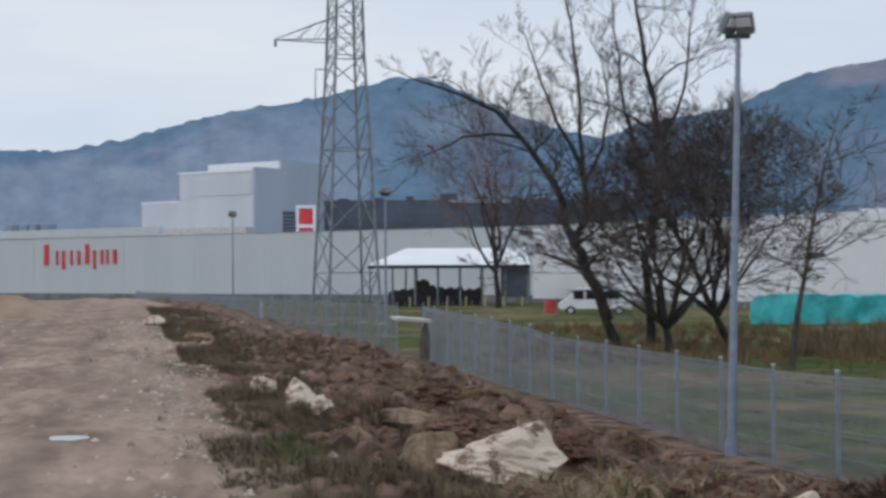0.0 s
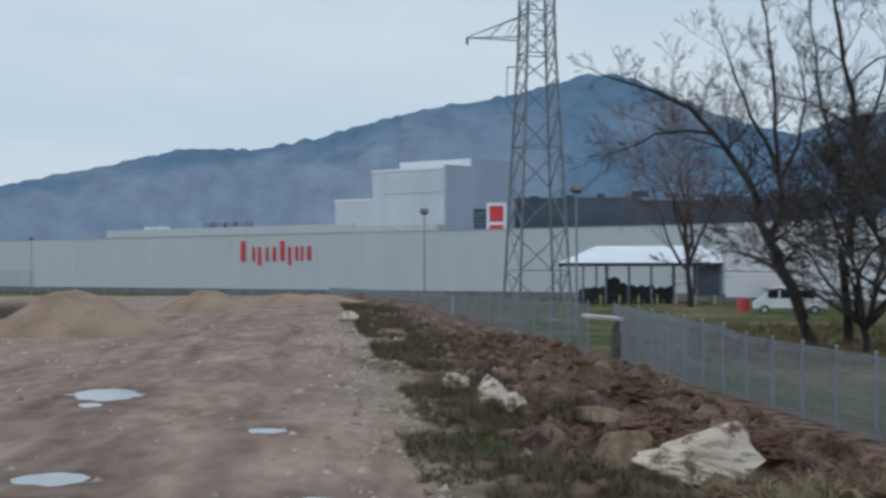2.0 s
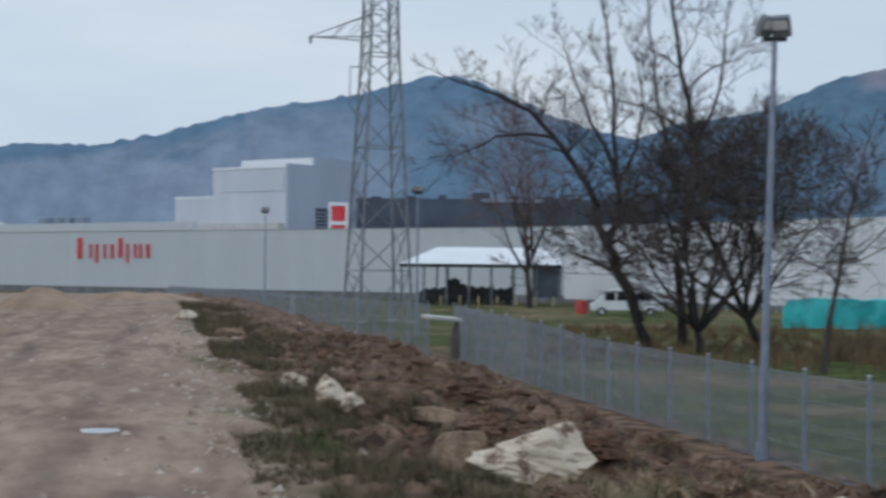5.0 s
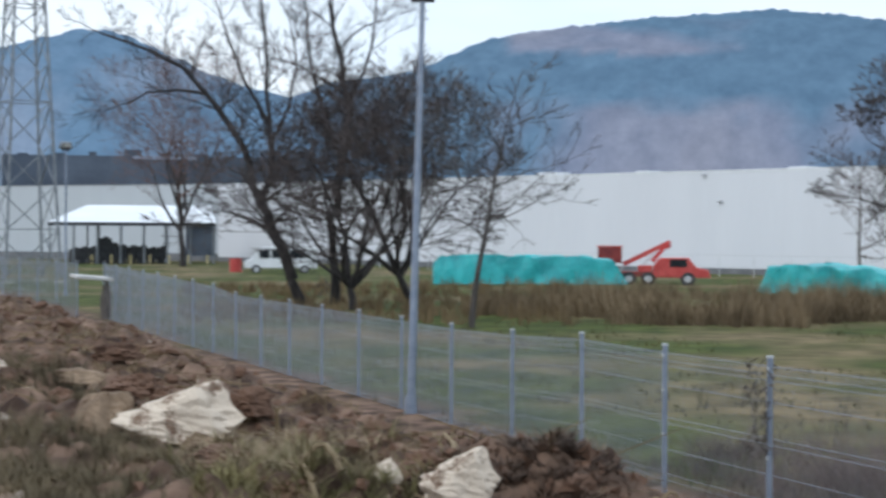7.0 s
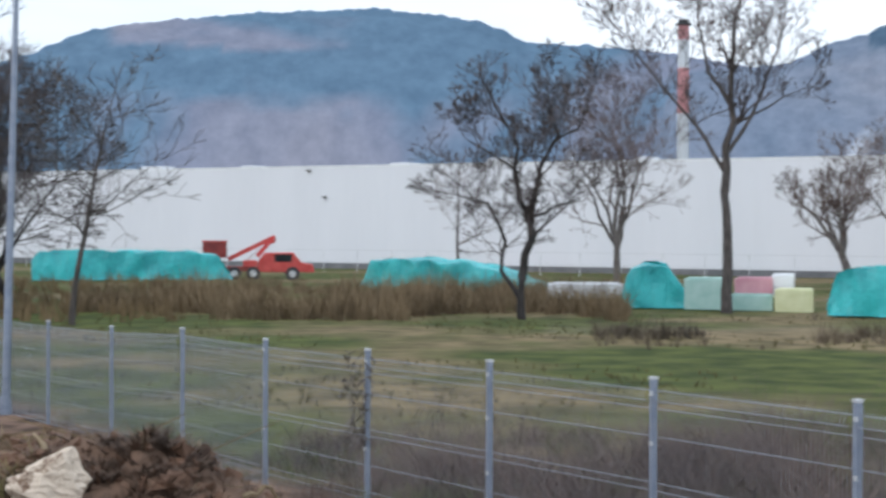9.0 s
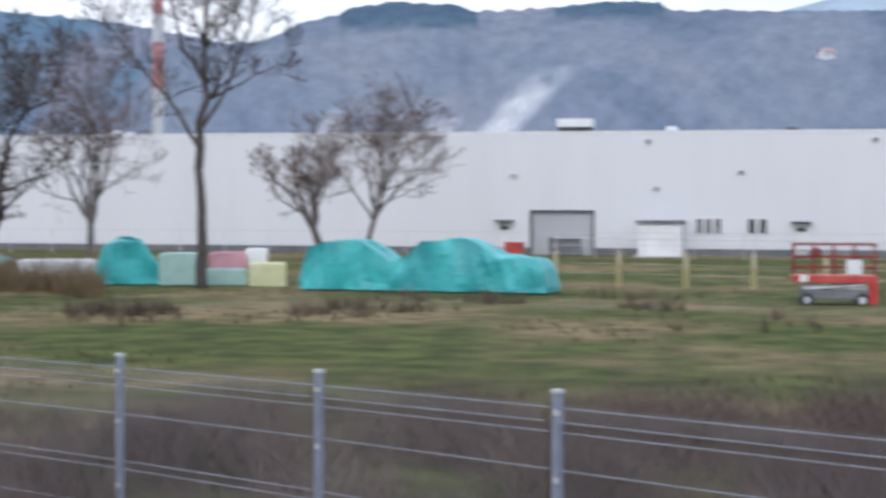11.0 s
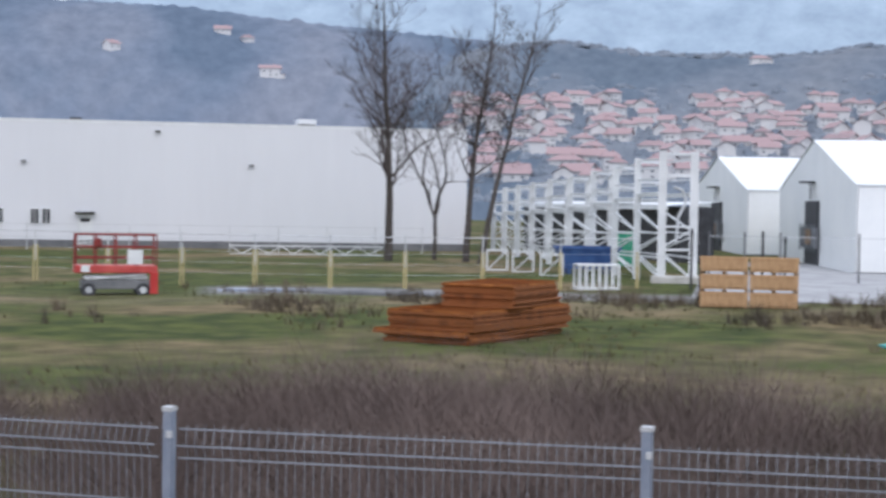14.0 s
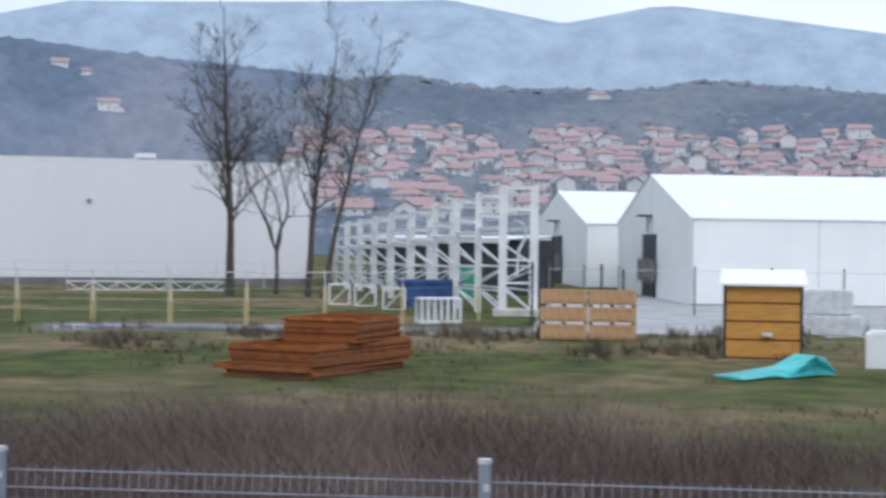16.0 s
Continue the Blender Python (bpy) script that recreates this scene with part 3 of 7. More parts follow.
# ---- factory halls ----
class Line:
    """A straight facade: its normal's azimuth, its distance, and places along it."""

    def __init__(self, azimuth, distance):
        self.a, self.d = azimuth, distance
        self.n = Vector((math.sin(radians(azimuth)), math.cos(radians(azimuth)), 0))
        self.u = Vector((math.cos(radians(azimuth)), -math.sin(radians(azimuth)), 0))
        self.rz = -azimuth

    def along(self, az):
        return self.d * math.tan(radians(az - self.a))

    def up(self, az, slope):
        return EYE + slope * self.d / math.cos(radians(az - self.a))

    def origin(self):
        return tuple(self.n * self.d)


def hall_right():
    f = Line(55.0, 112.0)
    s0, s1, top, deep = f.along(3.15), f.along(68.2), 8.34, 90.0
    h = thing("factory_hall", "long pale metal-clad factory hall with flat roof", "building", f.origin(), f.rz)
    d0, d1 = f.along(45.87), f.along(48.0)
    door_top = f.up(47, -0.0026)
    wall = Geo()
    wall.span((s0, 0.0, 0.55), (d0, 0.4, top)).span((d1, 0.0, 0.55), (s1, 0.4, top)).span((d0, 0.0, door_top), (d1, 0.4, top))
    part("wall", wall, WALL_PALE, h)
    part("side_wall", Geo().span((s1 - 0.4, 0.4, 0), (s1, deep, top)), WALL_PALE, h)
    part("side_wall", Geo().span((s0, 0.4, 0), (s0 + 0.4, deep, top)), WALL_PALE, h)
    part("plinth", Geo().span((s0, -0.06, 0), (d0, 0.38, 0.55)).span((d1, -0.06, 0), (s1, 0.38, 0.55)), PLINTH, h, "dark concrete plinth")
    part("roof", Geo().span((s0, 0.01, top), (s1, deep, top + 0.12)), ROOFING, h)
    part("coping", Geo().span((s0, -0.015, top + 0.002), (s1, 0.006, top + 0.2)), WHITE, h)
    part("roller_door", Geo().span((d0 + 0.04, 0.16, 0), (d1 - 0.04, 0.24, door_top - 0.02)), SHUTTER, h, "grey roller shutter")
    part("door_frame", Geo().span((d0 - 0.1, -0.05, 0), (d0 + 0.05, 0.1, door_top + 0.12)).span((d1 - 0.05, -0.05, 0), (d1 + 0.1, 0.1, door_top + 0.12)).span((d0 + 0.05, -0.05, door_top), (d1 - 0.05, 0.1, door_top + 0.12)), DARK, h)
    # flood lamps on the wall, in two rows
    for az, sl in ((13.2, 0.0335), (14.5, 0.0185), (20.0, 0.0355), (20.55, 0.0197), (15.2, 0.027), (29.3, 0.032), (36.2, 0.026), (42.4, 0.041), (41.6, 0.022), (45.25, 0.0195), (49.9, 0.0405), (53.06, 0.0216), (57.51, 0.0410), (60.7, 0.0215), (50.2, 0.012)):
        x, z = f.along(az), f.up(az, sl)
        lamp = part("wall_lamp", Geo().box((x, -0.18, z), (0.34, 0.22, 0.09)).box((x, -0.04, z + 0.03), (0.1, 0.12, 0.08)), PLINTH, h, "small dark wall lamp")
    # roof vents
    for az, w, ht, mat in ((47.2, 2.2, 0.95, WHITE), (50.6, 0.5, 0.35, WHITE), (54.75, 0.6, 0.22, DARK), (62.75, 1.05, 0.5, WHITE), (14.1, 2.2, 0.3, WHITE), (26.1, 1.4, 0.45, WHITE), (17.4, 1.3, 0.2, WHITE), (22.7, 1.6, 0.2, WHITE), (31.2, 1.0, 0.3, WHITE)):
        x = f.along(az)
        v = part("roof_vent", Geo().span((x - w / 2, 2.0, top + 0.12), (x + w / 2, 3.6, top + 0.12 + ht * 0.5)), DARK if ht > 0.4 else mat, h)
        part("vent_hood", Geo().span((x - w / 2 - 0.1, 1.9, top + 0.12 + ht * 0.5), (x + w / 2 + 0.1, 3.7, top + 0.22 + ht)), mat, v)
    # windows
    for az0, az1, count in ((51.5, 52.45, 3), (53.25, 54.0, 2)):
        a, b = f.along(az0), f.along(az1)
        w = (b - a) / count
        for i in range(count):
            x0 = a + i * w
            win = part("window", Geo().span((x0 + 0.05, -0.05, 1.55), (x0 + w - 0.05, 0.02, 2.65)), WHITE, h, "white window frame")
            part("pane", Geo().span((x0 + 0.13, -0.075, 1.63), (x0 + w - 0.13, -0.04, 2.57)), GLASS, win)
            part("mullion", Geo().span((x0 + w / 2 - 0.03, -0.085, 1.63), (x0 + w / 2 + 0.03, -0.05, 2.57)), WHITE, win)
    # small service doors
    for az in (55.1, 44.95):
        x = f.along(az)
        dr = part("service_door", Geo().span((x - 0.5, -0.06, 0.1), (x + 0.5, 0.02, 2.25)), WHITE, h, "white service door")
        part("notice", Geo().span((x - 0.3, -0.08, 1.75), (x + 0.3, -0.05, 2.0)), DARK, dr)
        part("door_hood", Geo().span((x - 0.65, -0.6, 2.35), (x + 0.65, 0.0, 2.43)), DARK, h)
    # porch hut built against the wall
    a, b = f.along(49.7), f.along(51.15)
    hut = thing("entrance_hut", "white flat-roofed hut against the factory wall", "hut", tuple(f.n * f.d), f.rz)
    hz = f.up(50.4, -0.0088)
    part("body", Geo().span((a, -3.0, 0), (b, -0.1, hz)), WHITE, hut, bevel=0.03)
    part("roof", Geo().span((a - 0.15, -3.2, hz), (b + 0.1, -0.1, hz + 0.16)), PLINTH, hut)
    part("door", Geo().span((a + 0.5, -3.06, 0.05), (b - 0.5, -2.99, hz - 0.3)), WHITE, hut, "double white door leaf")
    part("step", Geo().span((a - 0.3, -4.0, -0.1), (b + 0.4, -3.07, 0.12)), CONCRETE, hut)
    # oddments along the foot of the wall
    x = f.along(45.3)
    single("red_bin", Geo().box((0, 0, 0.55), (1.1, 0.9, 0.9)).box((0, 0, 1.04), (1.2, 1.0, 0.08)), ORANGE_RED, "red container beside the roller shutter", "bin", tuple(f.n * (f.d - 8) + f.u * (x * 0.93)), f.rz, bevel=0.02)
    for az in (47.35, 46.9):
        p = f.n * (f.d - 1.2) + f.u * f.along(az)
        single("waste_bin", Geo().box((0, 0, 0.62), (1.2, 0.9, 1.05)).box((0, 0, 1.2), (1.3, 1.0, 0.1)), PLINTH, "dark wheeled waste bin by the shutter", "bin", (p.x, p.y, 0), f.rz, group="bins by the shutter", bevel=0.02)


hall_right()


def hall_left():
    f = Line(36.0, 153.0)
    s0, s1, top, deep = f.along(-22.6), f.along(4.5), 8.5, 60.0
    h = thing("factory_hall", "grey metal-clad factory hall with a red sign", "building", f.origin(), f.rz)
    part("wall", Geo().span((s0, 0, 0), (s1, 0.4, top)), WALL_GREY, h)
    part("side_wall", Geo().span((s0, 0.4, 0), (s0 + 0.4, deep, top)), WALL_GREY, h)
    part("roof", Geo().span((s0, -0.05, top), (s1, deep, top + 0.1)), ROOFING, h)
    part("parapet", Geo().span((f.along(-18.2), -0.08, top + 0.1), (f.along(-9.75), 0.5, top + 1.25)), PARAPET, h, "raised sheet-metal parapet")
    part("plinth", Geo().span((s0, -0.08, 0), (s1, -0.002, 0.9)), PLINTH, h)
    for az in (-22.0, -19.2, -16.6, -14.0, -11.0, -8.6, -6.2, -3.6, -1.0):
        part("panel_joint", Geo().span((f.along(az), -0.03, 0.9), (f.along(az) + 0.1, -0.002, top)), WALL_GREY, h)
    part("loading_door", Geo().span((f.along(-22.4), -0.05, 0), (f.along(-20.6), -0.004, 3.6)), SHUTTER, h, "grey sliding loading door")
    # red sign: plain blocks in the rhythm of the lettering
    sg = thing("wall_sign", "wide red sign of raised plain blocks on the hall", "sign", tuple(f.n * (f.d - 0.05)), f.rz)
    marks = [(-13.67, -13.30, 0.0185, 0.0065), (-13.24, -13.14, 0.0150, 0.0065), (-13.06, -12.84, 0.0150, 0.0040), (-12.78, -12.60, 0.0150, 0.0065), (-12.54, -12.40, 0.0150, 0.0065),
             (-12.30, -11.98, 0.0188, 0.0070), (-12.02, -11.82, 0.0153, 0.0042), (-11.76, -11.64, 0.0153, 0.0070), (-11.58, -11.40, 0.0155, 0.0070), (-11.35, -11.18, 0.0155, 0.0070)]
    for a0, a1, t0, t1 in marks:
        x0, x1, z0, z1 = f.along(a0), f.along(a1), f.up(a0, t1), f.up(a0, t0)
        w = x1 - x0
        g = Geo().span((x0 + w * 0.12, -0.12, z0), (x0 + w * (0.78 if w < 1.0 else 0.52), 0.0, z1))
        part("sign_block", g, RED_SIGN, sg)
    # roof machinery
    for az in (-15.0, -14.5, -14.2, -13.8):
        x = f.along(az)
        part("roof_fan", Geo().span((x - 0.9, 1.0, top + 0.1), (x + 0.7, 2.6, top + 2.2)), GALV, h, bevel=0.08)
    for az in (-17.2, -16.8):
        x = f.along(az)
        part("roof_fan", Geo().span((x - 0.8, 2.0, top + 0.1), (x + 0.8, 3.5, top + 1.7)), WHITE, h, bevel=0.08)


hall_left()


def tower_block():
    """The taller white block behind the left hall, its corner towards the camera."""
    D = 250.0
    cx, cy = polar(-6.58, D)
    rz = -36.0
    w = thing("tower_block", "stepped pale production block behind the hall", "building", (cx, cy, 0), rz)

    def up(slope):
        return EYE + slope * D

    # local x runs along the facade (negative to its far end), y runs back
    part("lower_block", Geo().span((-24.0, 0.0, 0), (0, 16.8, up(0.0455))), TOWER_PALE, w)
    part("upper_block", Geo().span((-15.6, 0.05, up(0.0455)), (0.0, 16.8, up(0.063))), TOWER_PALE, w)
    part("top_storey", Geo().span((-15.2, 6.0, up(0.063)), (0.0, 16.8, up(0.0705))), WHITE, w)
    part("side_wall", Geo().span((0.002, 0.02, 0), (0.4, 16.8, up(0.0655))), TOWER_SHADED, w)
    part("upper_side_wall", Geo().span((0.002, 6.0, up(0.0655)), (0.4, 16.8, up(0.0705))), TOWER_SHADED, w)
    part("roof_edge", Geo().span((-15.7, -0.06, up(0.063)), (0.0, 0.4, up(0.063) + 0.35)), WHITE, w)
    part("roof_edge", Geo().span((-24.1, -0.06, up(0.0455)), (-15.6, 0.4, up(0.0455) + 0.3)), WHITE, w)
    part("grey_band", Geo().span((-13.0, -0.06, up(0.0490)), (-0.4, 0.04, up(0.0590))), WALL_GREY, w)
    part("foot_band", Geo().span((-18.0, -1.6, up(0.022)), (-0.2, 0.0, up(0.0290))), CONCRETE, w)
    part("chimney_pipe", Geo().tube((-18.4, 3, up(0.0455)), (-18.4, 3, up(0.051)), 0.5, 0.5, 10).tube((-17.2, 3, up(0.0455)), (-17.2, 3, up(0.052)), 0.5, 0.5, 10), GALV, w)
    part("window", Geo().span((0.40, 6.4, up(0.026)), (0.5, 10.0, up(0.0392))), DARK_BLUE, w, "dark louvred opening")
    for k in range(5):
        part("louvre", Geo().span((0.5, 6.4, up(0.0275) + k * 0.55), (0.6, 10.0, up(0.0275) + k * 0.55 + 0.12)), TOWER_SHADED, w)
    d = 242.0
    x, y = polar(-4.75, d)
    p = thing("red_hoist_tower", "red and white framed hoist shaft", "hoist", (x, y, 0), 5)
    part("shaft", Geo().span((-1.05, 0, 0), (1.05, 2, EYE + 0.0400 * d)), RED_SIGN, p, "red sheet panel")
    g = Geo()
    for xx in (-1.25, 1.25):
        g.span((xx - 0.2, -0.1, 0), (xx + 0.2, 2.1, EYE + 0.0422 * d))
    g.span((-1.05, -0.1, EYE + 0.0402 * d), (1.05, 2.1, EYE + 0.0422 * d)).span((-1.05, -0.1, EYE + 0.0285 * d), (1.05, -0.002, EYE + 0.0305 * d))
    part("frame", g, WHITE, p)
    # long dark plant building behind the hall roof
    x0, y0 = polar(-4.3, 262)
    x1, y1 = polar(6.5, 262)
    rz2 = math.degrees(math.atan2(y1 - y0, x1 - x0))
    bb = thing("plant_building", "long dark blue plant building with roof ducts", "building", (x0, y0, 0), rz2)
    L = math.hypot(x1 - x0, y1 - y0)
    part("body", Geo().span((0, 0, 0), (L, 14, EYE + 0.0450 * 262)), DARK_BLUE, bb)
    for i in range(12):
        u = 1.5 + i * (L - 3) / 11
        part("rib", Geo().span((u, -0.05, 9.5), (u + 0.3, -0.003, EYE + 0.0450 * 262)), DARK_BLUE, bb)
    rnd = random.Random(4)
    for i in range(9):
        u = 3 + i * (L - 6) / 8
        part("roof_duct", Geo().span((u, 2, EYE + 0.0451 * 262), (u + rnd.uniform(1, 3), 6, EYE + (0.0460 + 0.004 * rnd.random()) * 262)), DARK_BLUE, bb)
    part("light_strip", Geo().span((L * 0.42, -0.2, EYE + 0.0430 * 262), (L * 0.62, -0.06, EYE + 0.0450 * 262)), GALV, bb)


tower_block()


def red_chimney():
    d = 260.0
    x, y = polar(32.95, d)
    c = thing("chimney", "tall slim red and white banded chimney", "chimney", (x, y, 0))
    top = EYE + 0.1272 * d
    zs = [0, 12, 21.7, 28.8, 33.2, top - 0.6, top]
    mats = [CONCRETE, PARAPET, CHIMNEY_RED, PARAPET, CHIMNEY_RED, DARK]
    for i in range(6):
        part("band", Geo().tube((0, 0, zs[i]), (0, 0, zs[i + 1] - 0.004), 0.95 - 0.02 * i, 0.94 - 0.02 * i, 16), mats[i], c, smooth=False)
    part("collar", Geo().tube((0, 0, top - 0.9), (0, 0, top - 0.6), 1.25, 1.25, 16), DARK, c)


red_chimney()


def canopy_shed():
    d = 165.0
    x0, y0 = polar(-2.6, d)
    x1, y1 = polar(3.05, d)
    rz = math.degrees(math.atan2(y1 - y0, x1 - x0))
    L = math.hypot(x1 - x0, y1 - y0)
    c = thing("canopy_shelter", "open steel canopy with white sloping roof", "shelter", (x0, y0, 0), rz)
    eave = EYE + 0.0055 * d
    ridge = EYE + 0.0165 * d
    g = Geo().sheet([[(0, 0, eave), (L, 0, eave)], [(L * 0.22, 9, ridge), (L, 9, ridge)]])
    g.sheet([[(0, 0, eave - 0.12), (L * 0.22, 9, ridge - 0.12)], [(L, 0, eave - 0.12), (L, 9, ridge - 0.12)]])
    part("roof", g, PVC_ROOF, c)
    part("fascia", Geo().span((0, -0.15, eave - 0.35), (L, 0, eave - 0.02)), DARK, c)
    for i in range(8):
        u = 0.2 + i * (L - 0.4) / 7
        part("post", Geo().tube((u, 0.2, 0), (u, 0.2, eave - 0.3), 0.1, 0.1, 8), LATTICE, c)
        part("post", Geo().tube((max(u, L * 0.22), 8.8, 0), (max(u, L * 0.22), 8.8, ridge - 0.3), 0.1, 0.1, 8), LATTICE, c)
    part("end_wall", Geo().span((L * 0.82, 0.3, 0.9), (L, 0.5, eave - 0.36)), DARK_BLUE, c)
    for i in range(7):
        part("barrier_post", Geo().box((L * 0.26 + i * L * 0.115, -0.6, 0.5), (0.16, 0.16, 1.0)), YELLOW, c, "faded yellow post")
    rnd = random.Random(8)
    spots = [(0.15, 1.0), (0.20, 1.1), (0.26, 1.15), (0.33, 2.1), (0.385, 1.5), (0.44, 1.3), (0.50, 1.25), (0.56, 1.3), (0.62, 1.1), (0.68, 1.2)]
    for u, ht in spots:
        p = Vector((x0, y0, 0)) + Matrix.Rotation(radians(rz), 3, "Z") @ Vector((u * L, 4, 0))
        w = 1.45 if ht > 2 else 0.95
        single("stored_machine", Geo().box((0, 0, ht / 2 + 0.5), (w, 1.2, ht)).box((-0.1, 0, 0.26), (w * 0.8, 0.9, 0.52)).box((0.15, 0, ht + 0.58), (0.5, 0.7, 0.2)), DARK, "dark machine stored under the canopy", "machine", tuple(p), rz + rnd.uniform(-8, 8), group="machines under the canopy", bevel=0.05)


canopy_shed()


# ---- steel lattice pylon ----
def pylon():
    d = 108.0
    x, y = polar(-3.35, d)
    t = thing("pylon", "galvanised lattice power pylon with cross arms", "pylon", (x, y, 0), 22)
    H = 31.0

    def half(z):
        return 1.80 - 1.02 * z / 22 if z < 18 else 0.965 - 0.30 * (z - 18) / 13

    corner = ((-1, -1), (1, -1), (1, 1), (-1, 1))
    for sx, sy in corner:
        g = Geo()
        zs = [0.3, 6, 12, 18, 25, H]
        for z0, z1 in zip(zs, zs[1:]):
            g.tube((sx * half(z0), sy * half(z0), z0), (sx * half(z1), sy * half(z1), z1), 0.10, 0.09, 4)
        part("leg", g, LATTICE, t)
        part("footing", Geo().span((sx * half(0) - 0.45, sy * half(0) - 0.45, -0.2), (sx * half(0) + 0.45, sy * half(0) + 0.45, 0.12)), CONCRETE, t, "concrete footing", bevel=0.04)
    zs = [0.5, 3.4, 6.2, 8.9, 11.5, 13.9, 16.0, 17.6, 19.0, 20.4, 21.8, 23.2, 24.6, 26.0, 27.4, 28.8, H]
    for k in range(4):
        (ax, ay), (bx, by) = corner[k], corner[(k + 1) % 4]
        for i, (z0, z1) in enumerate(zip(zs, zs[1:])):
            h0, h1 = half(z0), half(z1)
            r = 0.045 if z0 < 17 else 0.035
            part("brace", Geo().tube((ax * h0, ay * h0, z0), (bx * h1, by * h1, z1), r, r, 4), LATTICE, t)
            if z0 > 16 or k % 2:
                part("brace", Geo().tube((bx * h0, by * h0, z0), (ax * h1, ay * h1, z1), r, r, 4), LATTICE, t)
            if z0 > 15 or i in (0, 3):
                part("strut", Geo().tube((ax * h1, ay * h1, z1), (bx * h1, by * h1, z1), r, r, 4), LATTICE, t)
    for z, reach, side in ((18.6, 3.9, -1), (22.4, 3.4, 1), (26.5, 3.6, -1), (28.5, 3.2, 1)):
        g = Geo()
        h = half(z)
        tip = (side * (h + reach), 0, z - 0.1)
        for sy in (-1, 1):
            g.tube((side * h, sy * h, z), tip, 0.055, 0.04, 4)
            g.tube((side * h, sy * h, z + 1.5), tip, 0.045, 0.035, 4)
        for q in (0.3, 0.6):
            px = side * (h + reach * q)
            for sy in (-1, 1):
                g.tube((px, sy * h * (1 - q), z - 0.1 * q), (side * (h + reach * (q - 0.25)), sy * h * (1.25 - q), z + 1.5 * (1.25 - q)), 0.03, 0.03, 4)
        part("cross_arm", g, LATTICE, t)
        part("insulator", Geo().tube((side * (h + reach - 0.1), 0, z - 0.15), (side * (h + reach - 0.1), 0, z - 0.55), 0.09, 0.07, 8), DARK, t)
    part("work_cage", Geo().tube((-half(16.6) - 1.0, 0, 16.7), (-half(16.6), 0, 16.7), 0.05, 0.05, 4).tube((-half(16.6) - 1.0, 0, 16.7), (-half(16.6) - 1.05, 0, 14.4), 0.04, 0.04, 4).tube((-half(14) - 1.0, 0, 14.4), (-half(14), 0, 12.8), 0.04, 0.04, 4).tube((-half(16.6) - 1.0, 0, 14.8), (-half(15), 0, 14.8), 0.04, 0.04, 4), LATTICE, t)


pylon()


# ---- flood-light masts ----
def flood_mast(az, d, head_slope, lean=0.0, double=True, foot=0.0):
    x, y = polar(az, d)
    top = EYE + head_slope * d - foot
    m = thing("flood_light_mast", "grey steel flood-light mast with two lamps", "lamp post", (x, y, foot), -az, group="flood-light masts")
    dx = lean * top
    part("mast", Geo().tube((0, 0, 0), (dx, 0, top - 0.25), 0.078, 0.045, 14, caps=False), GALV, m, smooth=True)
    part("base_plate", Geo().box((0, 0, 0.03), (0.4, 0.4, 0.06)).tube((0, 0, 0.06), (0, 0, 0.4), 0.12, 0.1, 12), GALV, m)
    part("bracket", Geo().box((dx, 0, top - 0.22), (0.42, 0.08, 0.08)), DARK, m)
    for sx, tilt in ((-0.15, 52), (0.11, -16)):
        r = pose(0, 0, 0, 32, 0, tilt)
        head = part("lamp_head", Geo().box((dx + sx, -0.06, top), (0.33, 0.16, 0.38), m=r).box(Vector((dx + sx, -0.06, top)) + r @ Vector((0, 0.1, -0.02)), (0.2, 0.1, 0.2), m=r), LATTICE, m, bevel=0.03)
        part("lens", Geo().box(Vector((dx + sx, -0.06, top)) + r @ Vector((0, -0.085, 0.05)), (0.27, 0.02, 0.16), m=r), WHITE, head, "pale lamp glass")


flood_mast(9.85, 29.4, 0.1480, lean=0.023)
flood_mast(-1.98, 83.0, 0.0507)
flood_mast(-7.27, 118.0, 0.0371)
flood_mast(-20.7, 217.0, 0.0203)


# ---- galvanised mesh fence beside the track ----
RUN = [(8.95, -2.65), (8.70, -0.15), (8.38, 2.34), (7.74, 4.78), (7.75, 7.30), (7.83, 9.82), (7.66, 12.33), (7.32, 14.83), (7.03, 17.33), (6.66, 19.82), (6.29, 22.32), (5.89, 24.80), (5.43, 27.28)]
TOPS = [2.20, 2.18, 2.16, 2.18, 2.13, 2.06, 2.02, 1.99, 1.94, 1.91, 1.91, 1.81, 1.77]
while RUN[-1][1] < 61:
    x, y = RUN[-1]
    RUN.append((x - 0.44, y + 2.46))
    TOPS.append(1.77 if y < 40 else 1.88 + 0.30 * (y - 40) / 20)


def mesh_panel(width, height, dense=True, w=0.0023):
    """Welded panel: verticals each 50 mm, doubled rails at the folds, spikes on top."""
    g = Geo()
    n = 50 if dense else 25
    for i in range(1, n):
        u = -width / 2 + width * i / n
        g.tube((u, 0, 0), (u, 0, height - 0.16), w, w, 3, caps=False)
        g.tube((u, 0, height - 0.16), (u, 0.035, height - 0.10), w, w, 3, caps=False)
        g.tube((u, 0.035, height - 0.10), (u, 0, height), w, w, 3, caps=False)
    for z in (height - 0.025, height - 0.11, height - 0.18, height - 0.42, height - 0.82, height - 0.89, height - 1.22, height - 1.52, height - 1.60, 0.06):
        if z > 0:
            off = 0.035 if z == height - 0.11 else -0.004
            g.tube((-width / 2, off, z), (width / 2, off, z), 0.0052, 0.0052, 4, caps=False)
    return g


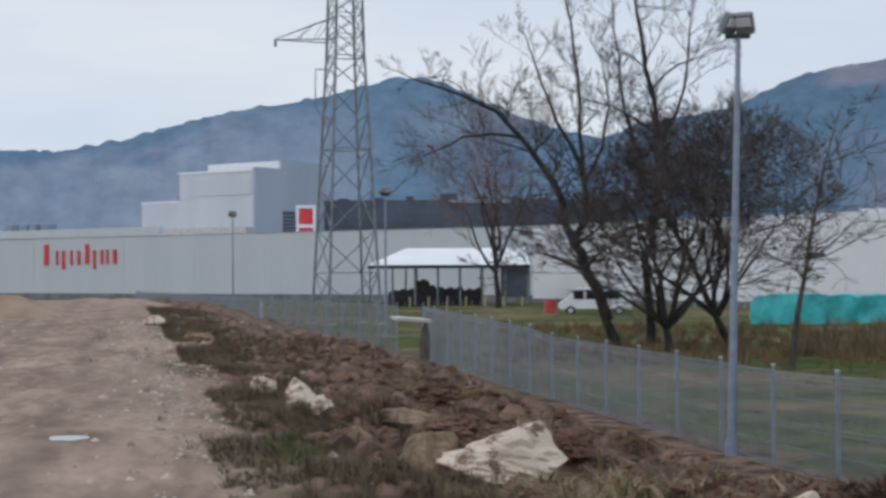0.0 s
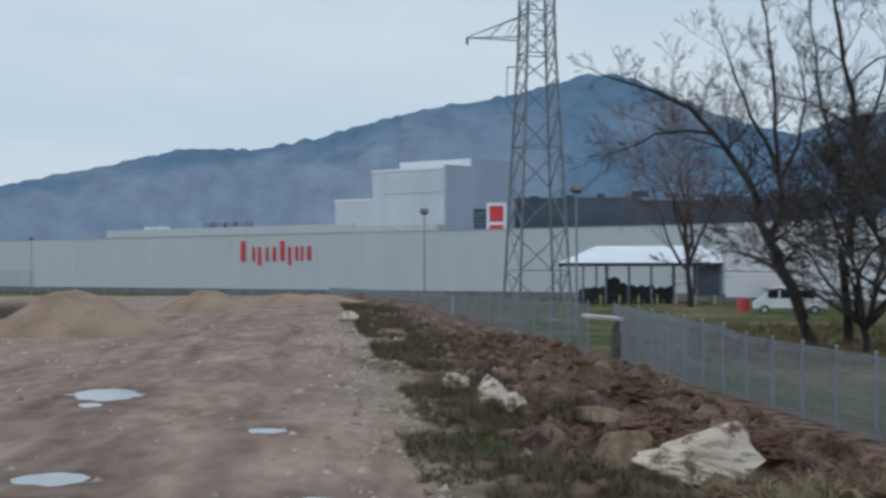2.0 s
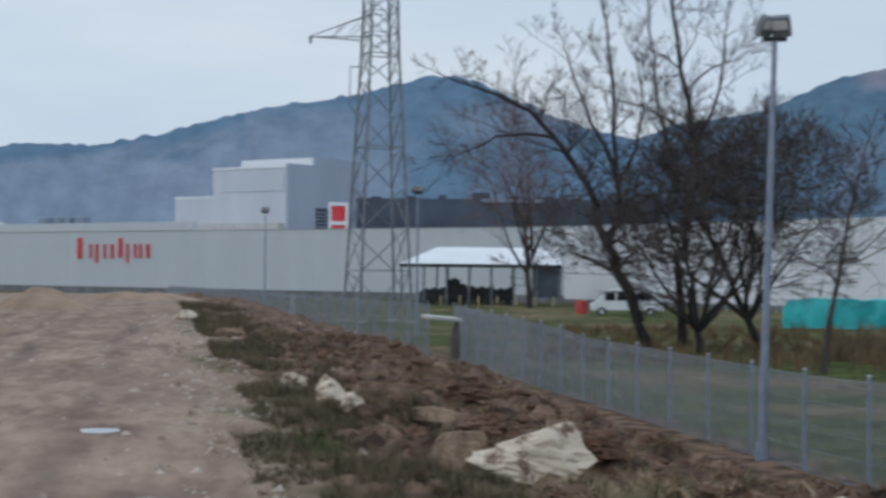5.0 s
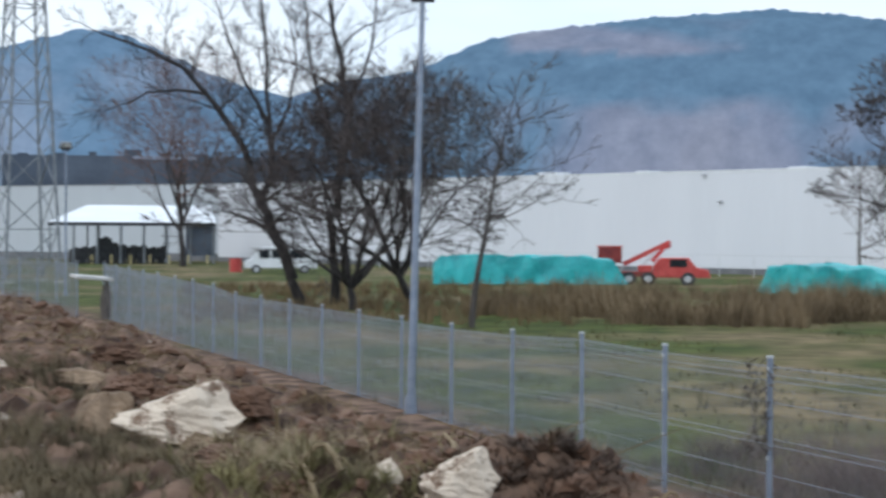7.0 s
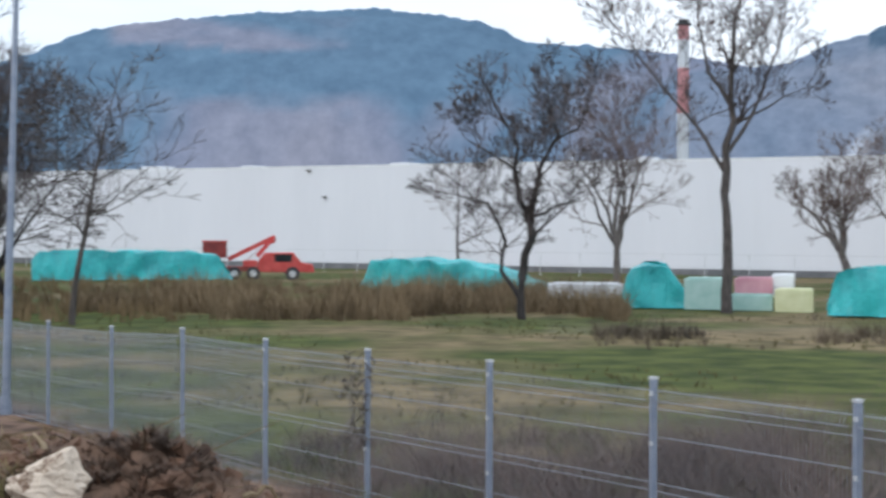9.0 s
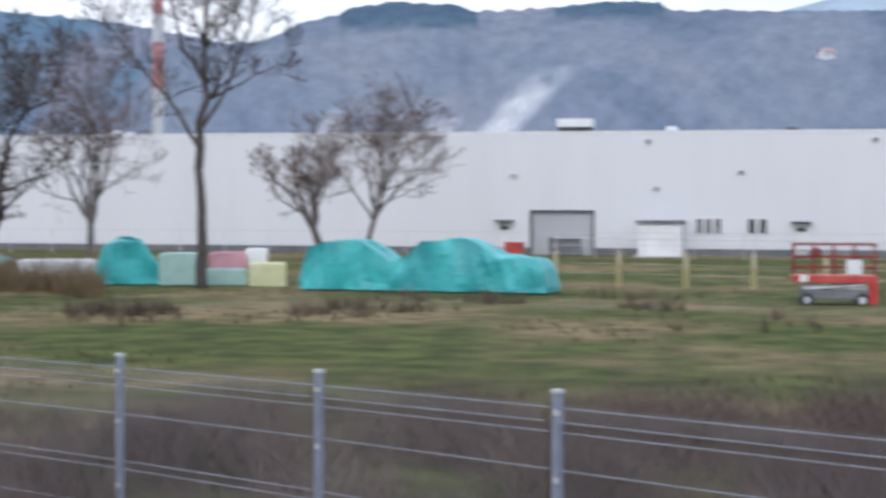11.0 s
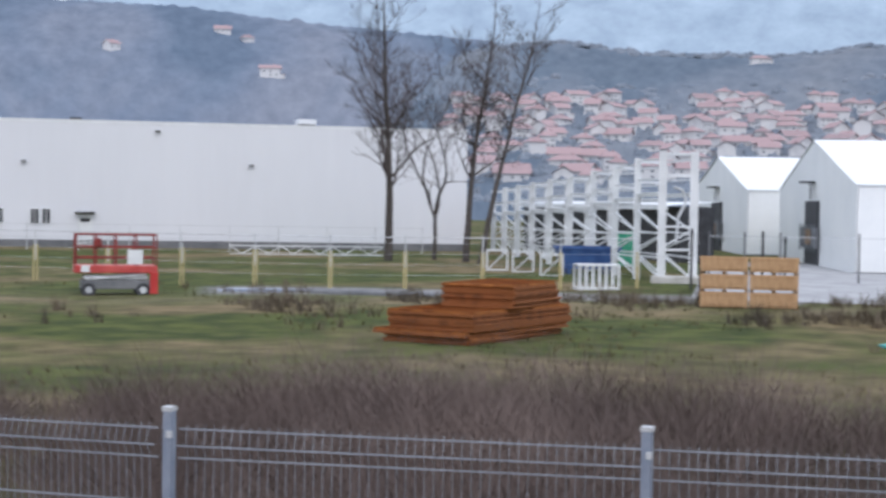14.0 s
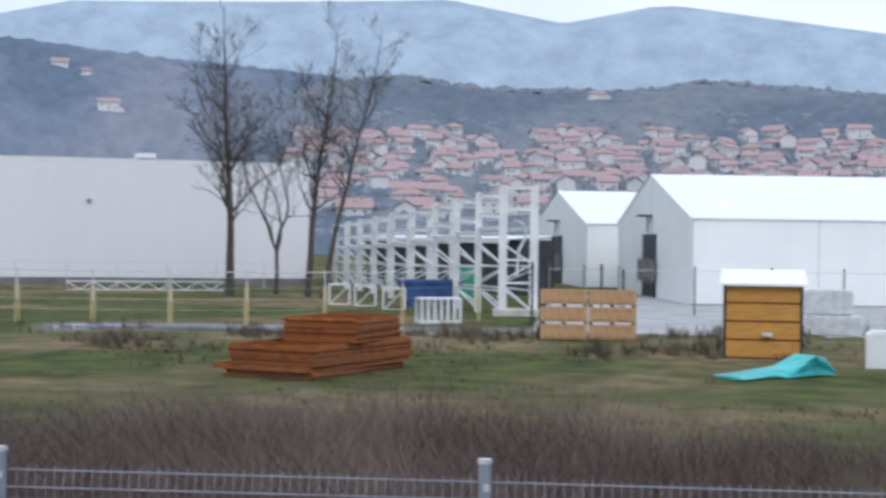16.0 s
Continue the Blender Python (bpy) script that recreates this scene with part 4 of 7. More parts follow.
def fence(points, tops, label, near_count):
    fen = thing("mesh_fence", label, "fence")
    meshes = {}
    for i, ((x, y), top) in enumerate(zip(points, tops)):
        z0 = min(ground_z(x, y), top - 1.5) - 0.05
        po = part("post", Geo().box((0, 0, (top + z0) / 2), (0.051, 0.051, top - z0)), GALV, fen, at=(x, y, 0))
        part("post_cap", Geo().box((0, 0, top + 0.012), (0.060, 0.060, 0.024)), WRAP, po, "pale plastic cap")
        if i < 10 and near_count:
            for dz in (0.12, 0.55, 1.1):
                part("clamp", Geo().box((-0.034, -0.02, top - dz), (0.02, 0.03, 0.035)), WRAP, po)
        if i + 1 < len(points):
            (x2, y2), t2 = points[i + 1], tops[i + 1]
            L = math.hypot(x2 - x, y2 - y) - 0.07
            dense = i < near_count
            ht = 2.03
            thick = 0.0019 if i < 9 and dense else (0.0036 if dense else 0.0068)
            key = (round(L, 2), thick)
            if key not in meshes:
                meshes[key] = mesh_panel(L, ht, dense, thick).mesh("mesh_panel")
                meshes[key].materials.append(WIRE)
            pa = part("mesh_panel", meshes[key], WIRE, fen)
            ang = math.degrees(math.atan2(y2 - y, x2 - x))
            pa.matrix_world = pose((x + x2) / 2, (y + y2) / 2, min(top, t2) + abs(top - t2) * 0.5 - ht - 0.07, 0, -math.degrees(math.atan2(t2 - top, L)), ang)
    return fen


fence(RUN, TOPS, "galvanised welded-mesh fence along the track", 16)
FAR_RUN = [(RUN[-1][0] - 1.0 - 0.84 * i, RUN[-1][1] + 0.9 + 2.38 * i) for i in range(26)]
fence(FAR_RUN, [2.2] * len(FAR_RUN), "galvanised welded-mesh fence running on to the hall", 0)


# ---- bare trees ----
def bare_tree(label, at, seed, height, fork=0.3, spread=0.55, limbs=5, radius=0.16, lean=(0, 0), depth=5, bark=None, twig=None, upright=0.35, twigs=4, group="bare trees", name="bare_tree", side=None, guides=(), leader=False, droop=0.0, reach=1.0):
    rnd = random.Random(seed)
    bark, twig = bark or BARK, twig or TWIG
    x, y = at
    t = thing(name, label, "tree", (x, y, ground_z(x, y) - 0.05), 0, group)
    trunk, fine = Geo(), Geo()
    boughs = []

    def grow(p, d, length, r, level):
        steps = 6 if level < 2 else (4 if level < 3 else 3)
        if level == 1:
            boughs.append(Geo())
        target = trunk if level == 0 else (boughs[-1] if level == 1 else fine)
        n = 8 if level == 0 else (6 if level == 1 else (4 if level == 2 else 3))
        path, girth = [p], [r]
        for i in range(steps):
            d = (d + Vector((rnd.uniform(-1, 1), rnd.uniform(-1, 1), rnd.uniform(-0.6, 1.0) * upright)) * (0.10 if level == 0 else (0.30 if level == 1 else 0.46))).normalized()
            p = p + d * (length / steps)
            r = max(r * (0.93 if level == 0 else (0.86 if level < 2 else 0.80)), 0.009)
            path.append(p)
            girth.append(r)
            if level >= 1 and level < depth and ((i > 0 and i % 2) or level > 1):
                for _ in range(1 if level < 3 else rnd.choice((0, 1))):
                    a = rnd.uniform(0, 2 * math.pi)
                    out = d.orthogonal().normalized()
                    out = Matrix.Rotation(a, 3, d) @ out
                    nd = (d * rnd.uniform(0.55, 0.9) + out * rnd.uniform(0.5, 0.9) + Vector((0, 0, 0.25 * upright))).normalized()
                    grow(p, nd, length * rnd.uniform(0.42, 0.66), max(r * 0.62, 0.009), level + 1)
        target.pipe(path, girth, n)
        if level == 0:
            for k in range(limbs):
                a = 2 * math.pi * k / max(limbs, 1) + rnd.uniform(-0.4, 0.4)
                out = Vector((math.cos(a), math.sin(a), 0))
                nd = (Vector((0, 0, 1)) + out * rnd.uniform(0.4, 1.0) * spread * 1.6 + d * 0.5).normalized()
                grow(p - d * rnd.uniform(0, length * 0.22), nd, height * (1 - fork) * rnd.uniform(0.6, 0.85), radius * rnd.uniform(0.45, 0.65), 1)
            if limbs:
                grow(p, (d + Vector((0, 0, 0.5))).normalized(), height * (1 - fork) * 0.8, radius * 0.65, 1)
        elif level < depth:
            for _ in range(twigs - 1 if level >= 2 else 2):
                nd = (d + Vector((rnd.uniform(-1, 1), rnd.uniform(-1, 1), rnd.uniform(-0.4, 1) * upright)) * 0.6).normalized()
                grow(p, nd, length * rnd.uniform(0.4, 0.62), max(r * 0.7, 0.006), level + 1)

    d0 = Vector((lean[0], lean[1], 1)).normalized()
    if leader:
        # one stem to the top, with side branches that shorten upwards
        p, d, r = Vector((0, 0, 0)), d0.copy(), radius
        count = 14
        stem, girth = [p], [r]
        for i in range(count):
            k = (i + 1) / count
            d = (d + Vector((rnd.uniform(-1, 1), rnd.uniform(-1, 1), 0.8)) * 0.06).normalized()
            p = p + d * (height / count)
            r = max(radius * (1 - 0.93 * k ** 0.9), 0.012)
            stem.append(p)
            girth.append(r)
            if k > fork:
                for _ in range(limbs if k < 0.85 else 1):
                    a = rnd.uniform(0, 2 * math.pi)
                    out = Vector((math.cos(a), math.sin(a), rnd.uniform(0.3, 1.1) * upright * 1.5 - droop))
                    ln = height * spread * rnd.uniform(0.5, 1.0) * (1.1 - 0.75 * k)
                    grow(p - d * rnd.uniform(0, height / count), out.normalized(), ln, max(r * 0.5, 0.012), 1 if ln > 3.0 else 2)
        trunk.pipe(stem, girth, 8)
    else:
        grow(Vector((0, 0, 0)), d0, height * fork, radius, 0)
    for path, r0, r1 in guides:
        pts = [Vector(p) for p in path]
        run, girth = [pts[0]], [r0]
        for i, (p, q) in enumerate(zip(pts, pts[1:])):
            b = r0 + (r1 - r0) * (i + 1) / (len(pts) - 1)
            m = (p + q) / 2 + Vector((rnd.uniform(-0.12, 0.12), rnd.uniform(-0.3, 0.3), rnd.uniform(-0.1, 0.1)))
            run += [m, q]
            girth += [(girth[-1] + b) / 2, b]
            if i:
                for _ in range(3):
                    d = ((q - p).normalized() * 0.6 + Vector((rnd.uniform(-1, 1), rnd.uniform(-1, 1), rnd.uniform(-0.1, 1.0)))).normalized()
                    grow(m, d, rnd.uniform(1.4, 3.0) * reach, max(b * 0.55, 0.02), 2)
        boughs.append(Geo().pipe(run, girth, 7))
        grow(pts[-1], (pts[-1] - pts[-2]).normalized(), 1.6 * reach, r1, 2)
    if side:
        for sd, ln, rr, z in side:
            grow(d0 * z, Vector(sd).normalized(), ln, rr, 1)
    part("trunk", trunk, bark, t, smooth=True)
    for bough in boughs:
        part("limb", bough, bark, t, smooth=True)
    tagged(part("crown", fine, twig, t), kind="stuff")
    return t


def plant(label, az, d, seed, height, **k):
    if "guides" in k:
        turn = Matrix.Rotation(radians(-az), 3, "Z")
        k["guides"] = [([turn @ Vector(p) for p in path], r0, r1) for path, r0, r1 in k["guides"]]
    bare_tree(label, polar(az, d), seed, height, **k)


plant("leaning dark bare tree with a forked crown behind the fence", 6.07, 74, 11, 2.6, fork=0.5, spread=0.5, limbs=0, radius=0.30, lean=(-0.40, 0), depth=4, twig=BARK, reach=0.75, guides=[
    (((-0.45, 0, 1.2), (-0.95, 0, 2.7), (-1.6, 0, 4.2), (-2.05, 0, 5.0)), 0.28, 0.22),
    (((-2.0, 0, 4.9), (-2.3, 0.2, 5.9), (-2.6, 0.2, 7.0), (-3.3, 0.4, 8.1), (-4.3, 0.3, 9.5), (-5.4, 0, 10.7), (-6.6, 0, 11.3), (-8.9, 0, 12.1)), 0.20, 0.05),
    (((-4.3, 0.3, 9.5), (-5.7, 0.6, 9.7), (-7.0, 0.8, 9.6), (-8.2, 1.0, 9.0)), 0.08, 0.03),
    (((-2.0, 0, 4.9), (-1.45, -0.3, 5.5), (-1.3, -0.4, 6.6), (-1.5, -0.4, 8.4), (-1.6, -0.5, 10.8), (-1.9, -0.4, 13.6), (-2.2, -0.3, 15.5)), 0.17, 0.04),
    (((-1.5, -0.4, 8.0), (-2.6, -0.6, 10.0), (-3.3, -0.8, 11.8), (-3.9, -0.8, 13.6)), 0.10, 0.03),
    (((-1.4, -0.4, 7.4), (-0.6, -0.6, 9.0), (-0.3, -0.8, 10.8), (-0.6, -0.8, 12.6)), 0.09, 0.03)])
plant("tall dark bare tree with fine upright crown", 7.2, 74, 12, 4.2, fork=1.0, spread=0.36, limbs=0, radius=0.24, upright=0.7, depth=4, twig=BARK, reach=0.8, lean=(0.03, 0), guides=[
    (((0.1, 0, 4.0), (0.3, 0, 6.5), (0.6, 0.2, 8.8), (0.2, 0.3, 11.2), (-0.3, 0.2, 13.8), (-0.7, 0, 16.5), (-0.8, 0, 18.5)), 0.20, 0.03),
    (((0.3, 0, 6.5), (-0.5, 0.3, 8.5), (-1.1, 0.4, 10.6), (-1.3, 0.4, 13.0), (-1.6, 0.3, 15.6)), 0.11, 0.03),
    (((0.6, 0.2, 8.8), (1.2, 0, 10.4), (1.7, -0.2, 12.6), (1.9, -0.2, 14.8)), 0.09, 0.03),
    (((0.3, 0.2, 9.6), (-1.6, 0.3, 10.8), (-2.9, 0.5, 11.2)), 0.07, 0.025),
    (((0.1, 0.2, 11.5), (1.3, 0, 12.6), (2.6, 0, 13.0)), 0.06, 0.02)])
plant("dense dark bare tree with many stems", 7.85, 69, 13, 8.2, fork=0.14, spread=0.95, limbs=9, radius=0.20, lean=(-0.1, 0), twigs=5, upright=0.15)
plant("dense dark bare tree beside its neighbours", 10.0, 72, 14, 8.4, fork=0.22, spread=0.95, limbs=8, radius=0.20, lean=(-0.55, 0), twigs=5, upright=0.15)
plant("slim pale-barked young bare tree", 11.95, 56, 15, 9.0, fork=0.34, spread=0.42, limbs=3, radius=0.12, bark=BARK_MID, twig=BARK_MID, depth=4, upright=0.4, leader=True, droop=0.0)
plant("russet bare tree before the canopy", 1.95, 150, 16, 15.5, fork=0.25, spread=0.75, limbs=6, radius=0.3, twig=TWIG_RUSSET)
plant("forked bare tree at the field's edge", 27.4, 60, 21, 1.6, fork=1.0, spread=0.6, limbs=0, radius=0.18, depth=5, reach=0.62, guides=[
    (((0, 0, 1.5), (0.1, 0, 2.4), (0.3, 0, 3.6)), 0.165, 0.14),
    (((0.3, 0, 3.5), (-0.1, 0.2, 4.4), (-0.3, 0.2, 5.3), (-0.15, 0.1, 6.4), (-1.0, 0, 7.8)), 0.12, 0.04),
    (((0.3, 0, 3.5), (0.45, -0.2, 4.6), (0.65, -0.2, 5.6), (1.3, -0.1, 6.8), (0.9, 0, 8.4)), 0.11, 0.035),
    (((-0.05, 0, 0.8), (-0.75, 0.2, 1.8), (-0.6, 0.2, 2.9), (-1.25, 0.1, 4.3), (-2.4, 0, 4.6)), 0.10, 0.03),
    (((0.3, 0, 3.8), (1.2, 0, 4.2), (2.1, 0.2, 4.5)), 0.06, 0.02),
    (((-0.15, 0.1, 5.4), (-1.3, 0.2, 6.2), (-2.0, 0.2, 6.6)), 0.05, 0.02),
    (((1.2, -0.1, 6.6), (2.0, 0, 7.0), (2.4, 0, 7.9)), 0.05, 0.02)])
plant("slim twin-stemmed bare tree", 25.2, 100, 22, 8.0, fork=0.3, spread=0.4, limbs=2, radius=0.13, bark=BARK_PALE, twig=BRUSH, depth=4, leader=True, lean=(-0.06, 0))
plant("bare tree with spreading pale limbs", 30.7, 96, 23, 9.5, fork=0.28, spread=0.62, limbs=5, radius=0.24, bark=BARK_PALE, twig=BRUSH, depth=5, upright=0.5)
plant("tall single-stemmed bare tree in the field", 34.45, 66, 24, 5.0, fork=1.0, limbs=0, radius=0.24, upright=0.6, bark=BARK_MID, depth=5, reach=0.8, lean=(-0.03, 0.02), guides=[
    (((-0.1, 0, 4.8), (-0.1, 0, 6.6), (0.1, 0, 8.4), (0.2, 0, 10.4), (0.5, 0, 12.6), (0.7, 0, 14.5)), 0.19, 0.03),
    (((-0.1, 0, 5.6), (-0.9, 0.2, 7.0), (-1.7, 0.3, 8.0), (-3.0, 0.3, 9.6), (-3.9, 0.2, 11.0)), 0.09, 0.025),
    (((0, 0, 6.4), (0.9, -0.2, 7.8), (1.5, -0.3, 9.4), (2.1, -0.3, 11.4)), 0.09, 0.025),
    (((0.1, 0, 8.2), (-0.8, 0, 9.6), (-1.2, 0, 11.6), (-1.3, 0, 13.4)), 0.08, 0.02),
    (((0.1, 0, 7.4), (1.6, 0.2, 8.2), (2.7, 0.3, 8.8)), 0.06, 0.02)])
plant("small ivy-grown bare tree", 38.6, 95, 25, 6.0, fork=0.35, spread=0.35, limbs=5, radius=0.30, bark=BARK_PALE, twig=BRUSH, depth=5, upright=0.7)
plant("bare tree with rounded crown", 40.1, 98, 26, 8.6, fork=0.34, spread=0.55, limbs=6, radius=0.2, bark=BARK_PALE, twig=BRUSH, depth=5, upright=0.4)
plant("tall bare poplar by the yard", 65.5, 92, 31, 16.0, fork=0.28, spread=0.30, limbs=3, radius=0.27, upright=1.0, depth=4, bark=BARK_MID, leader=True)
plant("slender bare tree among poplars", 67.1, 95, 32, 9.5, fork=0.32, spread=0.30, limbs=3, radius=0.15, upright=0.8, depth=4, bark=BARK_MID)
plant("tall bare poplar with curving stem", 68.2, 92, 33, 15.5, fork=0.34, spread=0.27, limbs=3, radius=0.22, upright=1.0, depth=4, bark=BARK_MID, lean=(0.04, -0.04), leader=True)
plant("leaning bare poplar near the steel frame", 68.7, 90, 34, 15.5, fork=0.40, spread=0.24, limbs=3, radius=0.19, upright=1.0, depth=4, bark=BARK_MID, lean=(0.10, -0.20), leader=True)


# ---- rubble, clods and rocks on the bank ----
def rock(seed, az, d, size, material, label, sink=0.18, rz=0, rough=0.22, group="rocks on the bank", wedge=0.0):
    x, y = polar(az, d)
    r = single("rock", lump(seed, size, rough, 24, 32, wedge=wedge), material, label, "rock", (x, y, ground_z(x, y) + size[2] * (0.5 - sink)), rz, group, smooth=False)
    return r


rock(3, 2.05, 13.3, (0.96, 0.7, 0.50), LIMESTONE, "large pale limestone boulder stained with clay", 0.06, -4, 0.34, wedge=0.42)
rock(4, 2.75, 13.05, (0.34, 0.3, 0.30), BROWN_ROCK, "clay-caked stone wedged against the boulder", 0.15, 60, 0.5)
rock(5, 3.25, 13.6, (0.24, 0.30, 0.40), LIMESTONE, "pale limestone knob beside the boulder", -0.02, 40)
rock(9, -0.5, 13.5, (0.54, 0.5, 0.50), BROWN_ROCK, "brown boulder smeared with clay", 0.06, 30)
rock(12, -4.9, 20.5, (0.46, 0.4, 0.30), LIMESTONE, "pale cracked limestone lump in the soil", 0.1, 25)
rock(14, -5.0, 22.0, (0.30, 0.3, 0.35), LIMESTONE, "small pale stone on top of the bank", 0.0, 5)
rock(15, -3.6, 17.2, (0.26, 0.26, 0.18), LIMESTONE, "small grey stone half sunk in soil", 0.2, 5)
rock(3, 11.5, 9.6, (0.44, 0.28, 0.34), LIMESTONE, "broken pale stone on the clay", -0.12, 8, 0.4, wedge=0.3)
rock(19, 9.1, 9.9, (0.16, 0.15, 0.18), LIMESTONE, "fist-sized pale stone on the clay", -0.15, 10)
rock(21, 15.6, 8.9, (0.30, 0.10, 0.16), LIMESTONE, "sharp pale stone splinter on the clay", 0.0, -35)
rock(23, 17.4, 9.0, (0.16, 0.12, 0.10), LIMESTONE, "small pale stone near the heap", 0.1, 10)
rock(25, 4.6, 10.4, (0.55, 0.3, 0.12), BROWN_ROCK, "flat brown stone slab in dry grass", 0.2, 10)
rock(27, 19.5, 9.4, (0.18, 0.14, 0.10), LIMESTONE, "small white stone below the bank", 0.1, 70)
rock(29, -9.9, 52.0, (0.7, 0.5, 0.4), LIMESTONE, "white stone far along the bank", 0.1, 20)
rock(31, -8.4, 40.0, (0.6, 0.4, 0.35), BROWN_ROCK, "dull stone along the bank", 0.1, 20)
for k, (az, d, w, h, tone) in enumerate(((6.4, 12.6, 0.34, 0.30, 0), (5.6, 12.2, 0.5, 0.26, 0), (7.6, 11.6, 0.36, 0.2, 0), (-1.9, 16.2, 0.42, 0.26, 0), (0.4, 15.6, 0.5, 0.3, 0), (-3.4, 19.0, 0.6, 0.3, 0), (-2.4, 20.5, 0.5, 0.26, 0), (-4.2, 19.2, 0.34, 0.24, 1), (-3.1, 18.0, 0.32, 0.2, 1), (1.2, 17.5, 0.55, 0.3, 0), (-0.2, 19.8, 0.5, 0.28, 0), (4.2, 14.2, 0.42, 0.28, 0), (-6.2, 23.0, 0.4, 0.3, 1), (10.2, 10.4, 0.3, 0.2, 0), (13.0, 9.5, 0.3, 0.18, 0), (3.3, 10.9, 0.5, 0.16, 0))):
    rock(70 + k, az, d, (w, w * 0.8, h), LIMESTONE if tone else CLOD, "small pale stone caked with clay" if tone else "large dark clod of clay turned up on the bank", 0.12, 37 * k, 0.7, "stones and clods on the bank")
rock(33, -1.2, 18.5, (0.9, 0.5, 0.22), BROWN_ROCK, "flat clay-covered slab on the bank", 0.1, 15)


def clods():
    rnd = random.Random(5)
    bases = [lump(40 + i, (1, 1, 0.8), 0.5, 5, 7).mesh("clod") for i in range(6)]
    for b in bases:
        b.materials.append(CLOD)
    n = 0
    while n < 260:
        s, q = rnd.uniform(7, 42), rnd.gauss(4.3, 1.2)
        if s > 20 and rnd.random() < 0.45:
            continue
        x, y = -0.191 * s + 0.982 * q, 0.982 * s + 0.191 * q
        if q < 1.9 or q > 7.4:
            continue
        z = ground_z(x, y)
        sc = rnd.choice((0.07, 0.09, 0.12, 0.16, 0.24)) * rnd.uniform(0.7, 1.3) * (1.0 if s < 22 else 1.5)
        ob = new("clod", bases[n % 6])
        ob.matrix_world = pose(x, y, z + sc * 0.05, rnd.uniform(-20, 20), rnd.uniform(-20, 20), rnd.uniform(0, 360)) @ Matrix.Diagonal((sc, sc * rnd.uniform(0.6, 1), sc * rnd.uniform(0.6, 1.0), 1))
        tagged(ob, "dark brown clod of clay on the bank", "clod", "clods of clay on the bank")
        n += 1


clods()


def small_clods():
    rnd = random.Random(12)
    g = Geo()
    n = 0
    while n < 3400:
        if n < 500:
            a, d = rnd.gauss(14, 3.5), rnd.gauss(10.6, 0.8)
            x, y = polar(a, d)
        else:
            s, q = rnd.uniform(7, 40), rnd.gauss(4.2, 1.2)
            x, y = -0.191 * s + 0.982 * q, 0.982 * s + 0.191 * q
            if q < 1.8 or q > 7:
                continue
        n += 1
        z = ground_z(x, y)
        r = 0.012 + 0.06 * rnd.random() ** 2
        k = len(g.v)
        spin = Euler((rnd.uniform(0, 6), rnd.uniform(0, 6), rnd.uniform(0, 6))).to_matrix()
        for corner in ((1, 0, 0), (0, 1, 0), (-1, 0, 0), (0, -1, 0), (0.2, 0.1, 0.9), (0, 0, -0.9)):
            v = spin @ Vector(corner) * (r * rnd.uniform(0.5, 1.4))
            g.v.append((x + v.x, y + v.y, z + v.z + r * 0.1))
        for i in range(4):
            g.f += [(k + i, k + (i + 1) % 4, k + 4), (k + (i + 1) % 4, k + i, k + 5)]
    single("loose_earth", g, CLOD, "loose crumbs of dark clay on the bank", "earth", kind="stuff")


small_clods()


def gravel():
    rnd = random.Random(6)
    g = Geo()
    for _ in range(3600):
        s, q = 8 + 50 * rnd.random() ** 1.6, rnd.gauss(0.8, 0.5) if rnd.random() < 0.4 else (rnd.uniform(-12, -3.5) if rnd.random() < 0.7 else rnd.uniform(-9, 6))
        x, y = -0.191 * s + 0.982 * q, 0.982 * s + 0.191 * q
        z = ground_z(x, y)
        r = (0.010 + 0.06 * rnd.random() ** 3) * (1.3 if s > 20 else 1)
        k = len(g.v)
        a0 = rnd.uniform(0, 6.28)
        for i in range(5):
            a = a0 + i * 1.2566
            g.v.append((x + r * math.cos(a) * rnd.uniform(0.7, 1.3), y + r * math.sin(a) * rnd.uniform(0.7, 1.3), z - 0.01))
        g.v.append((x + rnd.uniform(-0.3, 0.3) * r, y, z + r * rnd.uniform(0.5, 0.9)))
        for i in range(5):
            g.f.append((k + i, k + (i + 1) % 5, k + 5))
    single("gravel", g, surface("pale_gravel", (0.20, 0.15, 0.115), (0.48, 0.41, 0.345), 4, 0.95), "pale crushed stones strewn along the track", "gravel", kind="stuff")


gravel()


def puddle(az, d, w, l, seed, level):
    """Still water filling a hollow; the ground cuts its shore."""
    g = Geo()
    g.v.append((0, 0, 0))
    n = 36
    for i in range(n):
        a = 2 * math.pi * i / n
        g.v.append((0.66 * w * math.cos(a), 0.66 * l * math.sin(a), 0))
    for i in range(n):
        g.f.append((0, 1 + i, 1 + (i + 1) % n))
    single("puddle", g, WATER, "shallow rain puddle on the dirt track", "puddle", (*polar(az, d), level - 0.017), -az, "puddles on the track")


for p, level in zip(PUDDLES, WATER_LEVEL):
    puddle(*p, level)


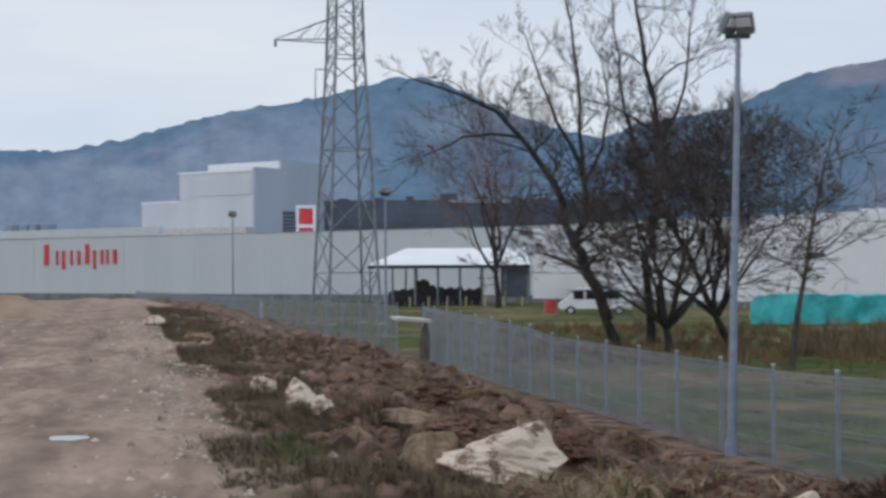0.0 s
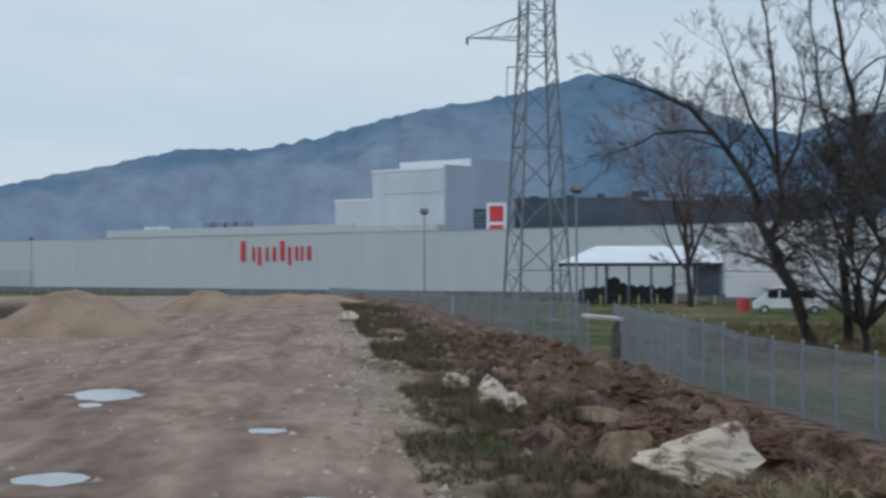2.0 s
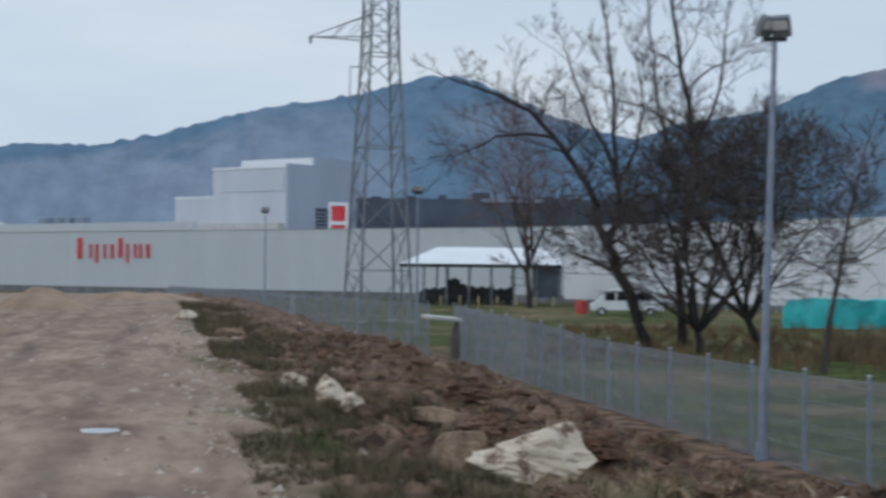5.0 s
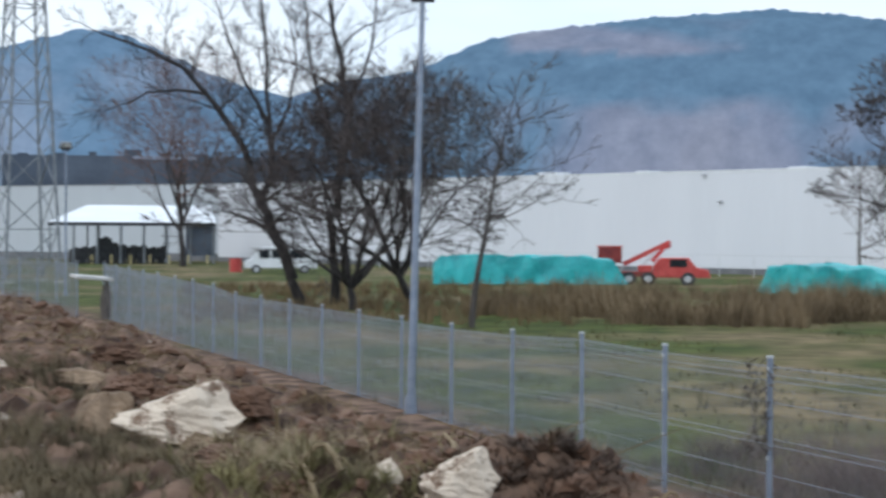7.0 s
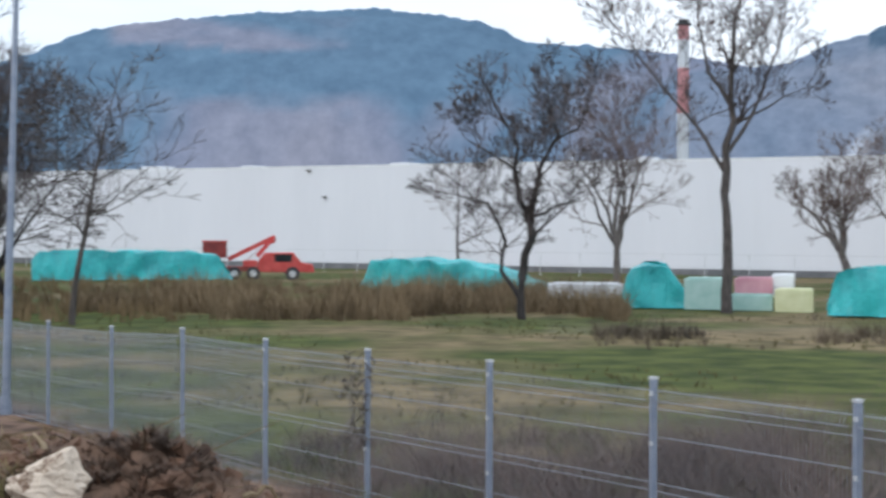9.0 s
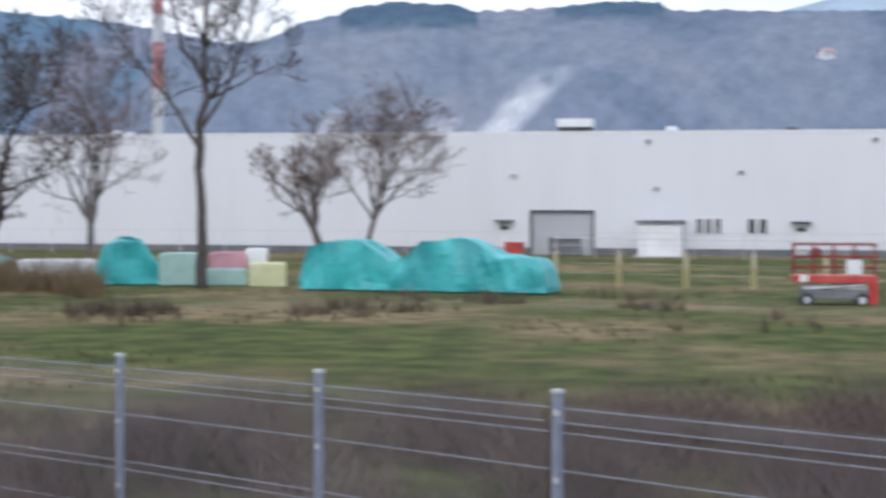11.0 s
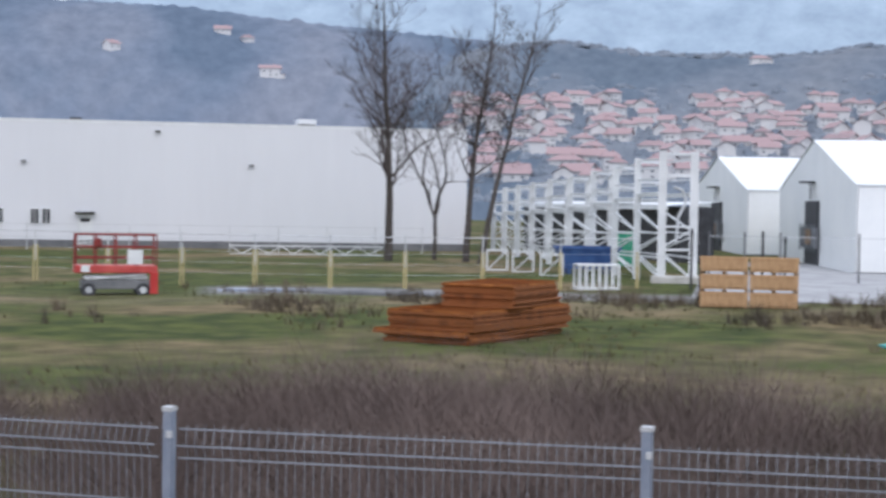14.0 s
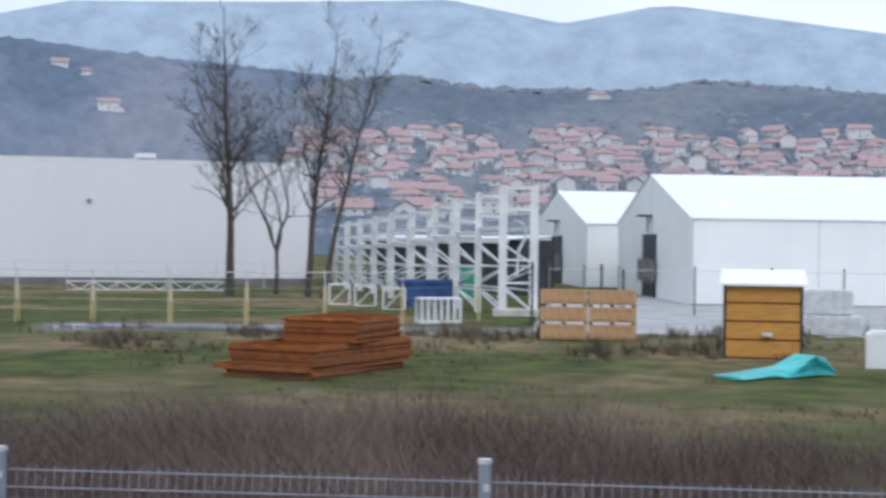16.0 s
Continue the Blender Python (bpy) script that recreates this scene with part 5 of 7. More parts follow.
def sand_heap(az, d, w, h, seed):
    x, y = polar(az, d)
    rows = []
    for i in range(17):
        k = i / 16
        row = []
        for j in range(33):
            a = 2 * math.pi * (j % 32) / 32
            r = k * (1 + 0.22 * noise.noise((math.cos(a) + seed, math.sin(a), 0)))
            z = h * (1 - k ** 1.6) ** 1.25 * (1 + 0.15 * noise.noise((math.cos(a) * k * 3, math.sin(a) * k * 3, seed))) + 0.05 * noise.noise((k * 9 * math.cos(a), k * 9 * math.sin(a), seed))
            z = min(z, h * (0.93 + 0.07 * (1 - k))) + 0.10 * h * (1 - k) * noise.noise((k * 4 * math.cos(a), k * 4 * math.sin(a), seed + 3))
            row.append((w / 2 * r * math.cos(a), w / 2 * r * math.sin(a), z - 0.08))
        rows.append(row)
    single("sand_heap", Geo().sheet(rows), SAND, "heap of light brown sand beside the track", "sand heap", (x, y, ground_z(x, y)), 0, "sand heaps", smooth=True)


sand_heap(-19.15, 43, 5.6, 1.22, 1)
sand_heap(-14.75, 66, 4.6, 0.95, 2)
sand_heap(-12.0, 88, 6.0, 0.55, 4)
sand_heap(-10.9, 92, 5.0, 0.45, 6)


# ---- grass, weeds and brush ----
def tufts(name, label, category, spots, material, height, blades, width, lean=0.45, seed=1):
    rnd = random.Random(seed)
    g = Geo()
    for x, y, k in spots:
        z = ground_z(x, y) - 0.02
        k *= 1 + 0.7 * noise.noise((x * 0.5, y * 0.5, seed))
        for _ in range(blades):
            a = rnd.uniform(0, 2 * math.pi)
            b = rnd.uniform(0, 2 * math.pi)
            h = height * k * rnd.uniform(0.5, 1.15)
            o = height * 0.35 * rnd.random()
            p = (x + o * math.cos(b), y + o * math.sin(b), z)
            q = (p[0] + h * lean * math.cos(a) * rnd.random(), p[1] + h * lean * math.sin(a) * rnd.random(), z + h)
            g.blade(p, q, width, (math.cos(a + 1.57), math.sin(a + 1.57), 0))
    return single(name, g, material, label, category, kind="stuff")


def band(rnd, count, s_range, q_of, keep=None):
    out = []
    while len(out) < count:
        s = rnd.uniform(*s_range)
        q = q_of(rnd)
        x, y = -0.191 * s + 0.982 * q, 0.982 * s + 0.191 * q
        if keep and not keep(s, q, x, y):
            continue
        out.append((x, y, rnd.uniform(0.6, 1.25)))
    return out


SCRUB_MIX = surface("mixed_dry_scrub", (0.062, 0.050, 0.036), (0.150, 0.116, 0.080), 0.25, 0.95)
BRUSH_TAWNY = surface("tawny_reed", (0.105, 0.074, 0.042), (0.225, 0.160, 0.092), 0.25, 0.95)
R = random.Random(77)
beyond = lambda a, d: 0.982 * polar(a, d)[0] + 0.191 * polar(a, d)[1] > 9.6
clump = lambda x, y, f, o: noise.noise((x * f, y * f, o))
tufts("weeds", "dull dry weeds along the foot of the bank", "weeds", band(R, 3800, (9, 80), lambda r: r.gauss(1.9, 0.75), lambda s, q, x, y: q > 1.15 and clump(x, y, 0.4, 3) > -0.12), WEED, 0.17, 22, 0.004, 1.1, 2)
tufts("weeds", "green weed clump beside the track", "weeds", [(*polar(-5.1 + R.gauss(0, 0.5), 15.0 + R.gauss(0, 0.4)), 1.0) for _ in range(45)], GREENERY, 0.15, 30, 0.004, 1.1, 3)
tufts("dry_grass", "straw-coloured grass on the rubble bank", "grass", band(R, 1500, (7, 45), lambda r: r.gauss(3.9, 1.3), lambda s, q, x, y: clump(x, y, 0.6, 6) > 0.05), STRAW, 0.13, 14, 0.003, 2.2, 4)
tufts("dry_grass", "tangled pale straw near the boulder", "grass", [(*polar(5.8 + R.gauss(0, 1.6), 10.8 + R.gauss(0, 0.7)), 1.0) for _ in range(170)], STRAW_PALE, 0.13, 22, 0.004, 3.0, 5)
OLIVE = surface("olive_straw", (0.085, 0.075, 0.028), (0.185, 0.155, 0.065), 1.0, 0.95)
tufts("dry_grass", "limp olive and straw grass below the boulder", "grass", [(*polar(6.4 + R.gauss(0, 2.2), 9.9 + R.gauss(0, 0.7)), R.uniform(0.6, 1.2)) for _ in range(240)], OLIVE, 0.16, 18, 0.004, 2.4, 25)
tufts("weeds", "low dark weeds by the near track edge", "weeds", band(R, 700, (8.5, 16), lambda r: r.gauss(1.6, 0.5), lambda s, q, x, y: q > 0.8 and clump(x, y, 0.8, 9) > 0), WEED, 0.12, 16, 0.004, 1.8, 26)
tufts("brush", "dry purplish-brown brush behind the fence", "brush", [(*polar(a, d), k) for a, d, k in ((R.uniform(24, 92), 10.3 + 15 * R.random(), R.uniform(0.5, 1.25)) for _ in range(6600)) if clump(*polar(a, d), 0.45, 2) > -0.10 and beyond(a, d)], BRUSH, 0.90, 26, 0.0026, 1.9, 6)
tufts("brush", "taller dry brush near the mesh pile", "brush", [(*polar(R.gauss(67, 6), R.uniform(12, 24)), R.uniform(0.7, 1.2)) for _ in range(1300)], BRUSH, 1.15, 30, 0.0026, 1.8, 7)
tufts("tall_grass", "tall tawny reeds across the field", "grass", [(*polar(a, d), k) for a, d, k in ((R.uniform(12, 31), R.uniform(58, 84), R.uniform(0.4, 1.3)) for _ in range(3000)) if clump(*polar(a, d), 0.13, 4) > -0.02], BRUSH_TAWNY, 1.0, 14, 0.016, 0.9, 8)
tufts("tall_grass", "low tawny growth under the dark trees", "grass", [(*polar(R.uniform(2, 16), R.uniform(58, 100)), R.uniform(0.5, 1.1)) for _ in range(900)], STRAW, 0.6, 12, 0.018, 0.5, 9)
tufts("scrub", "dark scrub along the yard's edge", "scrub", [(*polar(a, d), R.uniform(0.4, 1.2)) for a, d in ((R.uniform(30, 90), R.gauss(52.5, 3.4)) for _ in range(2600)) if clump(*polar(a, d), 0.22, 31) > (0.02 if a > 60 else 0.2)], SCRUB_MIX, 0.55, 14, 0.012, 1.0, 10)
tufts("field_grass", "short straw tufts in the field", "grass", [(*polar(a, d), k) for a, d, k in ((R.uniform(8, 92), 20 + 45 * R.random(), R.uniform(0.5, 1.2)) for _ in range(6000)) if clump(*polar(a, d), 0.11, 8) > 0.05], FIELD_STRAW, 0.16, 8, 0.007, 0.9, 12)
tufts("tall_grass", "mottled dull green growth behind the fence", "grass", [(*polar(a, d), k) for a, d, k in ((R.uniform(5, 92), 10.5 + 15 * R.random() ** 0.8, R.uniform(0.4, 1.2)) for _ in range(5200)) if clump(*polar(a, d), 0.5, 13) > 0.0 and beyond(a, d)], GREENERY, 0.34, 14, 0.004, 1.3, 14)
tufts("brush", "low grey-brown weeds behind the fence", "brush", [(*polar(a, d), k) for a, d, k in ((R.uniform(5, 30), 11.5 + 14 * R.random(), R.uniform(0.4, 1.2)) for _ in range(3200)) if clump(*polar(a, d), 0.4, 17) > 0.05 and beyond(a, d)], BRUSH, 0.50, 16, 0.003, 1.4, 15)
ROOT = surface("torn_roots", (0.045, 0.026, 0.018), (0.150, 0.098, 0.070), 6.0, 0.95)
tufts("root_tangle", "torn dark roots tangled in the clay", "roots", [(*polar(13.9 + R.gauss(0, 2.0), 10.2 + R.gauss(0, 0.5)), R.uniform(0.5, 1.3)) for _ in range(420)], ROOT, 0.085, 12, 0.006, 3.6, 16)
tufts("root_tangle", "thin roots and stalks along the bank", "roots", band(R, 1500, (7, 45), lambda r: r.gauss(4.1, 1.2), lambda s, q, x, y: clump(x, y, 0.7, 21) > -0.05), ROOT, 0.075, 9, 0.005, 4.0, 17)
tufts("dry_grass", "pale straws scattered over the clay", "grass", band(R, 900, (7, 40), lambda r: r.gauss(4.0, 1.3)), STRAW_PALE, 0.09, 4, 0.005, 5.0, 18)


def pale_roots():
    """Split pale roots lying on the clay."""
    rnd = random.Random(31)
    for i in range(8):
        x, y = polar(rnd.uniform(7, 19), rnd.uniform(9.2, 10.8))
        a, n = rnd.uniform(0, 6.28), 7
        length = rnd.uniform(0.25, 0.6)
        p = Vector((0, 0, 0.03))
        path = [p]
        for k in range(n):
            a += rnd.uniform(-0.35, 0.35)
            p = p + Vector((math.cos(a), math.sin(a), 0)) * (length / n)
            p.z = 0.05 + 0.03 * math.sin(3.1 * (k + 1) / n) + ground_z(x + p.x, y + p.y) - ground_z(x, y)
            path.append(p)
        g = Geo().pipe(path, [0.022 * (1 - 0.75 * k / n) for k in range(n + 1)], 6)
        single("root", g, STRAW_PALE, "pale split root lying on dark clay", "root", (x, y, ground_z(x, y)), 0, "pale roots on the bank")


pale_roots()


# ---- things in the yard ----
def tarp_pile(az0, az1, d0, d1, h, seed, label, profile, depth=2.6):
    """A heap under a draped tarpaulin: a creased sheet with a wavering hem."""
    x0, y0 = polar(az0, d0)
    x1, y1 = polar(az1, d1)
    L = math.hypot(x1 - x0, y1 - y0)
    rz = math.degrees(math.atan2(y1 - y0, x1 - x0))
    rows = []
    n, m = max(int(L * 6), 24), 22
    for j in range(m + 1):
        v = j / m
        row = []
        for i in range(n + 1):
            u = i / n
            env = float(np.interp(u, [c[0] for c in profile], [c[1] for c in profile]))
            # up one side, over the top, down the other
            if v < 0.34:
                k, yy = smooth01(v / 0.34), -depth / 2 * (1 - 0.15 * v / 0.34)
            elif v > 0.66:
                k, yy = smooth01((1 - v) / 0.34), depth / 2 * (1 - 0.15 * (1 - v) / 0.34)
            else:
                k, yy = 1.0, depth * 0.85 * ((v - 0.5) / 0.32) / 2
            fold = 0.24 * noise.noise((u * L * 0.9, v * 5, seed)) + 0.16 * (0.5 - abs(noise.noise((u * L * 1.7 + v * 3, v * 4 - u * L * 0.5, seed + 5)))) + 0.06 * abs(noise.noise((u * L * 5, v * 5, seed + 9)))
            z = h * k * env * (1 + 0.45 * fold) + 0.04
            row.append((u * L + 0.1 * fold, yy + fold * 0.9 * (1 if v < 0.5 else -1), max(z, 0.02)))
        rows.append(row)
    g = Geo().sheet(rows)
    for side in (0, n):
        k = len(g.v)
        g.v += [r[side] for r in rows]
        g.v.append((rows[m // 2][side][0], 0, 0.02))
        for j in range(m):
            g.f.append((k + j, k + j + 1, k + m + 1))
    single("tarpaulin", g, TEAL, label, "tarpaulin", (x0, y0, ground_z((x0 + x1) / 2, (y0 + y1) / 2)), rz, "covered stacks", smooth=False)


tarp_pile(10.6, 17.25, 103, 104, 1.75, 1, "long stack covered with a creased teal tarpaulin", ((0, 0.7), (0.03, 0.95), (0.2, 1), (0.8, 0.96), (0.93, 0.85), (1, 0.1)))
tarp_pile(22.35, 28.5, 92, 84, 1.6, 2, "teal tarpaulin draped low over a stack", ((0, 0.3), (0.04, 0.9), (0.3, 1), (0.6, 0.85), (0.78, 0.6), (0.82, 0.4), (1, 0.15)))
tarp_pile(30.8, 33.7, 70, 70, 1.8, 3, "humped teal tarpaulin over pallets", ((0, 0.15), (0.1, 0.8), (0.28, 1), (0.55, 0.95), (0.78, 0.35), (1, 0.05)))
tarp_pile(38.2, 46.65, 65, 62, 1.85, 4, "broad teal tarpaulin sagging between two humps", ((0, 0.3), (0.03, 0.85), (0.1, 0.96), (0.24, 1), (0.31, 0.8), (0.37, 0.56), (0.43, 0.68), (0.5, 0.98), (0.66, 1), (0.76, 0.84), (0.79, 0.72), (0.95, 0.66), (0.98, 0.5), (1, 0.1)))
tarp_pile(82.7, 85.9, 40.0, 42.5, 0.48, 6, "crumpled teal tarpaulin lying in the scrub", ((0, 0.1), (0.3, 0.3), (0.6, 0.45), (0.8, 1), (0.92, 0.8), (1, 0.2)), depth=1.0)


def stacked_goods():
    def goods(name, az0, az1, d, z0, z1, mat, label, cat, deep=1.2):
        x0, y0 = polar(az0, d)
        x1, y1 = polar(az1, d)
        L = math.hypot(x1 - x0, y1 - y0)
        g = Geo().box((0, deep / 2, (z0 + z1) / 2), (L, deep, z1 - z0)).box((0.05, deep / 2, z1 + 0.03), (L * 0.9, deep * 0.9, 0.06))
        single(name, g, mat, label, cat, ((x0 + x1) / 2, (y0 + y1) / 2, 0), -(az0 + az1) / 2, bevel=0.05)

    goods("board_stack", 28.3, 30.9, 78, 0.05, 0.75, WRAP, "low stack of pale boards on the grass", "stack", 1.8)
    goods("wrapped_pallet", 33.0, 34.5, 67.5, 0.10, 1.35, PALE_GREEN, "pale green wrapped pallet load", "pallet load")
    goods("wrapped_pallet", 34.7, 36.0, 68.5, 0.75, 1.35, PINK, "pink wrapped sacks on boards", "pallet load")
    goods("wrapped_pallet", 34.55, 36.0, 68.0, 0.06, 0.70, PALE_GREEN, "pale green load under pink sacks", "pallet load")
    goods("wrapped_pallet", 35.95, 36.7, 68.8, 0.60, 1.50, WHITE, "white wrapped bundle behind the pile", "pallet load")
    goods("wrapped_pallet", 36.05, 37.35, 67.3, 0.02, 0.95, PALE_YELLOW, "pale yellow wrapped bundle", "pallet load")
    goods("wrapped_bundle", 85.3, 87.2, 60, 0.05, 0.75, WRAP, "silvery wrapped bundle on the yard", "bundle", 1.4)
    goods("wrapped_bundle", 85.2, 86.9, 60.5, 0.86, 1.65, WRAP, "silvery wrapped bundle on another", "bundle", 1.4)
    goods("wrapped_bundle", 88.0, 90.5, 62, 0.05, 0.9, DARK, "dark stacked steel by the bundles", "stack", 1.4)
    goods("white_drum", 87.3, 88.6, 45, 0.05, 1.0, WHITE, "white box with green bands on the verge", "box", 0.9)
    goods("steel_plate", 59.6, 63.5, 58.5, 0.0, 0.14, GALV, "flat grey steel plate lying on the ground", "steel plate", 0.9)


stacked_goods()


def pipes():
    x0, y0 = polar(62.9, 57.6)
    x1, y1 = polar(67.6, 56.0)
    for i in range(4):
        o = 0.22 * i
        single("steel_pipe", Geo().tube((x0 + o * 0.8, y0 + o * 0.6, 0.16), (x1 + o * 0.8, y1 + o * 0.6, 0.16), 0.11, 0.11, 10), PLINTH, "dark steel pipe lying on the ground", "pipe", group="steel pipes", smooth=False)
    a, b = Vector((*polar(60.0, 100), 0)), Vector((*polar(65.3, 101), 0))
    t = thing("steel_truss", "white painted truss lying on the grass", "truss", tuple(a), math.degrees(math.atan2(b.y - a.y, b.x - a.x)))
    L = (b - a).length
    part("chord", Geo().box((L / 2, 0, 0.1), (L, 0.08, 0.08)), STEEL_WHITE, t)
    part("chord", Geo().box((L / 2, 0, 0.62), (L, 0.08, 0.08)), STEEL_WHITE, t)
    for i in range(12):
        u = L * i / 12
        part("web", Geo().tube((u, 0, 0.14 if i % 2 else 0.6), (u + L / 12, 0, 0.6 if i % 2 else 0.14), 0.04, 0.04, 4), STEEL_WHITE, t)


pipes()


def mesh_stack():
    """Rusty reinforcing mats in two stacked bundles."""
    rnd = random.Random(3)
    cx, cy = polar(68.7, 40.4)
    t = thing("mesh_mat_stack", "two stacked bundles of rusty reinforcing mesh", "steel stack", (cx, cy, 0.0), -68.4 - 31)

    def bundle(z0, count, size, off, rz, slip=0.0):
        for i in range(count):
            z = z0 + i * 0.056
            w, l = size
            o = (off[0] + rnd.uniform(-0.04, 0.04), off[1] + rnd.uniform(-0.04, 0.04) + slip * i)
            l += 2 * slip * i
            g = Geo()
            g.box((o[0], o[1], z), (w * rnd.uniform(0.985, 1.0), l * rnd.uniform(0.985, 1.0), 0.050), rz + rnd.uniform(-0.7, 0.7))
            part("mesh_mat", g, RUST if i == count - 1 else RUST_DARK, t)
        # bars on the topmost mat
        r = Matrix.Rotation(radians(rz), 4, "Z")
        zt = z0 + count * 0.056 - 0.020
        w, l = size
        for i in range(18):
            u = -w / 2 + w * (i + 0.5) / 18
            a, b = r @ Vector((u, -l / 2, 0)), r @ Vector((u, l / 2, 0))
            part("top_bar", Geo().tube((a.x + off[0], a.y + off[1], zt), (b.x + off[0], b.y + off[1], zt), 0.012, 0.012, 3), RUST, t)

    bundle(0.05, 4, (2.35, 4.7), (-0.05, -0.05), 1.5)
    bundle(0.28, 2, (2.55, 5.0), (-0.10, -0.05), -1.0)
    bundle(0.41, 8, (2.35, 4.9), (0.05, 0.05), 0.5)
    bundle(0.88, 10, (1.9, 3.1), (0.30, 0.65), 7.0, -0.022)


mesh_stack()


def scissor_lift():
    d = 57.0
    x, y = polar(56.15, d)
    t = thing("scissor_lift", "red scissor lift folded down with guard rails", "scissor lift", (x, y, 0), -56.15 + 4)
    L, W = 2.75, 1.2
    part("chassis", Geo().box((0, 0, 0.42), (2.3, W * 0.9, 0.30)), PLINTH, t, bevel=0.03)
    for sy in (-0.45, 0.45):
        part("scissor_arm", Geo().box((0, sy, 0.66), (2.1, 0.08, 0.12)), WRAP, t)
        part("scissor_arm", Geo().tube((-1.0, sy * 1.15, 0.6), (1.0, sy * 1.15, 0.76), 0.045, 0.045, 6), WRAP, t)
    for sx in (-0.9, 0.9):
        for sy in (-0.5, 0.5):
            wh = part("wheel", Geo().tube((sx, sy - 0.1, 0.24), (sx, sy + 0.1, 0.24), 0.24, 0.24, 14), DARK, t)
            part("rim", Geo().tube((sx, sy - 0.11, 0.24), (sx, sy + 0.11, 0.24), 0.12, 0.12, 10), WRAP, wh)
    part("deck", Geo().box((0, 0, 0.94), (L, W, 0.26)), ORANGE_RED, t, "red platform deck", bevel=0.03)
    part("ladder", Geo().box((L / 2 - 0.12, -W / 2, 0.48), (0.26, 0.1, 0.72)), RED, t)
    part("notice_plate", Geo().box((-L / 2 + 0.36, -W / 2 - 0.02, 0.96), (0.28, 0.02, 0.22)), WHITE, t)
    part("document_board", Geo().box((0.62, -W / 2 - 0.02, 1.36), (0.5, 0.03, 0.48)), WHITE, t, "white information board")
    for sy in (-W / 2, W / 2):
        for i in range(5):
            u = -L / 2 + 0.04 + i * (L - 0.08) / 4
            part("rail_post", Geo().tube((u, sy, 1.07), (u, sy, 2.1), 0.028, 0.028, 6), RED_DARK, t)
        for z in (1.32, 1.68, 2.1):
            part("guard_rail", Geo().tube((-L / 2 + 0.04, sy, z), (L / 2 - 0.04, sy, z), 0.028, 0.028, 6), RED_DARK, t)
    for sx in (-L / 2 + 0.04, L / 2 - 0.04):
        for z in (1.68, 2.1):
            part("guard_rail", Geo().tube((sx, -W / 2, z), (sx, W / 2, z), 0.028, 0.028, 6), RED_DARK, t)
    part("control_box", Geo().box((-L / 2 + 0.75, -W / 2 - 0.05, 1.85), (0.26, 0.2, 0.26)), RED_DARK, t, bevel=0.02)


scissor_lift()


def yard_fence():
    """Light mesh hoarding on faded yellow posts between the yard and the hall."""
    t = thing("yard_fence", "light wire fence on faded yellow posts", "fence")
    azs = [46.7, 48.9, 51.2, 53.5, 55.9, 58.4, 60.9, 63.5, 66.1, 68.8, 71.5, 74.15]
    ds = [69, 68, 67.2, 66, 64.5, 63, 62, 61.6, 62, 63, 65, 67]
    pts = [polar(a, d) for a, d in zip(azs, ds)]
    for i, (x, y) in enumerate(pts):
        part("post", Geo().box((-0.11, 0, 0.75), (0.05, 0.05, 1.5)).box((0.11, 0, 0.75), (0.05, 0.05, 1.5)), YELLOW, t, at=(x, y, 0))
        part("upper_post", Geo().tube((0, 0, 0.9), (0, 0, 2.12), 0.03, 0.03, 6), WRAP, t, at=(x, y, 0))
        if i:
            px, py = pts[i - 1]
            part("top_rail", Geo().tube((px, py, 2.03), (x, y, 2.03), 0.022, 0.022, 5), WRAP, t)
            g = Geo()
            for k in range(1, 5):
                g.tube((px, py, 0.2 + 0.4 * k), (x, y, 0.2 + 0.4 * k), 0.004, 0.004, 3, caps=False)
            part("wire", g, WRAP, t)
    # the far fence before the hall wall
    f = Line(55.0, 104.0)
    w = thing("wall_fence", "low grey wire fence before the hall", "fence", f.origin(), f.rz)
    for i in range(46):
        u = -118 + i * 3.1
        part("post", Geo().tube((u, 0, 0), (u, 0, 1.75), 0.03, 0.03, 5), WRAP, w)
    for z in (1.72, 0.9):
        part("rail", Geo().tube((-118, 0, z), (21.5, 0, z), 0.018, 0.018, 4), WRAP, w)


yard_fence()


def crate_stack():
    x0, y0 = polar(76.3, 54.6)
    x1, y1 = polar(79.6, 54.6)
    L = math.hypot(x1 - x0, y1 - y0)
    rz = math.degrees(math.atan2(y1 - y0, x1 - x0))
    cx, cy = (x0 + x1) / 2, (y0 + y1) / 2
    crate = None
    for row in range(3):
        for col in range(2):
            off = Matrix.Rotation(radians(rz), 3, "Z") @ Vector(((col - 0.5) * L / 2 * 1.005, 0.03 * row, 0))
            m = pose(cx + off.x, cy + off.y, 0.02 + row * 0.575, 0, 0, rz + (0.6 if col else -0.4) * row)
            if crate is None:
                crate = thing("wooden_crate", "fresh pine shipping crate on skids in a stack", "crate", (0, 0, 0), 0, "stacked pine crates")
                w = L / 2 - 0.04
                for i in range(3):
                    part("board", Geo().box((0, -0.6, 0.18 + 0.075 + 0.145 * i * 0.95), (w, 0.025, 0.132)), PINE, crate)
                part("body", Geo().box((0, 0.02, 0.315), (w - 0.03, 1.2, 0.41)), PINE, crate)
                part("lid", Geo().box((0, 0, 0.535), (w + 0.02, 1.26, 0.03)), PINE, crate)
                for sx in (-0.46, 0.0, 0.46):
                    part("skid", Geo().box((sx * w, 0, 0.055), (0.12, 1.2, 0.10)), BROWN_ROCK, crate)
                    part("batten", Geo().box((sx * w, -0.624, 0.32), (0.09, 0.02, 0.42)), PINE, crate)
                crate.matrix_world = m
            else:
                copy_thing(crate, m)


crate_stack()


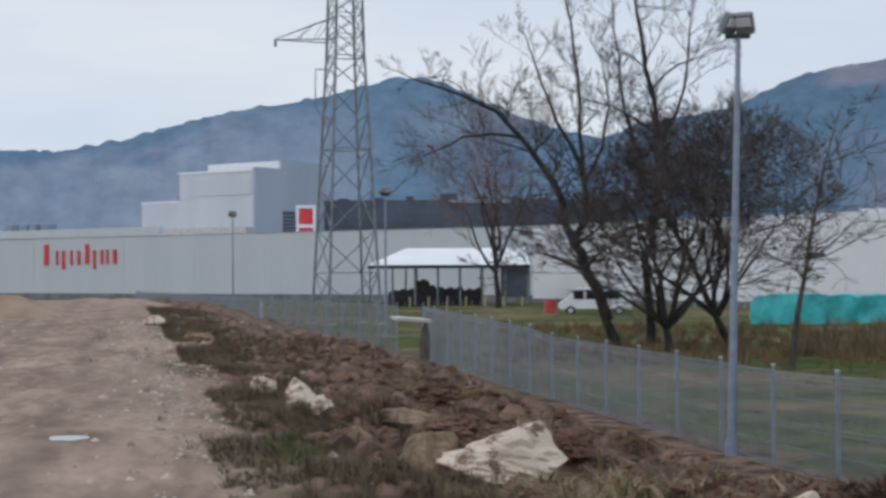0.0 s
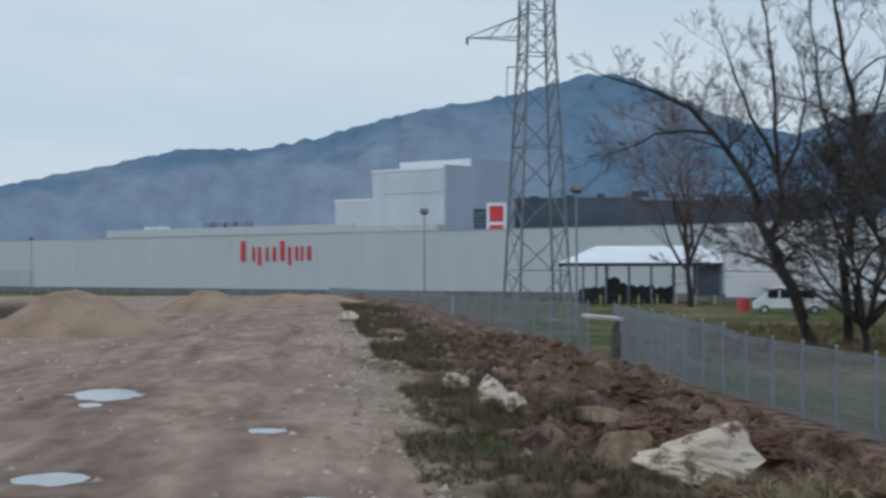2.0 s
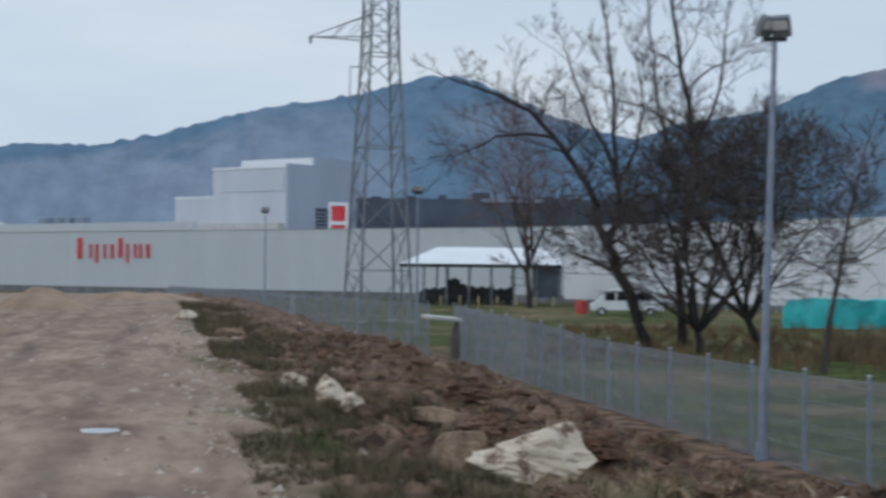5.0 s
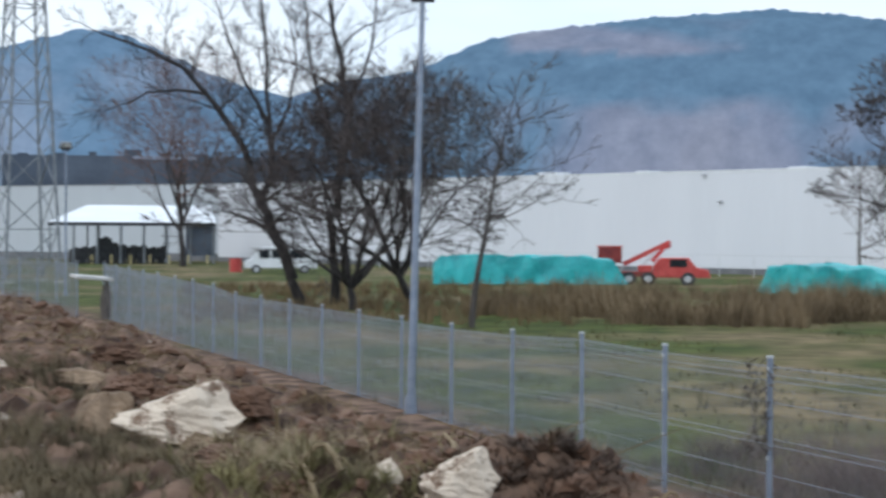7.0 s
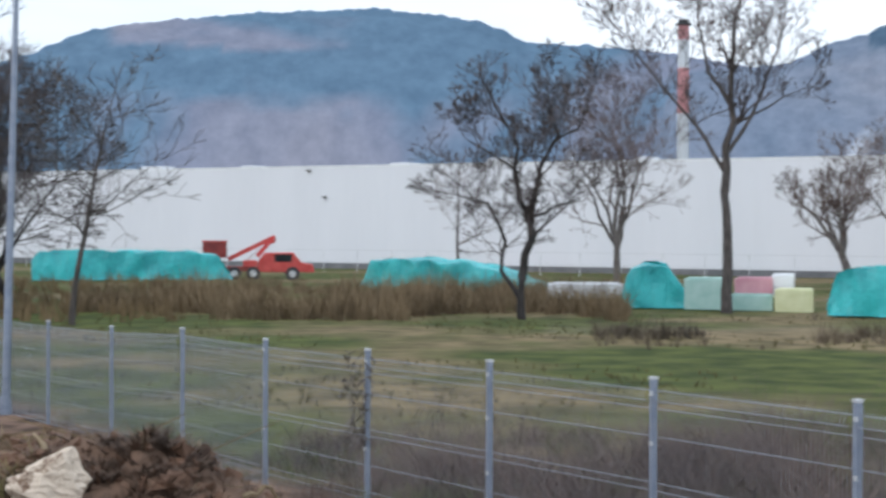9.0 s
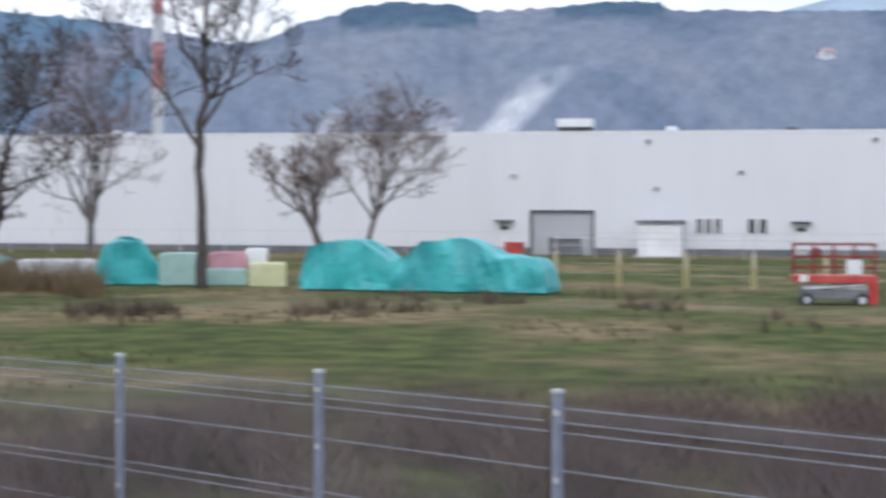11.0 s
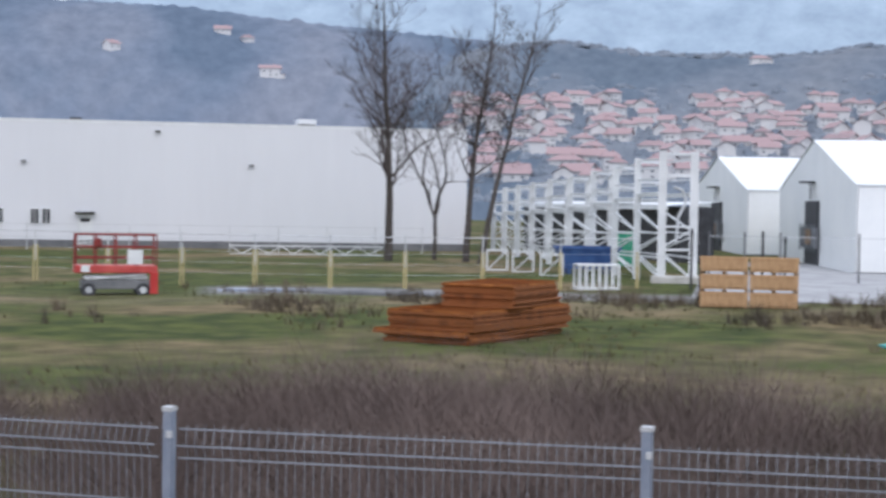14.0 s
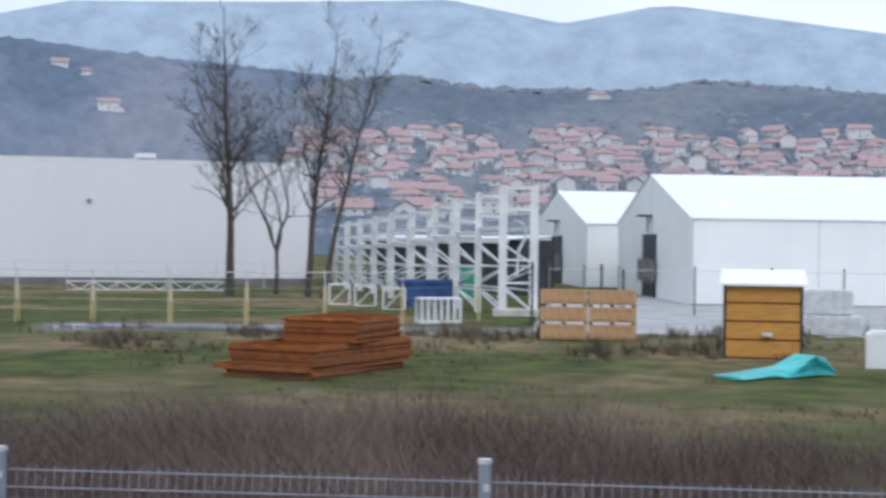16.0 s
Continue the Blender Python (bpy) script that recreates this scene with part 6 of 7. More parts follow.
def amber_cabin():
    d = 48.3
    x, y = polar(83.9, d)
    t = thing("amber_cabin", "small amber panelled cabin with pale lean-to roof", "cabin", (x, y, 0), -83.9)
    w, h = 2.22, 2.14
    part("body", Geo().span((-w / 2, 0, 0.02), (w / 2, 1.9, h)), RUST_DARK, t)
    for i in range(4):
        part("panel", Geo().span((-w / 2 + 0.06, -0.04, 0.06 + i * 0.53), (w / 2 - 0.06, 0.0, 0.06 + i * 0.53 + 0.47)), AMBER, t, bevel=0.01)
    for sx in (-1, 1):
        part("corner_post", Geo().box((sx * (w / 2 - 0.02), -0.02, h / 2), (0.07, 0.1, h)), DARK, t)
    part("roof", Geo().sheet([[(-w / 2 - 0.12, -0.25, h + 0.05), (w / 2 + 0.12, -0.25, h + 0.05)], [(-w / 2 - 0.12, 2.1, h + 0.42), (w / 2 + 0.12, 2.1, h + 0.42)]]).span((-w / 2 - 0.12, -0.25, h - 0.02), (w / 2 + 0.12, -0.2, h + 0.05)), PVC, t, "pale sheet roof")
    part("side_panel", Geo().span((-w / 2 - 0.03, 0.1, 0.05), (-w / 2, 1.8, h - 0.1)), RENDER_WALL, t)
    part("wall_lamp", Geo().box((0.12, -0.16, 0.72), (0.3, 0.2, 0.12)), WRAP, t, bevel=0.03)


amber_cabin()


def blue_container():
    x, y = polar(72.4, 79)
    t = thing("blue_container", "blue tipping container between steel columns", "container", (x, y, 0), -66)
    part("body", Geo().sheet([[(-1.2, -0.8, 0.35), (1.2, -0.8, 0.35), (1.2, 0.8, 0.35), (-1.2, 0.8, 0.35), (-1.2, -0.8, 0.35)], [(-1.5, -0.95, 1.35), (1.5, -0.95, 1.35), (1.5, 0.95, 1.35), (-1.5, 0.95, 1.35), (-1.5, -0.95, 1.35)]]), BLUE, t)
    part("load", Geo().box((0, 0, 1.2), (2.7, 1.7, 0.1)), DARK, t)
    part("rim", Geo().box((0, -0.97, 1.35), (3.1, 0.1, 0.12)).box((0, 0.97, 1.35), (3.1, 0.1, 0.12)).box((-1.52, 0, 1.35), (0.1, 1.85, 0.12)).box((1.52, 0, 1.35), (0.1, 1.85, 0.12)), BLUE, t)
    for sx in (-0.9, 0.9):
        part("skid", Geo().box((sx, 0, 0.17), (0.2, 1.5, 0.34)), BLUE, t)
    x, y = polar(72.75, 65.5)
    r = thing("steel_rack", "white painted steel rack frame on the ground", "rack", (x, y, 0), -60)
    part("base", Geo().box((0, 0, 0.06), (1.7, 1.0, 0.1)), STEEL_WHITE, r)
    part("top", Geo().box((0, 0, 1.0), (1.7, 1.0, 0.07)), STEEL_WHITE, r)
    for i in range(7):
        for sy in (-0.46, 0.46):
            part("bar", Geo().box((-0.8 + i * 0.266, sy, 0.53), (0.09, 0.05, 0.88)), STEEL_WHITE, r)
    for az, d in ((69.3, 82), (70.2, 80), (71.2, 76)):
        x, y = polar(az, d)
        r2 = thing("steel_rack", "small white steel frame standing in the yard", "rack", (x, y, 0), -az, "small steel frames")
        for sx in (-0.5, 0.5):
            part("upright", Geo().box((sx, 0, 0.55), (0.09, 0.5, 1.1)), STEEL_WHITE, r2)
        for z in (0.06, 1.06):
            part("cross_bar", Geo().box((0, 0, z), (0.9, 0.45, 0.09)), STEEL_WHITE, r2)
        part("brace", Geo().tube((-0.45, -0.2, 0.1), (0.45, -0.2, 1.0), 0.035, 0.035, 5), STEEL_WHITE, r2)


blue_container()


def steel_frame():
    """Unfinished white portal frame: two rows of columns running away to the hall."""
    t = thing("hall_skeleton", "unfinished hall frame of white lattice columns", "steel frame")
    front = [(74.97, 71.5), (74.12, 74.5), (73.36, 78), (72.6, 82), (71.8, 87), (71.1, 92), (70.5, 98), (70.0, 104), (69.55, 111), (69.15, 119)]
    pts = [Vector((*polar(a, d), 0)) for a, d in front]
    back = [Vector((*polar(a, d), 0)) for a, d in [(76.05, 72.0), (74.95, 77.5), (74.1, 82), (73.2, 86), (72.4, 92), (71.7, 97), (71.0, 104), (70.45, 110), (69.95, 117), (69.5, 125)]]
    heights = [5.75, 5.5, 5.3, 5.1, 4.9, 4.8, 4.7, 4.6, 4.5, 4.4]
    for i, (p, q, h) in enumerate(zip(pts, back, heights)):
        for b in (p, q):
            wid = 0.36 if i == 0 else 0.30
            part("column", Geo().box((b.x, b.y, h / 2), (wid, wid * 0.9, h), -75), STEEL_WHITE, t)
            part("base_plate", Geo().box((b.x, b.y, 0.03), (0.55, 0.55, 0.06), -75), GALV, t)
        for z in (h - 0.12, h - 1.05):
            part("tie", Geo().box(((p.x + q.x) / 2, (p.y + q.y) / 2, z), ((q - p).length, 0.12, 0.14), math.degrees(math.atan2(q.y - p.y, q.x - p.x))), STEEL_WHITE, t)
        if i:
            for row in (pts, back):
                a, b = row[i - 1], row[i]
                k = h / 5.75
                za, zb = heights[i - 1] - 1.85, h - 1.65
                part("beam", Geo().tube((a.x, a.y, za), (b.x, b.y, zb), 0.13, 0.13, 4), STEEL_WHITE, t)
                part("purlin", Geo().tube((a.x, a.y, h - 0.1), (b.x, b.y, h - 0.1), 0.06, 0.06, 4), STEEL_WHITE, t)
                part("purlin", Geo().tube((a.x, a.y, h - 0.95), (b.x, b.y, h - 0.95), 0.05, 0.05, 4), STEEL_WHITE, t)
                for z in (2.3, 1.2):
                    part("girt", Geo().tube((a.x, a.y, z * k), (b.x, b.y, z * k), 0.05, 0.05, 4), STEEL_WHITE, t)
                for z0, z1 in ((2.38, 3.35), (2.2, 1.4), (0.25, 1.15)):
                    part("brace", Geo().tube((a.x, a.y, z0 * k), (b.x, b.y, z1 * k), 0.045, 0.045, 4), STEEL_WHITE, t)
        else:
            for z in (1.5, 2.5):
                part("tie", Geo().tube((p.x, p.y, z), (q.x, q.y, z), 0.06, 0.06, 4), STEEL_WHITE, t)
            for z0, z1 in ((1.4, 0.2), (1.6, 2.4)):
                part("brace", Geo().tube((p.x, p.y, z0), (q.x, q.y, z1), 0.05, 0.05, 4), STEEL_WHITE, t)
            part("footing", Geo().box(((p.x + q.x) / 2, (p.y + q.y) / 2, 0.12), (2.2, 1.0, 0.5), -75), CONCRETE, t, "rough concrete footing", bevel=0.04)
            part("drain_pipe", Geo().pipe([(p + (q - p) * u).to_3d() + Vector((0, 0, z)) for u, z in ((0.45, 1.8), (0.5, 2.9), (0.75, 3.6), (0.62, 4.1), (0.35, 4.2))], [0.07] * 5, 8), WRAP, t, smooth=True)
    # dark shed seen between the columns
    x0, y0 = polar(70.2, 128)
    x1, y1 = polar(75.6, 99)
    L = math.hypot(x1 - x0, y1 - y0)
    s = thing("dark_shed", "dark open shed behind the white steel frame", "shed", (x0, y0, 0), math.degrees(math.atan2(y1 - y0, x1 - x0)))
    part("body", Geo().span((0, 0, 0), (L, 2.2, 3.4)), DARK, s)
    part("roof", Geo().sheet([[(-0.3, -0.8, 3.45), (L, -0.8, 3.45)], [(-0.3, 2.6, 3.7), (L, 2.6, 3.7)]]).span((-0.3, -0.85, 3.2), (L, -0.8, 3.5)), WHITE, s, "white sheet roof")
    x, y = polar(73.8, 90)
    single("green_sheet", Geo().box((0, 0, 1.5), (1.2, 0.15, 1.0)).box((0, 0.1, 0.5), (0.9, 0.3, 1.0)), GREEN_NET, "green sheet hung between the columns", "sheet", (x, y, 0), -73)


steel_frame()


def storage_tent(corner_az, corner_d, peak_az, span, eave, peak, length, turn, label, door=True):
    """Fabric hall: gable towards the yard, long wall running to the right."""
    x, y = polar(corner_az, corner_d)
    # local x along the long wall, local y along the gable, away from the corner
    t = thing("storage_tent", label, "tent", (x, y, 0), turn, "white storage tents")
    n = 9
    for i in range(n):
        part("wall_panel", Geo().span((length * i / n + 0.03, 0, 0.0), (length * (i + 1) / n - 0.03, 0.08, eave)), PVC, t)
    part("frame_rib", Geo().span((0.0, 0.02, 0), (length, 0.06, eave - 0.02)), WRAP, t)
    part("far_wall", Geo().span((0, span - 0.08, 0), (length, span, eave)), PVC, t)
    g = Geo()
    k = len(g.v)
    g.v += [(0, 0, 0), (0, span, 0), (0, span, eave), (0, span / 2, peak), (0, 0, eave)]
    g.v += [(0.08, 0, 0), (0.08, span, 0), (0.08, span, eave), (0.08, span / 2, peak), (0.08, 0, eave)]
    g.f += [(0, 4, 3, 2, 1), (5, 6, 7, 8, 9)] + [(i, (i + 1) % 5, 5 + (i + 1) % 5, 5 + i) for i in range(5)]
    part("gable", g, PVC, t)
    part("roof", Geo().sheet([[(-0.08, -0.12, eave - 0.05), (length, -0.12, eave - 0.05)], [(-0.08, span / 2, peak + 0.06), (length, span / 2, peak + 0.06)], [(-0.08, span + 0.12, eave - 0.05), (length, span + 0.12, eave - 0.05)]]), PVC_ROOF, t, "bright white roof fabric")
    part("foot_board", Geo().span((-0.06, -0.06, 0), (length, -0.003, 0.18)), PLINTH, t)
    if door:
        c = span * 0.5
        dr = part("door", Geo().span((-0.12, c - 2.2, 0), (-0.02, c + 2.2, 3.85)), DARK, t, "dark open doorway")
        part("door_grille", Geo().span((-0.3, c - 2.6, 1.1), (-0.13, c + 2.6, 2.3)), PLINTH, dr)
        part("notice", Geo().span((-0.36, c - 1.2, 1.3), (-0.31, c + 0.6, 2.2)), BROWN_ROCK, dr, "dull reddish board")
        for k in range(6):
            part("grille_bar", Geo().span((-0.35, c - 2.55 + k * 1.0, 0.9), (-0.305, c - 2.4 + k * 1.0, 2.5)), LATTICE, dr)
        part("door_lamp", Geo().tube((-0.2, c, 3.95), (-0.2, c, 4.9), 0.04, 0.04, 5).box((-0.4, c, 4.95), (0.7, 1.4, 0.12)), DARK, t)


storage_tent(81.5, 86.5, 80.05, 26.0, 4.68, 7.4, 60, -70.5, "large white fabric storage tent with dark doorway")
storage_tent(77.88, 116, 76.95, 24.0, 4.68, 7.25, 40, -67.0, "white fabric storage tent beside the larger one")


def yard_posts():
    w = thing("yard_railing", "thin wire fence before the storage tents", "fence")
    pts = [polar(a, 74) for a in (76.6, 77.8, 79.0, 81.6, 84.2, 86.6, 89.0)]
    for i, (x, y) in enumerate(pts):
        part("post", Geo().tube((x, y, 0), (x, y, 2.3), 0.045, 0.045, 6), PLINTH, w)
        if i:
            part("wire", Geo().tube((*pts[i - 1], 2.1), (x, y, 2.1), 0.02, 0.02, 4), WRAP, w)
    for a, d, h in ((76.0, 66, 2.5), (76.3, 66, 2.4), (79.15, 70, 2.2), (78.4, 70, 2.4)):
        x, y = polar(a, d)
        single("marker_post", Geo().box((0, 0, h / 2), (0.1, 0.1, h)).box((0, 0, h - 0.2), (0.14, 0.14, 0.1)), DARK, "dark upright post in the yard", "post", (x, y, 0), -a, "yard posts")
    # pale paved yard
    g = Geo()
    rows = []
    for d in (58, 62, 66, 74, 86, 100):
        rows.append([(*polar(a, d), ground_z(*polar(a, d)) * 0 + 0.13 + 0.0 * a) for a in np.arange(76.0 + (d - 58) * 0.02, 100, 1.2)][:20])
    g.sheet(rows)
    single("yard_paving", g, ASPHALT, "pale concrete yard before the tents", "pavement", kind="structure")


yard_posts()


def white_van():
    d = 131.0
    x, y = polar(5.3, d)
    t = thing("white_van", "white panel van parked beyond the trees", "van", (x, y, 0), -3)
    prof = [(-2.85, 0.45), (-2.9, 0.95), (-2.3, 1.25), (-1.75, 1.98), (-1.3, 2.12), (2.8, 2.15), (2.85, 0.45)]
    g = Geo()
    for yy in (-0.95, 0.95):
        g.v += [(px, yy, pz) for px, pz in prof]
    n = len(prof)
    g.f += [tuple(range(n)), tuple(range(2 * n - 1, n - 1, -1))] + [(i, n + i, n + (i + 1) % n, (i + 1) % n) for i in range(n)]
    part("body", g, WHITE, t, bevel=0.06)
    part("windscreen", Geo().sheet([[(-2.32, -0.8, 1.27), (-2.32, 0.8, 1.27)], [(-1.8, -0.75, 1.96), (-1.8, 0.75, 1.96)]]), GLASS, t)
    for a, b in ((-1.7, -0.9), (-0.75, 0.5), (0.7, 1.9)):
        part("side_window", Geo().span((a, -0.975, 1.25), (b, -0.955, 1.9)), GLASS, t)
    for px in (-1.95, 1.85):
        for yy in (-0.9, 0.9):
            w = part("wheel", Geo().tube((px, yy - 0.12, 0.36), (px, yy + 0.12, 0.36), 0.36, 0.36, 16), DARK, t)
            part("rim", Geo().tube((px, yy - 0.13, 0.36), (px, yy + 0.13, 0.36), 0.2, 0.2, 12), WRAP, w)
    part("bumper", Geo().box((-2.9, 0, 0.5), (0.14, 1.8, 0.25)), PLINTH, t)
    part("headlight", Geo().box((-2.8, -0.7, 0.95), (0.15, 0.3, 0.2)), GLASS, t)
    x, y = polar(3.75, 134)
    single("orange_drum", Geo().tube((0, 0, 0), (0, 0, 1.1), 0.5, 0.5, 14).tube((0, 0, 1.1), (0, 0, 1.16), 0.53, 0.53, 14), ORANGE_RED, "orange-red drum standing near the van", "drum", (x, y, 0))


white_van()


def crane_truck():
    d = 106.0
    x, y = polar(18.5, d)
    t = thing("crane_lorry", "red crane lorry with folded boom and basket", "lorry", (x, y, 0), -18.5)
    part("chassis", Geo().box((-0.3, 0, 0.75), (5.6, 2.0, 0.3)), RED_DARK, t)
    prof = [(-0.5, 0.55), (-0.5, 1.25), (-0.1, 1.78), (1.75, 1.80), (2.25, 1.18), (3.0, 1.02), (3.1, 0.55)]
    g = Geo()
    for yy in (-1.05, 1.05):
        g.v += [(px, yy, pz) for px, pz in prof]
    n = len(prof)
    g.f += [tuple(range(n)), tuple(range(2 * n - 1, n - 1, -1))] + [(i, n + i, n + (i + 1) % n, (i + 1) % n) for i in range(n)]
    part("cab", g, ORANGE_RED, t, bevel=0.05)
    part("cab_window", Geo().span((0.55, -1.08, 1.22), (1.65, -1.055, 1.70)), GLASS, t)
    part("windscreen", Geo().sheet([[(2.27, -0.9, 1.20), (2.27, 0.9, 1.20)], [(1.80, -0.9, 1.79), (1.80, 0.9, 1.79)]]), GLASS, t)
    part("toolbox", Geo().box((-1.0, -0.2, 1.1), (0.9, 1.2, 0.4)), ORANGE_RED, t, bevel=0.03)
    part("lower_boom", Geo().tube((-2.4, 0, 1.35), (0.45, 0, 2.75), 0.2, 0.19, 4), ORANGE_RED, t)
    part("upper_boom", Geo().tube((-0.55, -0.4, 1.55), (0.55, -0.3, 2.85), 0.18, 0.16, 4), RED, t)
    part("knuckle", Geo().tube((0.4, -0.3, 2.6), (0.4, 0.4, 2.6), 0.24, 0.24, 10), RED, t)
    part("boom_ram", Geo().tube((-1.2, -0.2, 1.3), (-0.4, -0.2, 2.1), 0.07, 0.07, 8), WRAP, t)
    bk = part("work_basket", Geo().span((-4.0, -0.6, 1.45), (-2.5, 0.6, 2.45)), RED_DARK, t, "dark red work basket")
    part("basket_rim", Geo().box((-3.25, -0.6, 2.5), (1.6, 0.08, 0.08)).box((-3.25, 0.6, 2.5), (1.6, 0.08, 0.08)), RED, bk)
    for px in (-2.0, -0.8, 1.7):
        for yy in (-0.95, 0.95):
            w = part("wheel", Geo().tube((px, yy - 0.14, 0.45), (px, yy + 0.14, 0.45), 0.45, 0.45, 16), DARK, t)
            part("rim", Geo().tube((px, yy - 0.15, 0.45), (px, yy + 0.15, 0.45), 0.22, 0.22, 12), WRAP, w)


crane_truck()


def corner_rubble():
    """Stump and broken slab where the fence breaks off."""
    x, y = polar(-0.75, 58)
    z = ground_z(x, y)
    t = thing("broken_slab", "broken pale slab propped on a leaning stump", "rubble", (x, y, z - 0.1))
    part("stump", lump(60, (0.32, 0.32, 1.9), 0.3, 10, 10), BARK_PALE, t, at=(0.15, 0, 0.75))
    part("slab", Geo().box((-0.35, 0, 1.72), (1.3, 0.8, 0.10), m=pose(0, 0, 0, 4, 5, 20)), CONCRETE, t, "thin pale concrete slab")
    x, y = polar(-6.3, 92)
    single("white_marker", Geo().box((0, 0, 0.7), (0.14, 0.14, 1.4)).box((0, 0, 1.42), (0.18, 0.18, 0.06)), WHITE, "white marker post beyond the bank", "post", (x, y, ground_z(x, y)))
    for az, d, h, lean in ((5.2, 12.9, 0.42, 3), (12.0, 10.2, 0.25, -30)):
        x, y = polar(az, d)
        g = Geo().tube((0, 0, -0.05), (0.02, 0.01, h * 0.5), 0.022, 0.02, 6).tube((0.02, 0.01, h * 0.5), (0.0, 0.0, h), 0.02, 0.014, 6)
        o = single("stake", g, STRAW, "short weathered stick stuck in the bank", "stick", (x, y, ground_z(x, y)))
        o.matrix_world = pose(x, y, ground_z(x, y), lean, lean, 0)


corner_rubble()


def sticks():
    rnd = random.Random(15)
    g = Geo()
    for _ in range(420):
        s, q = rnd.uniform(7, 32), rnd.gauss(4.0, 1.1)
        if q < 2 or q > 6.5:
            continue
        x, y = -0.191 * s + 0.982 * q, 0.982 * s + 0.191 * q
        z = ground_z(x, y) + 0.03
        a, L = rnd.uniform(0, 6.28), rnd.uniform(0.15, 0.7)
        g.tube((x, y, z), (x + L * math.cos(a), y + L * math.sin(a), z + rnd.uniform(-0.02, 0.25) * L), rnd.uniform(0.004, 0.011), 0.003, 4, caps=False)
    single("twig_litter", g, STRAW, "broken roots and twigs strewn over clay", "twigs", kind="stuff")


sticks()


def fence_creeper():
    x, y = RUN[8]
    rnd = random.Random(9)
    g = Geo()
    for _ in range(260):
        a = rnd.uniform(0, 6.28)
        z = rnd.uniform(0.9, 1.95)
        r = 0.05 + 0.12 * rnd.random() * (1 if z > 1.4 else 0.5)
        p = Vector((x - 0.12 + r * math.cos(a), y + r * math.sin(a), z))
        g.blade(p, p + Vector((rnd.uniform(-0.1, 0.1), rnd.uniform(-0.1, 0.1), rnd.uniform(-0.12, 0.06))), 0.014, (math.cos(a), math.sin(a), 0))
    single("dead_creeper", g, BARK_PALE, "withered creeper hanging on a fence post", "creeper")


fence_creeper()


# ---- village on the hillside ----
HOMES = []


def village_spot(az, slope, height):
    """Distance at which the hillside meets a sight line of this slope."""
    for k in range(160):
        d = 335 + 5.5 * k
        if (height(az, d) - EYE) / d > slope:
            return d
    return 1150.0


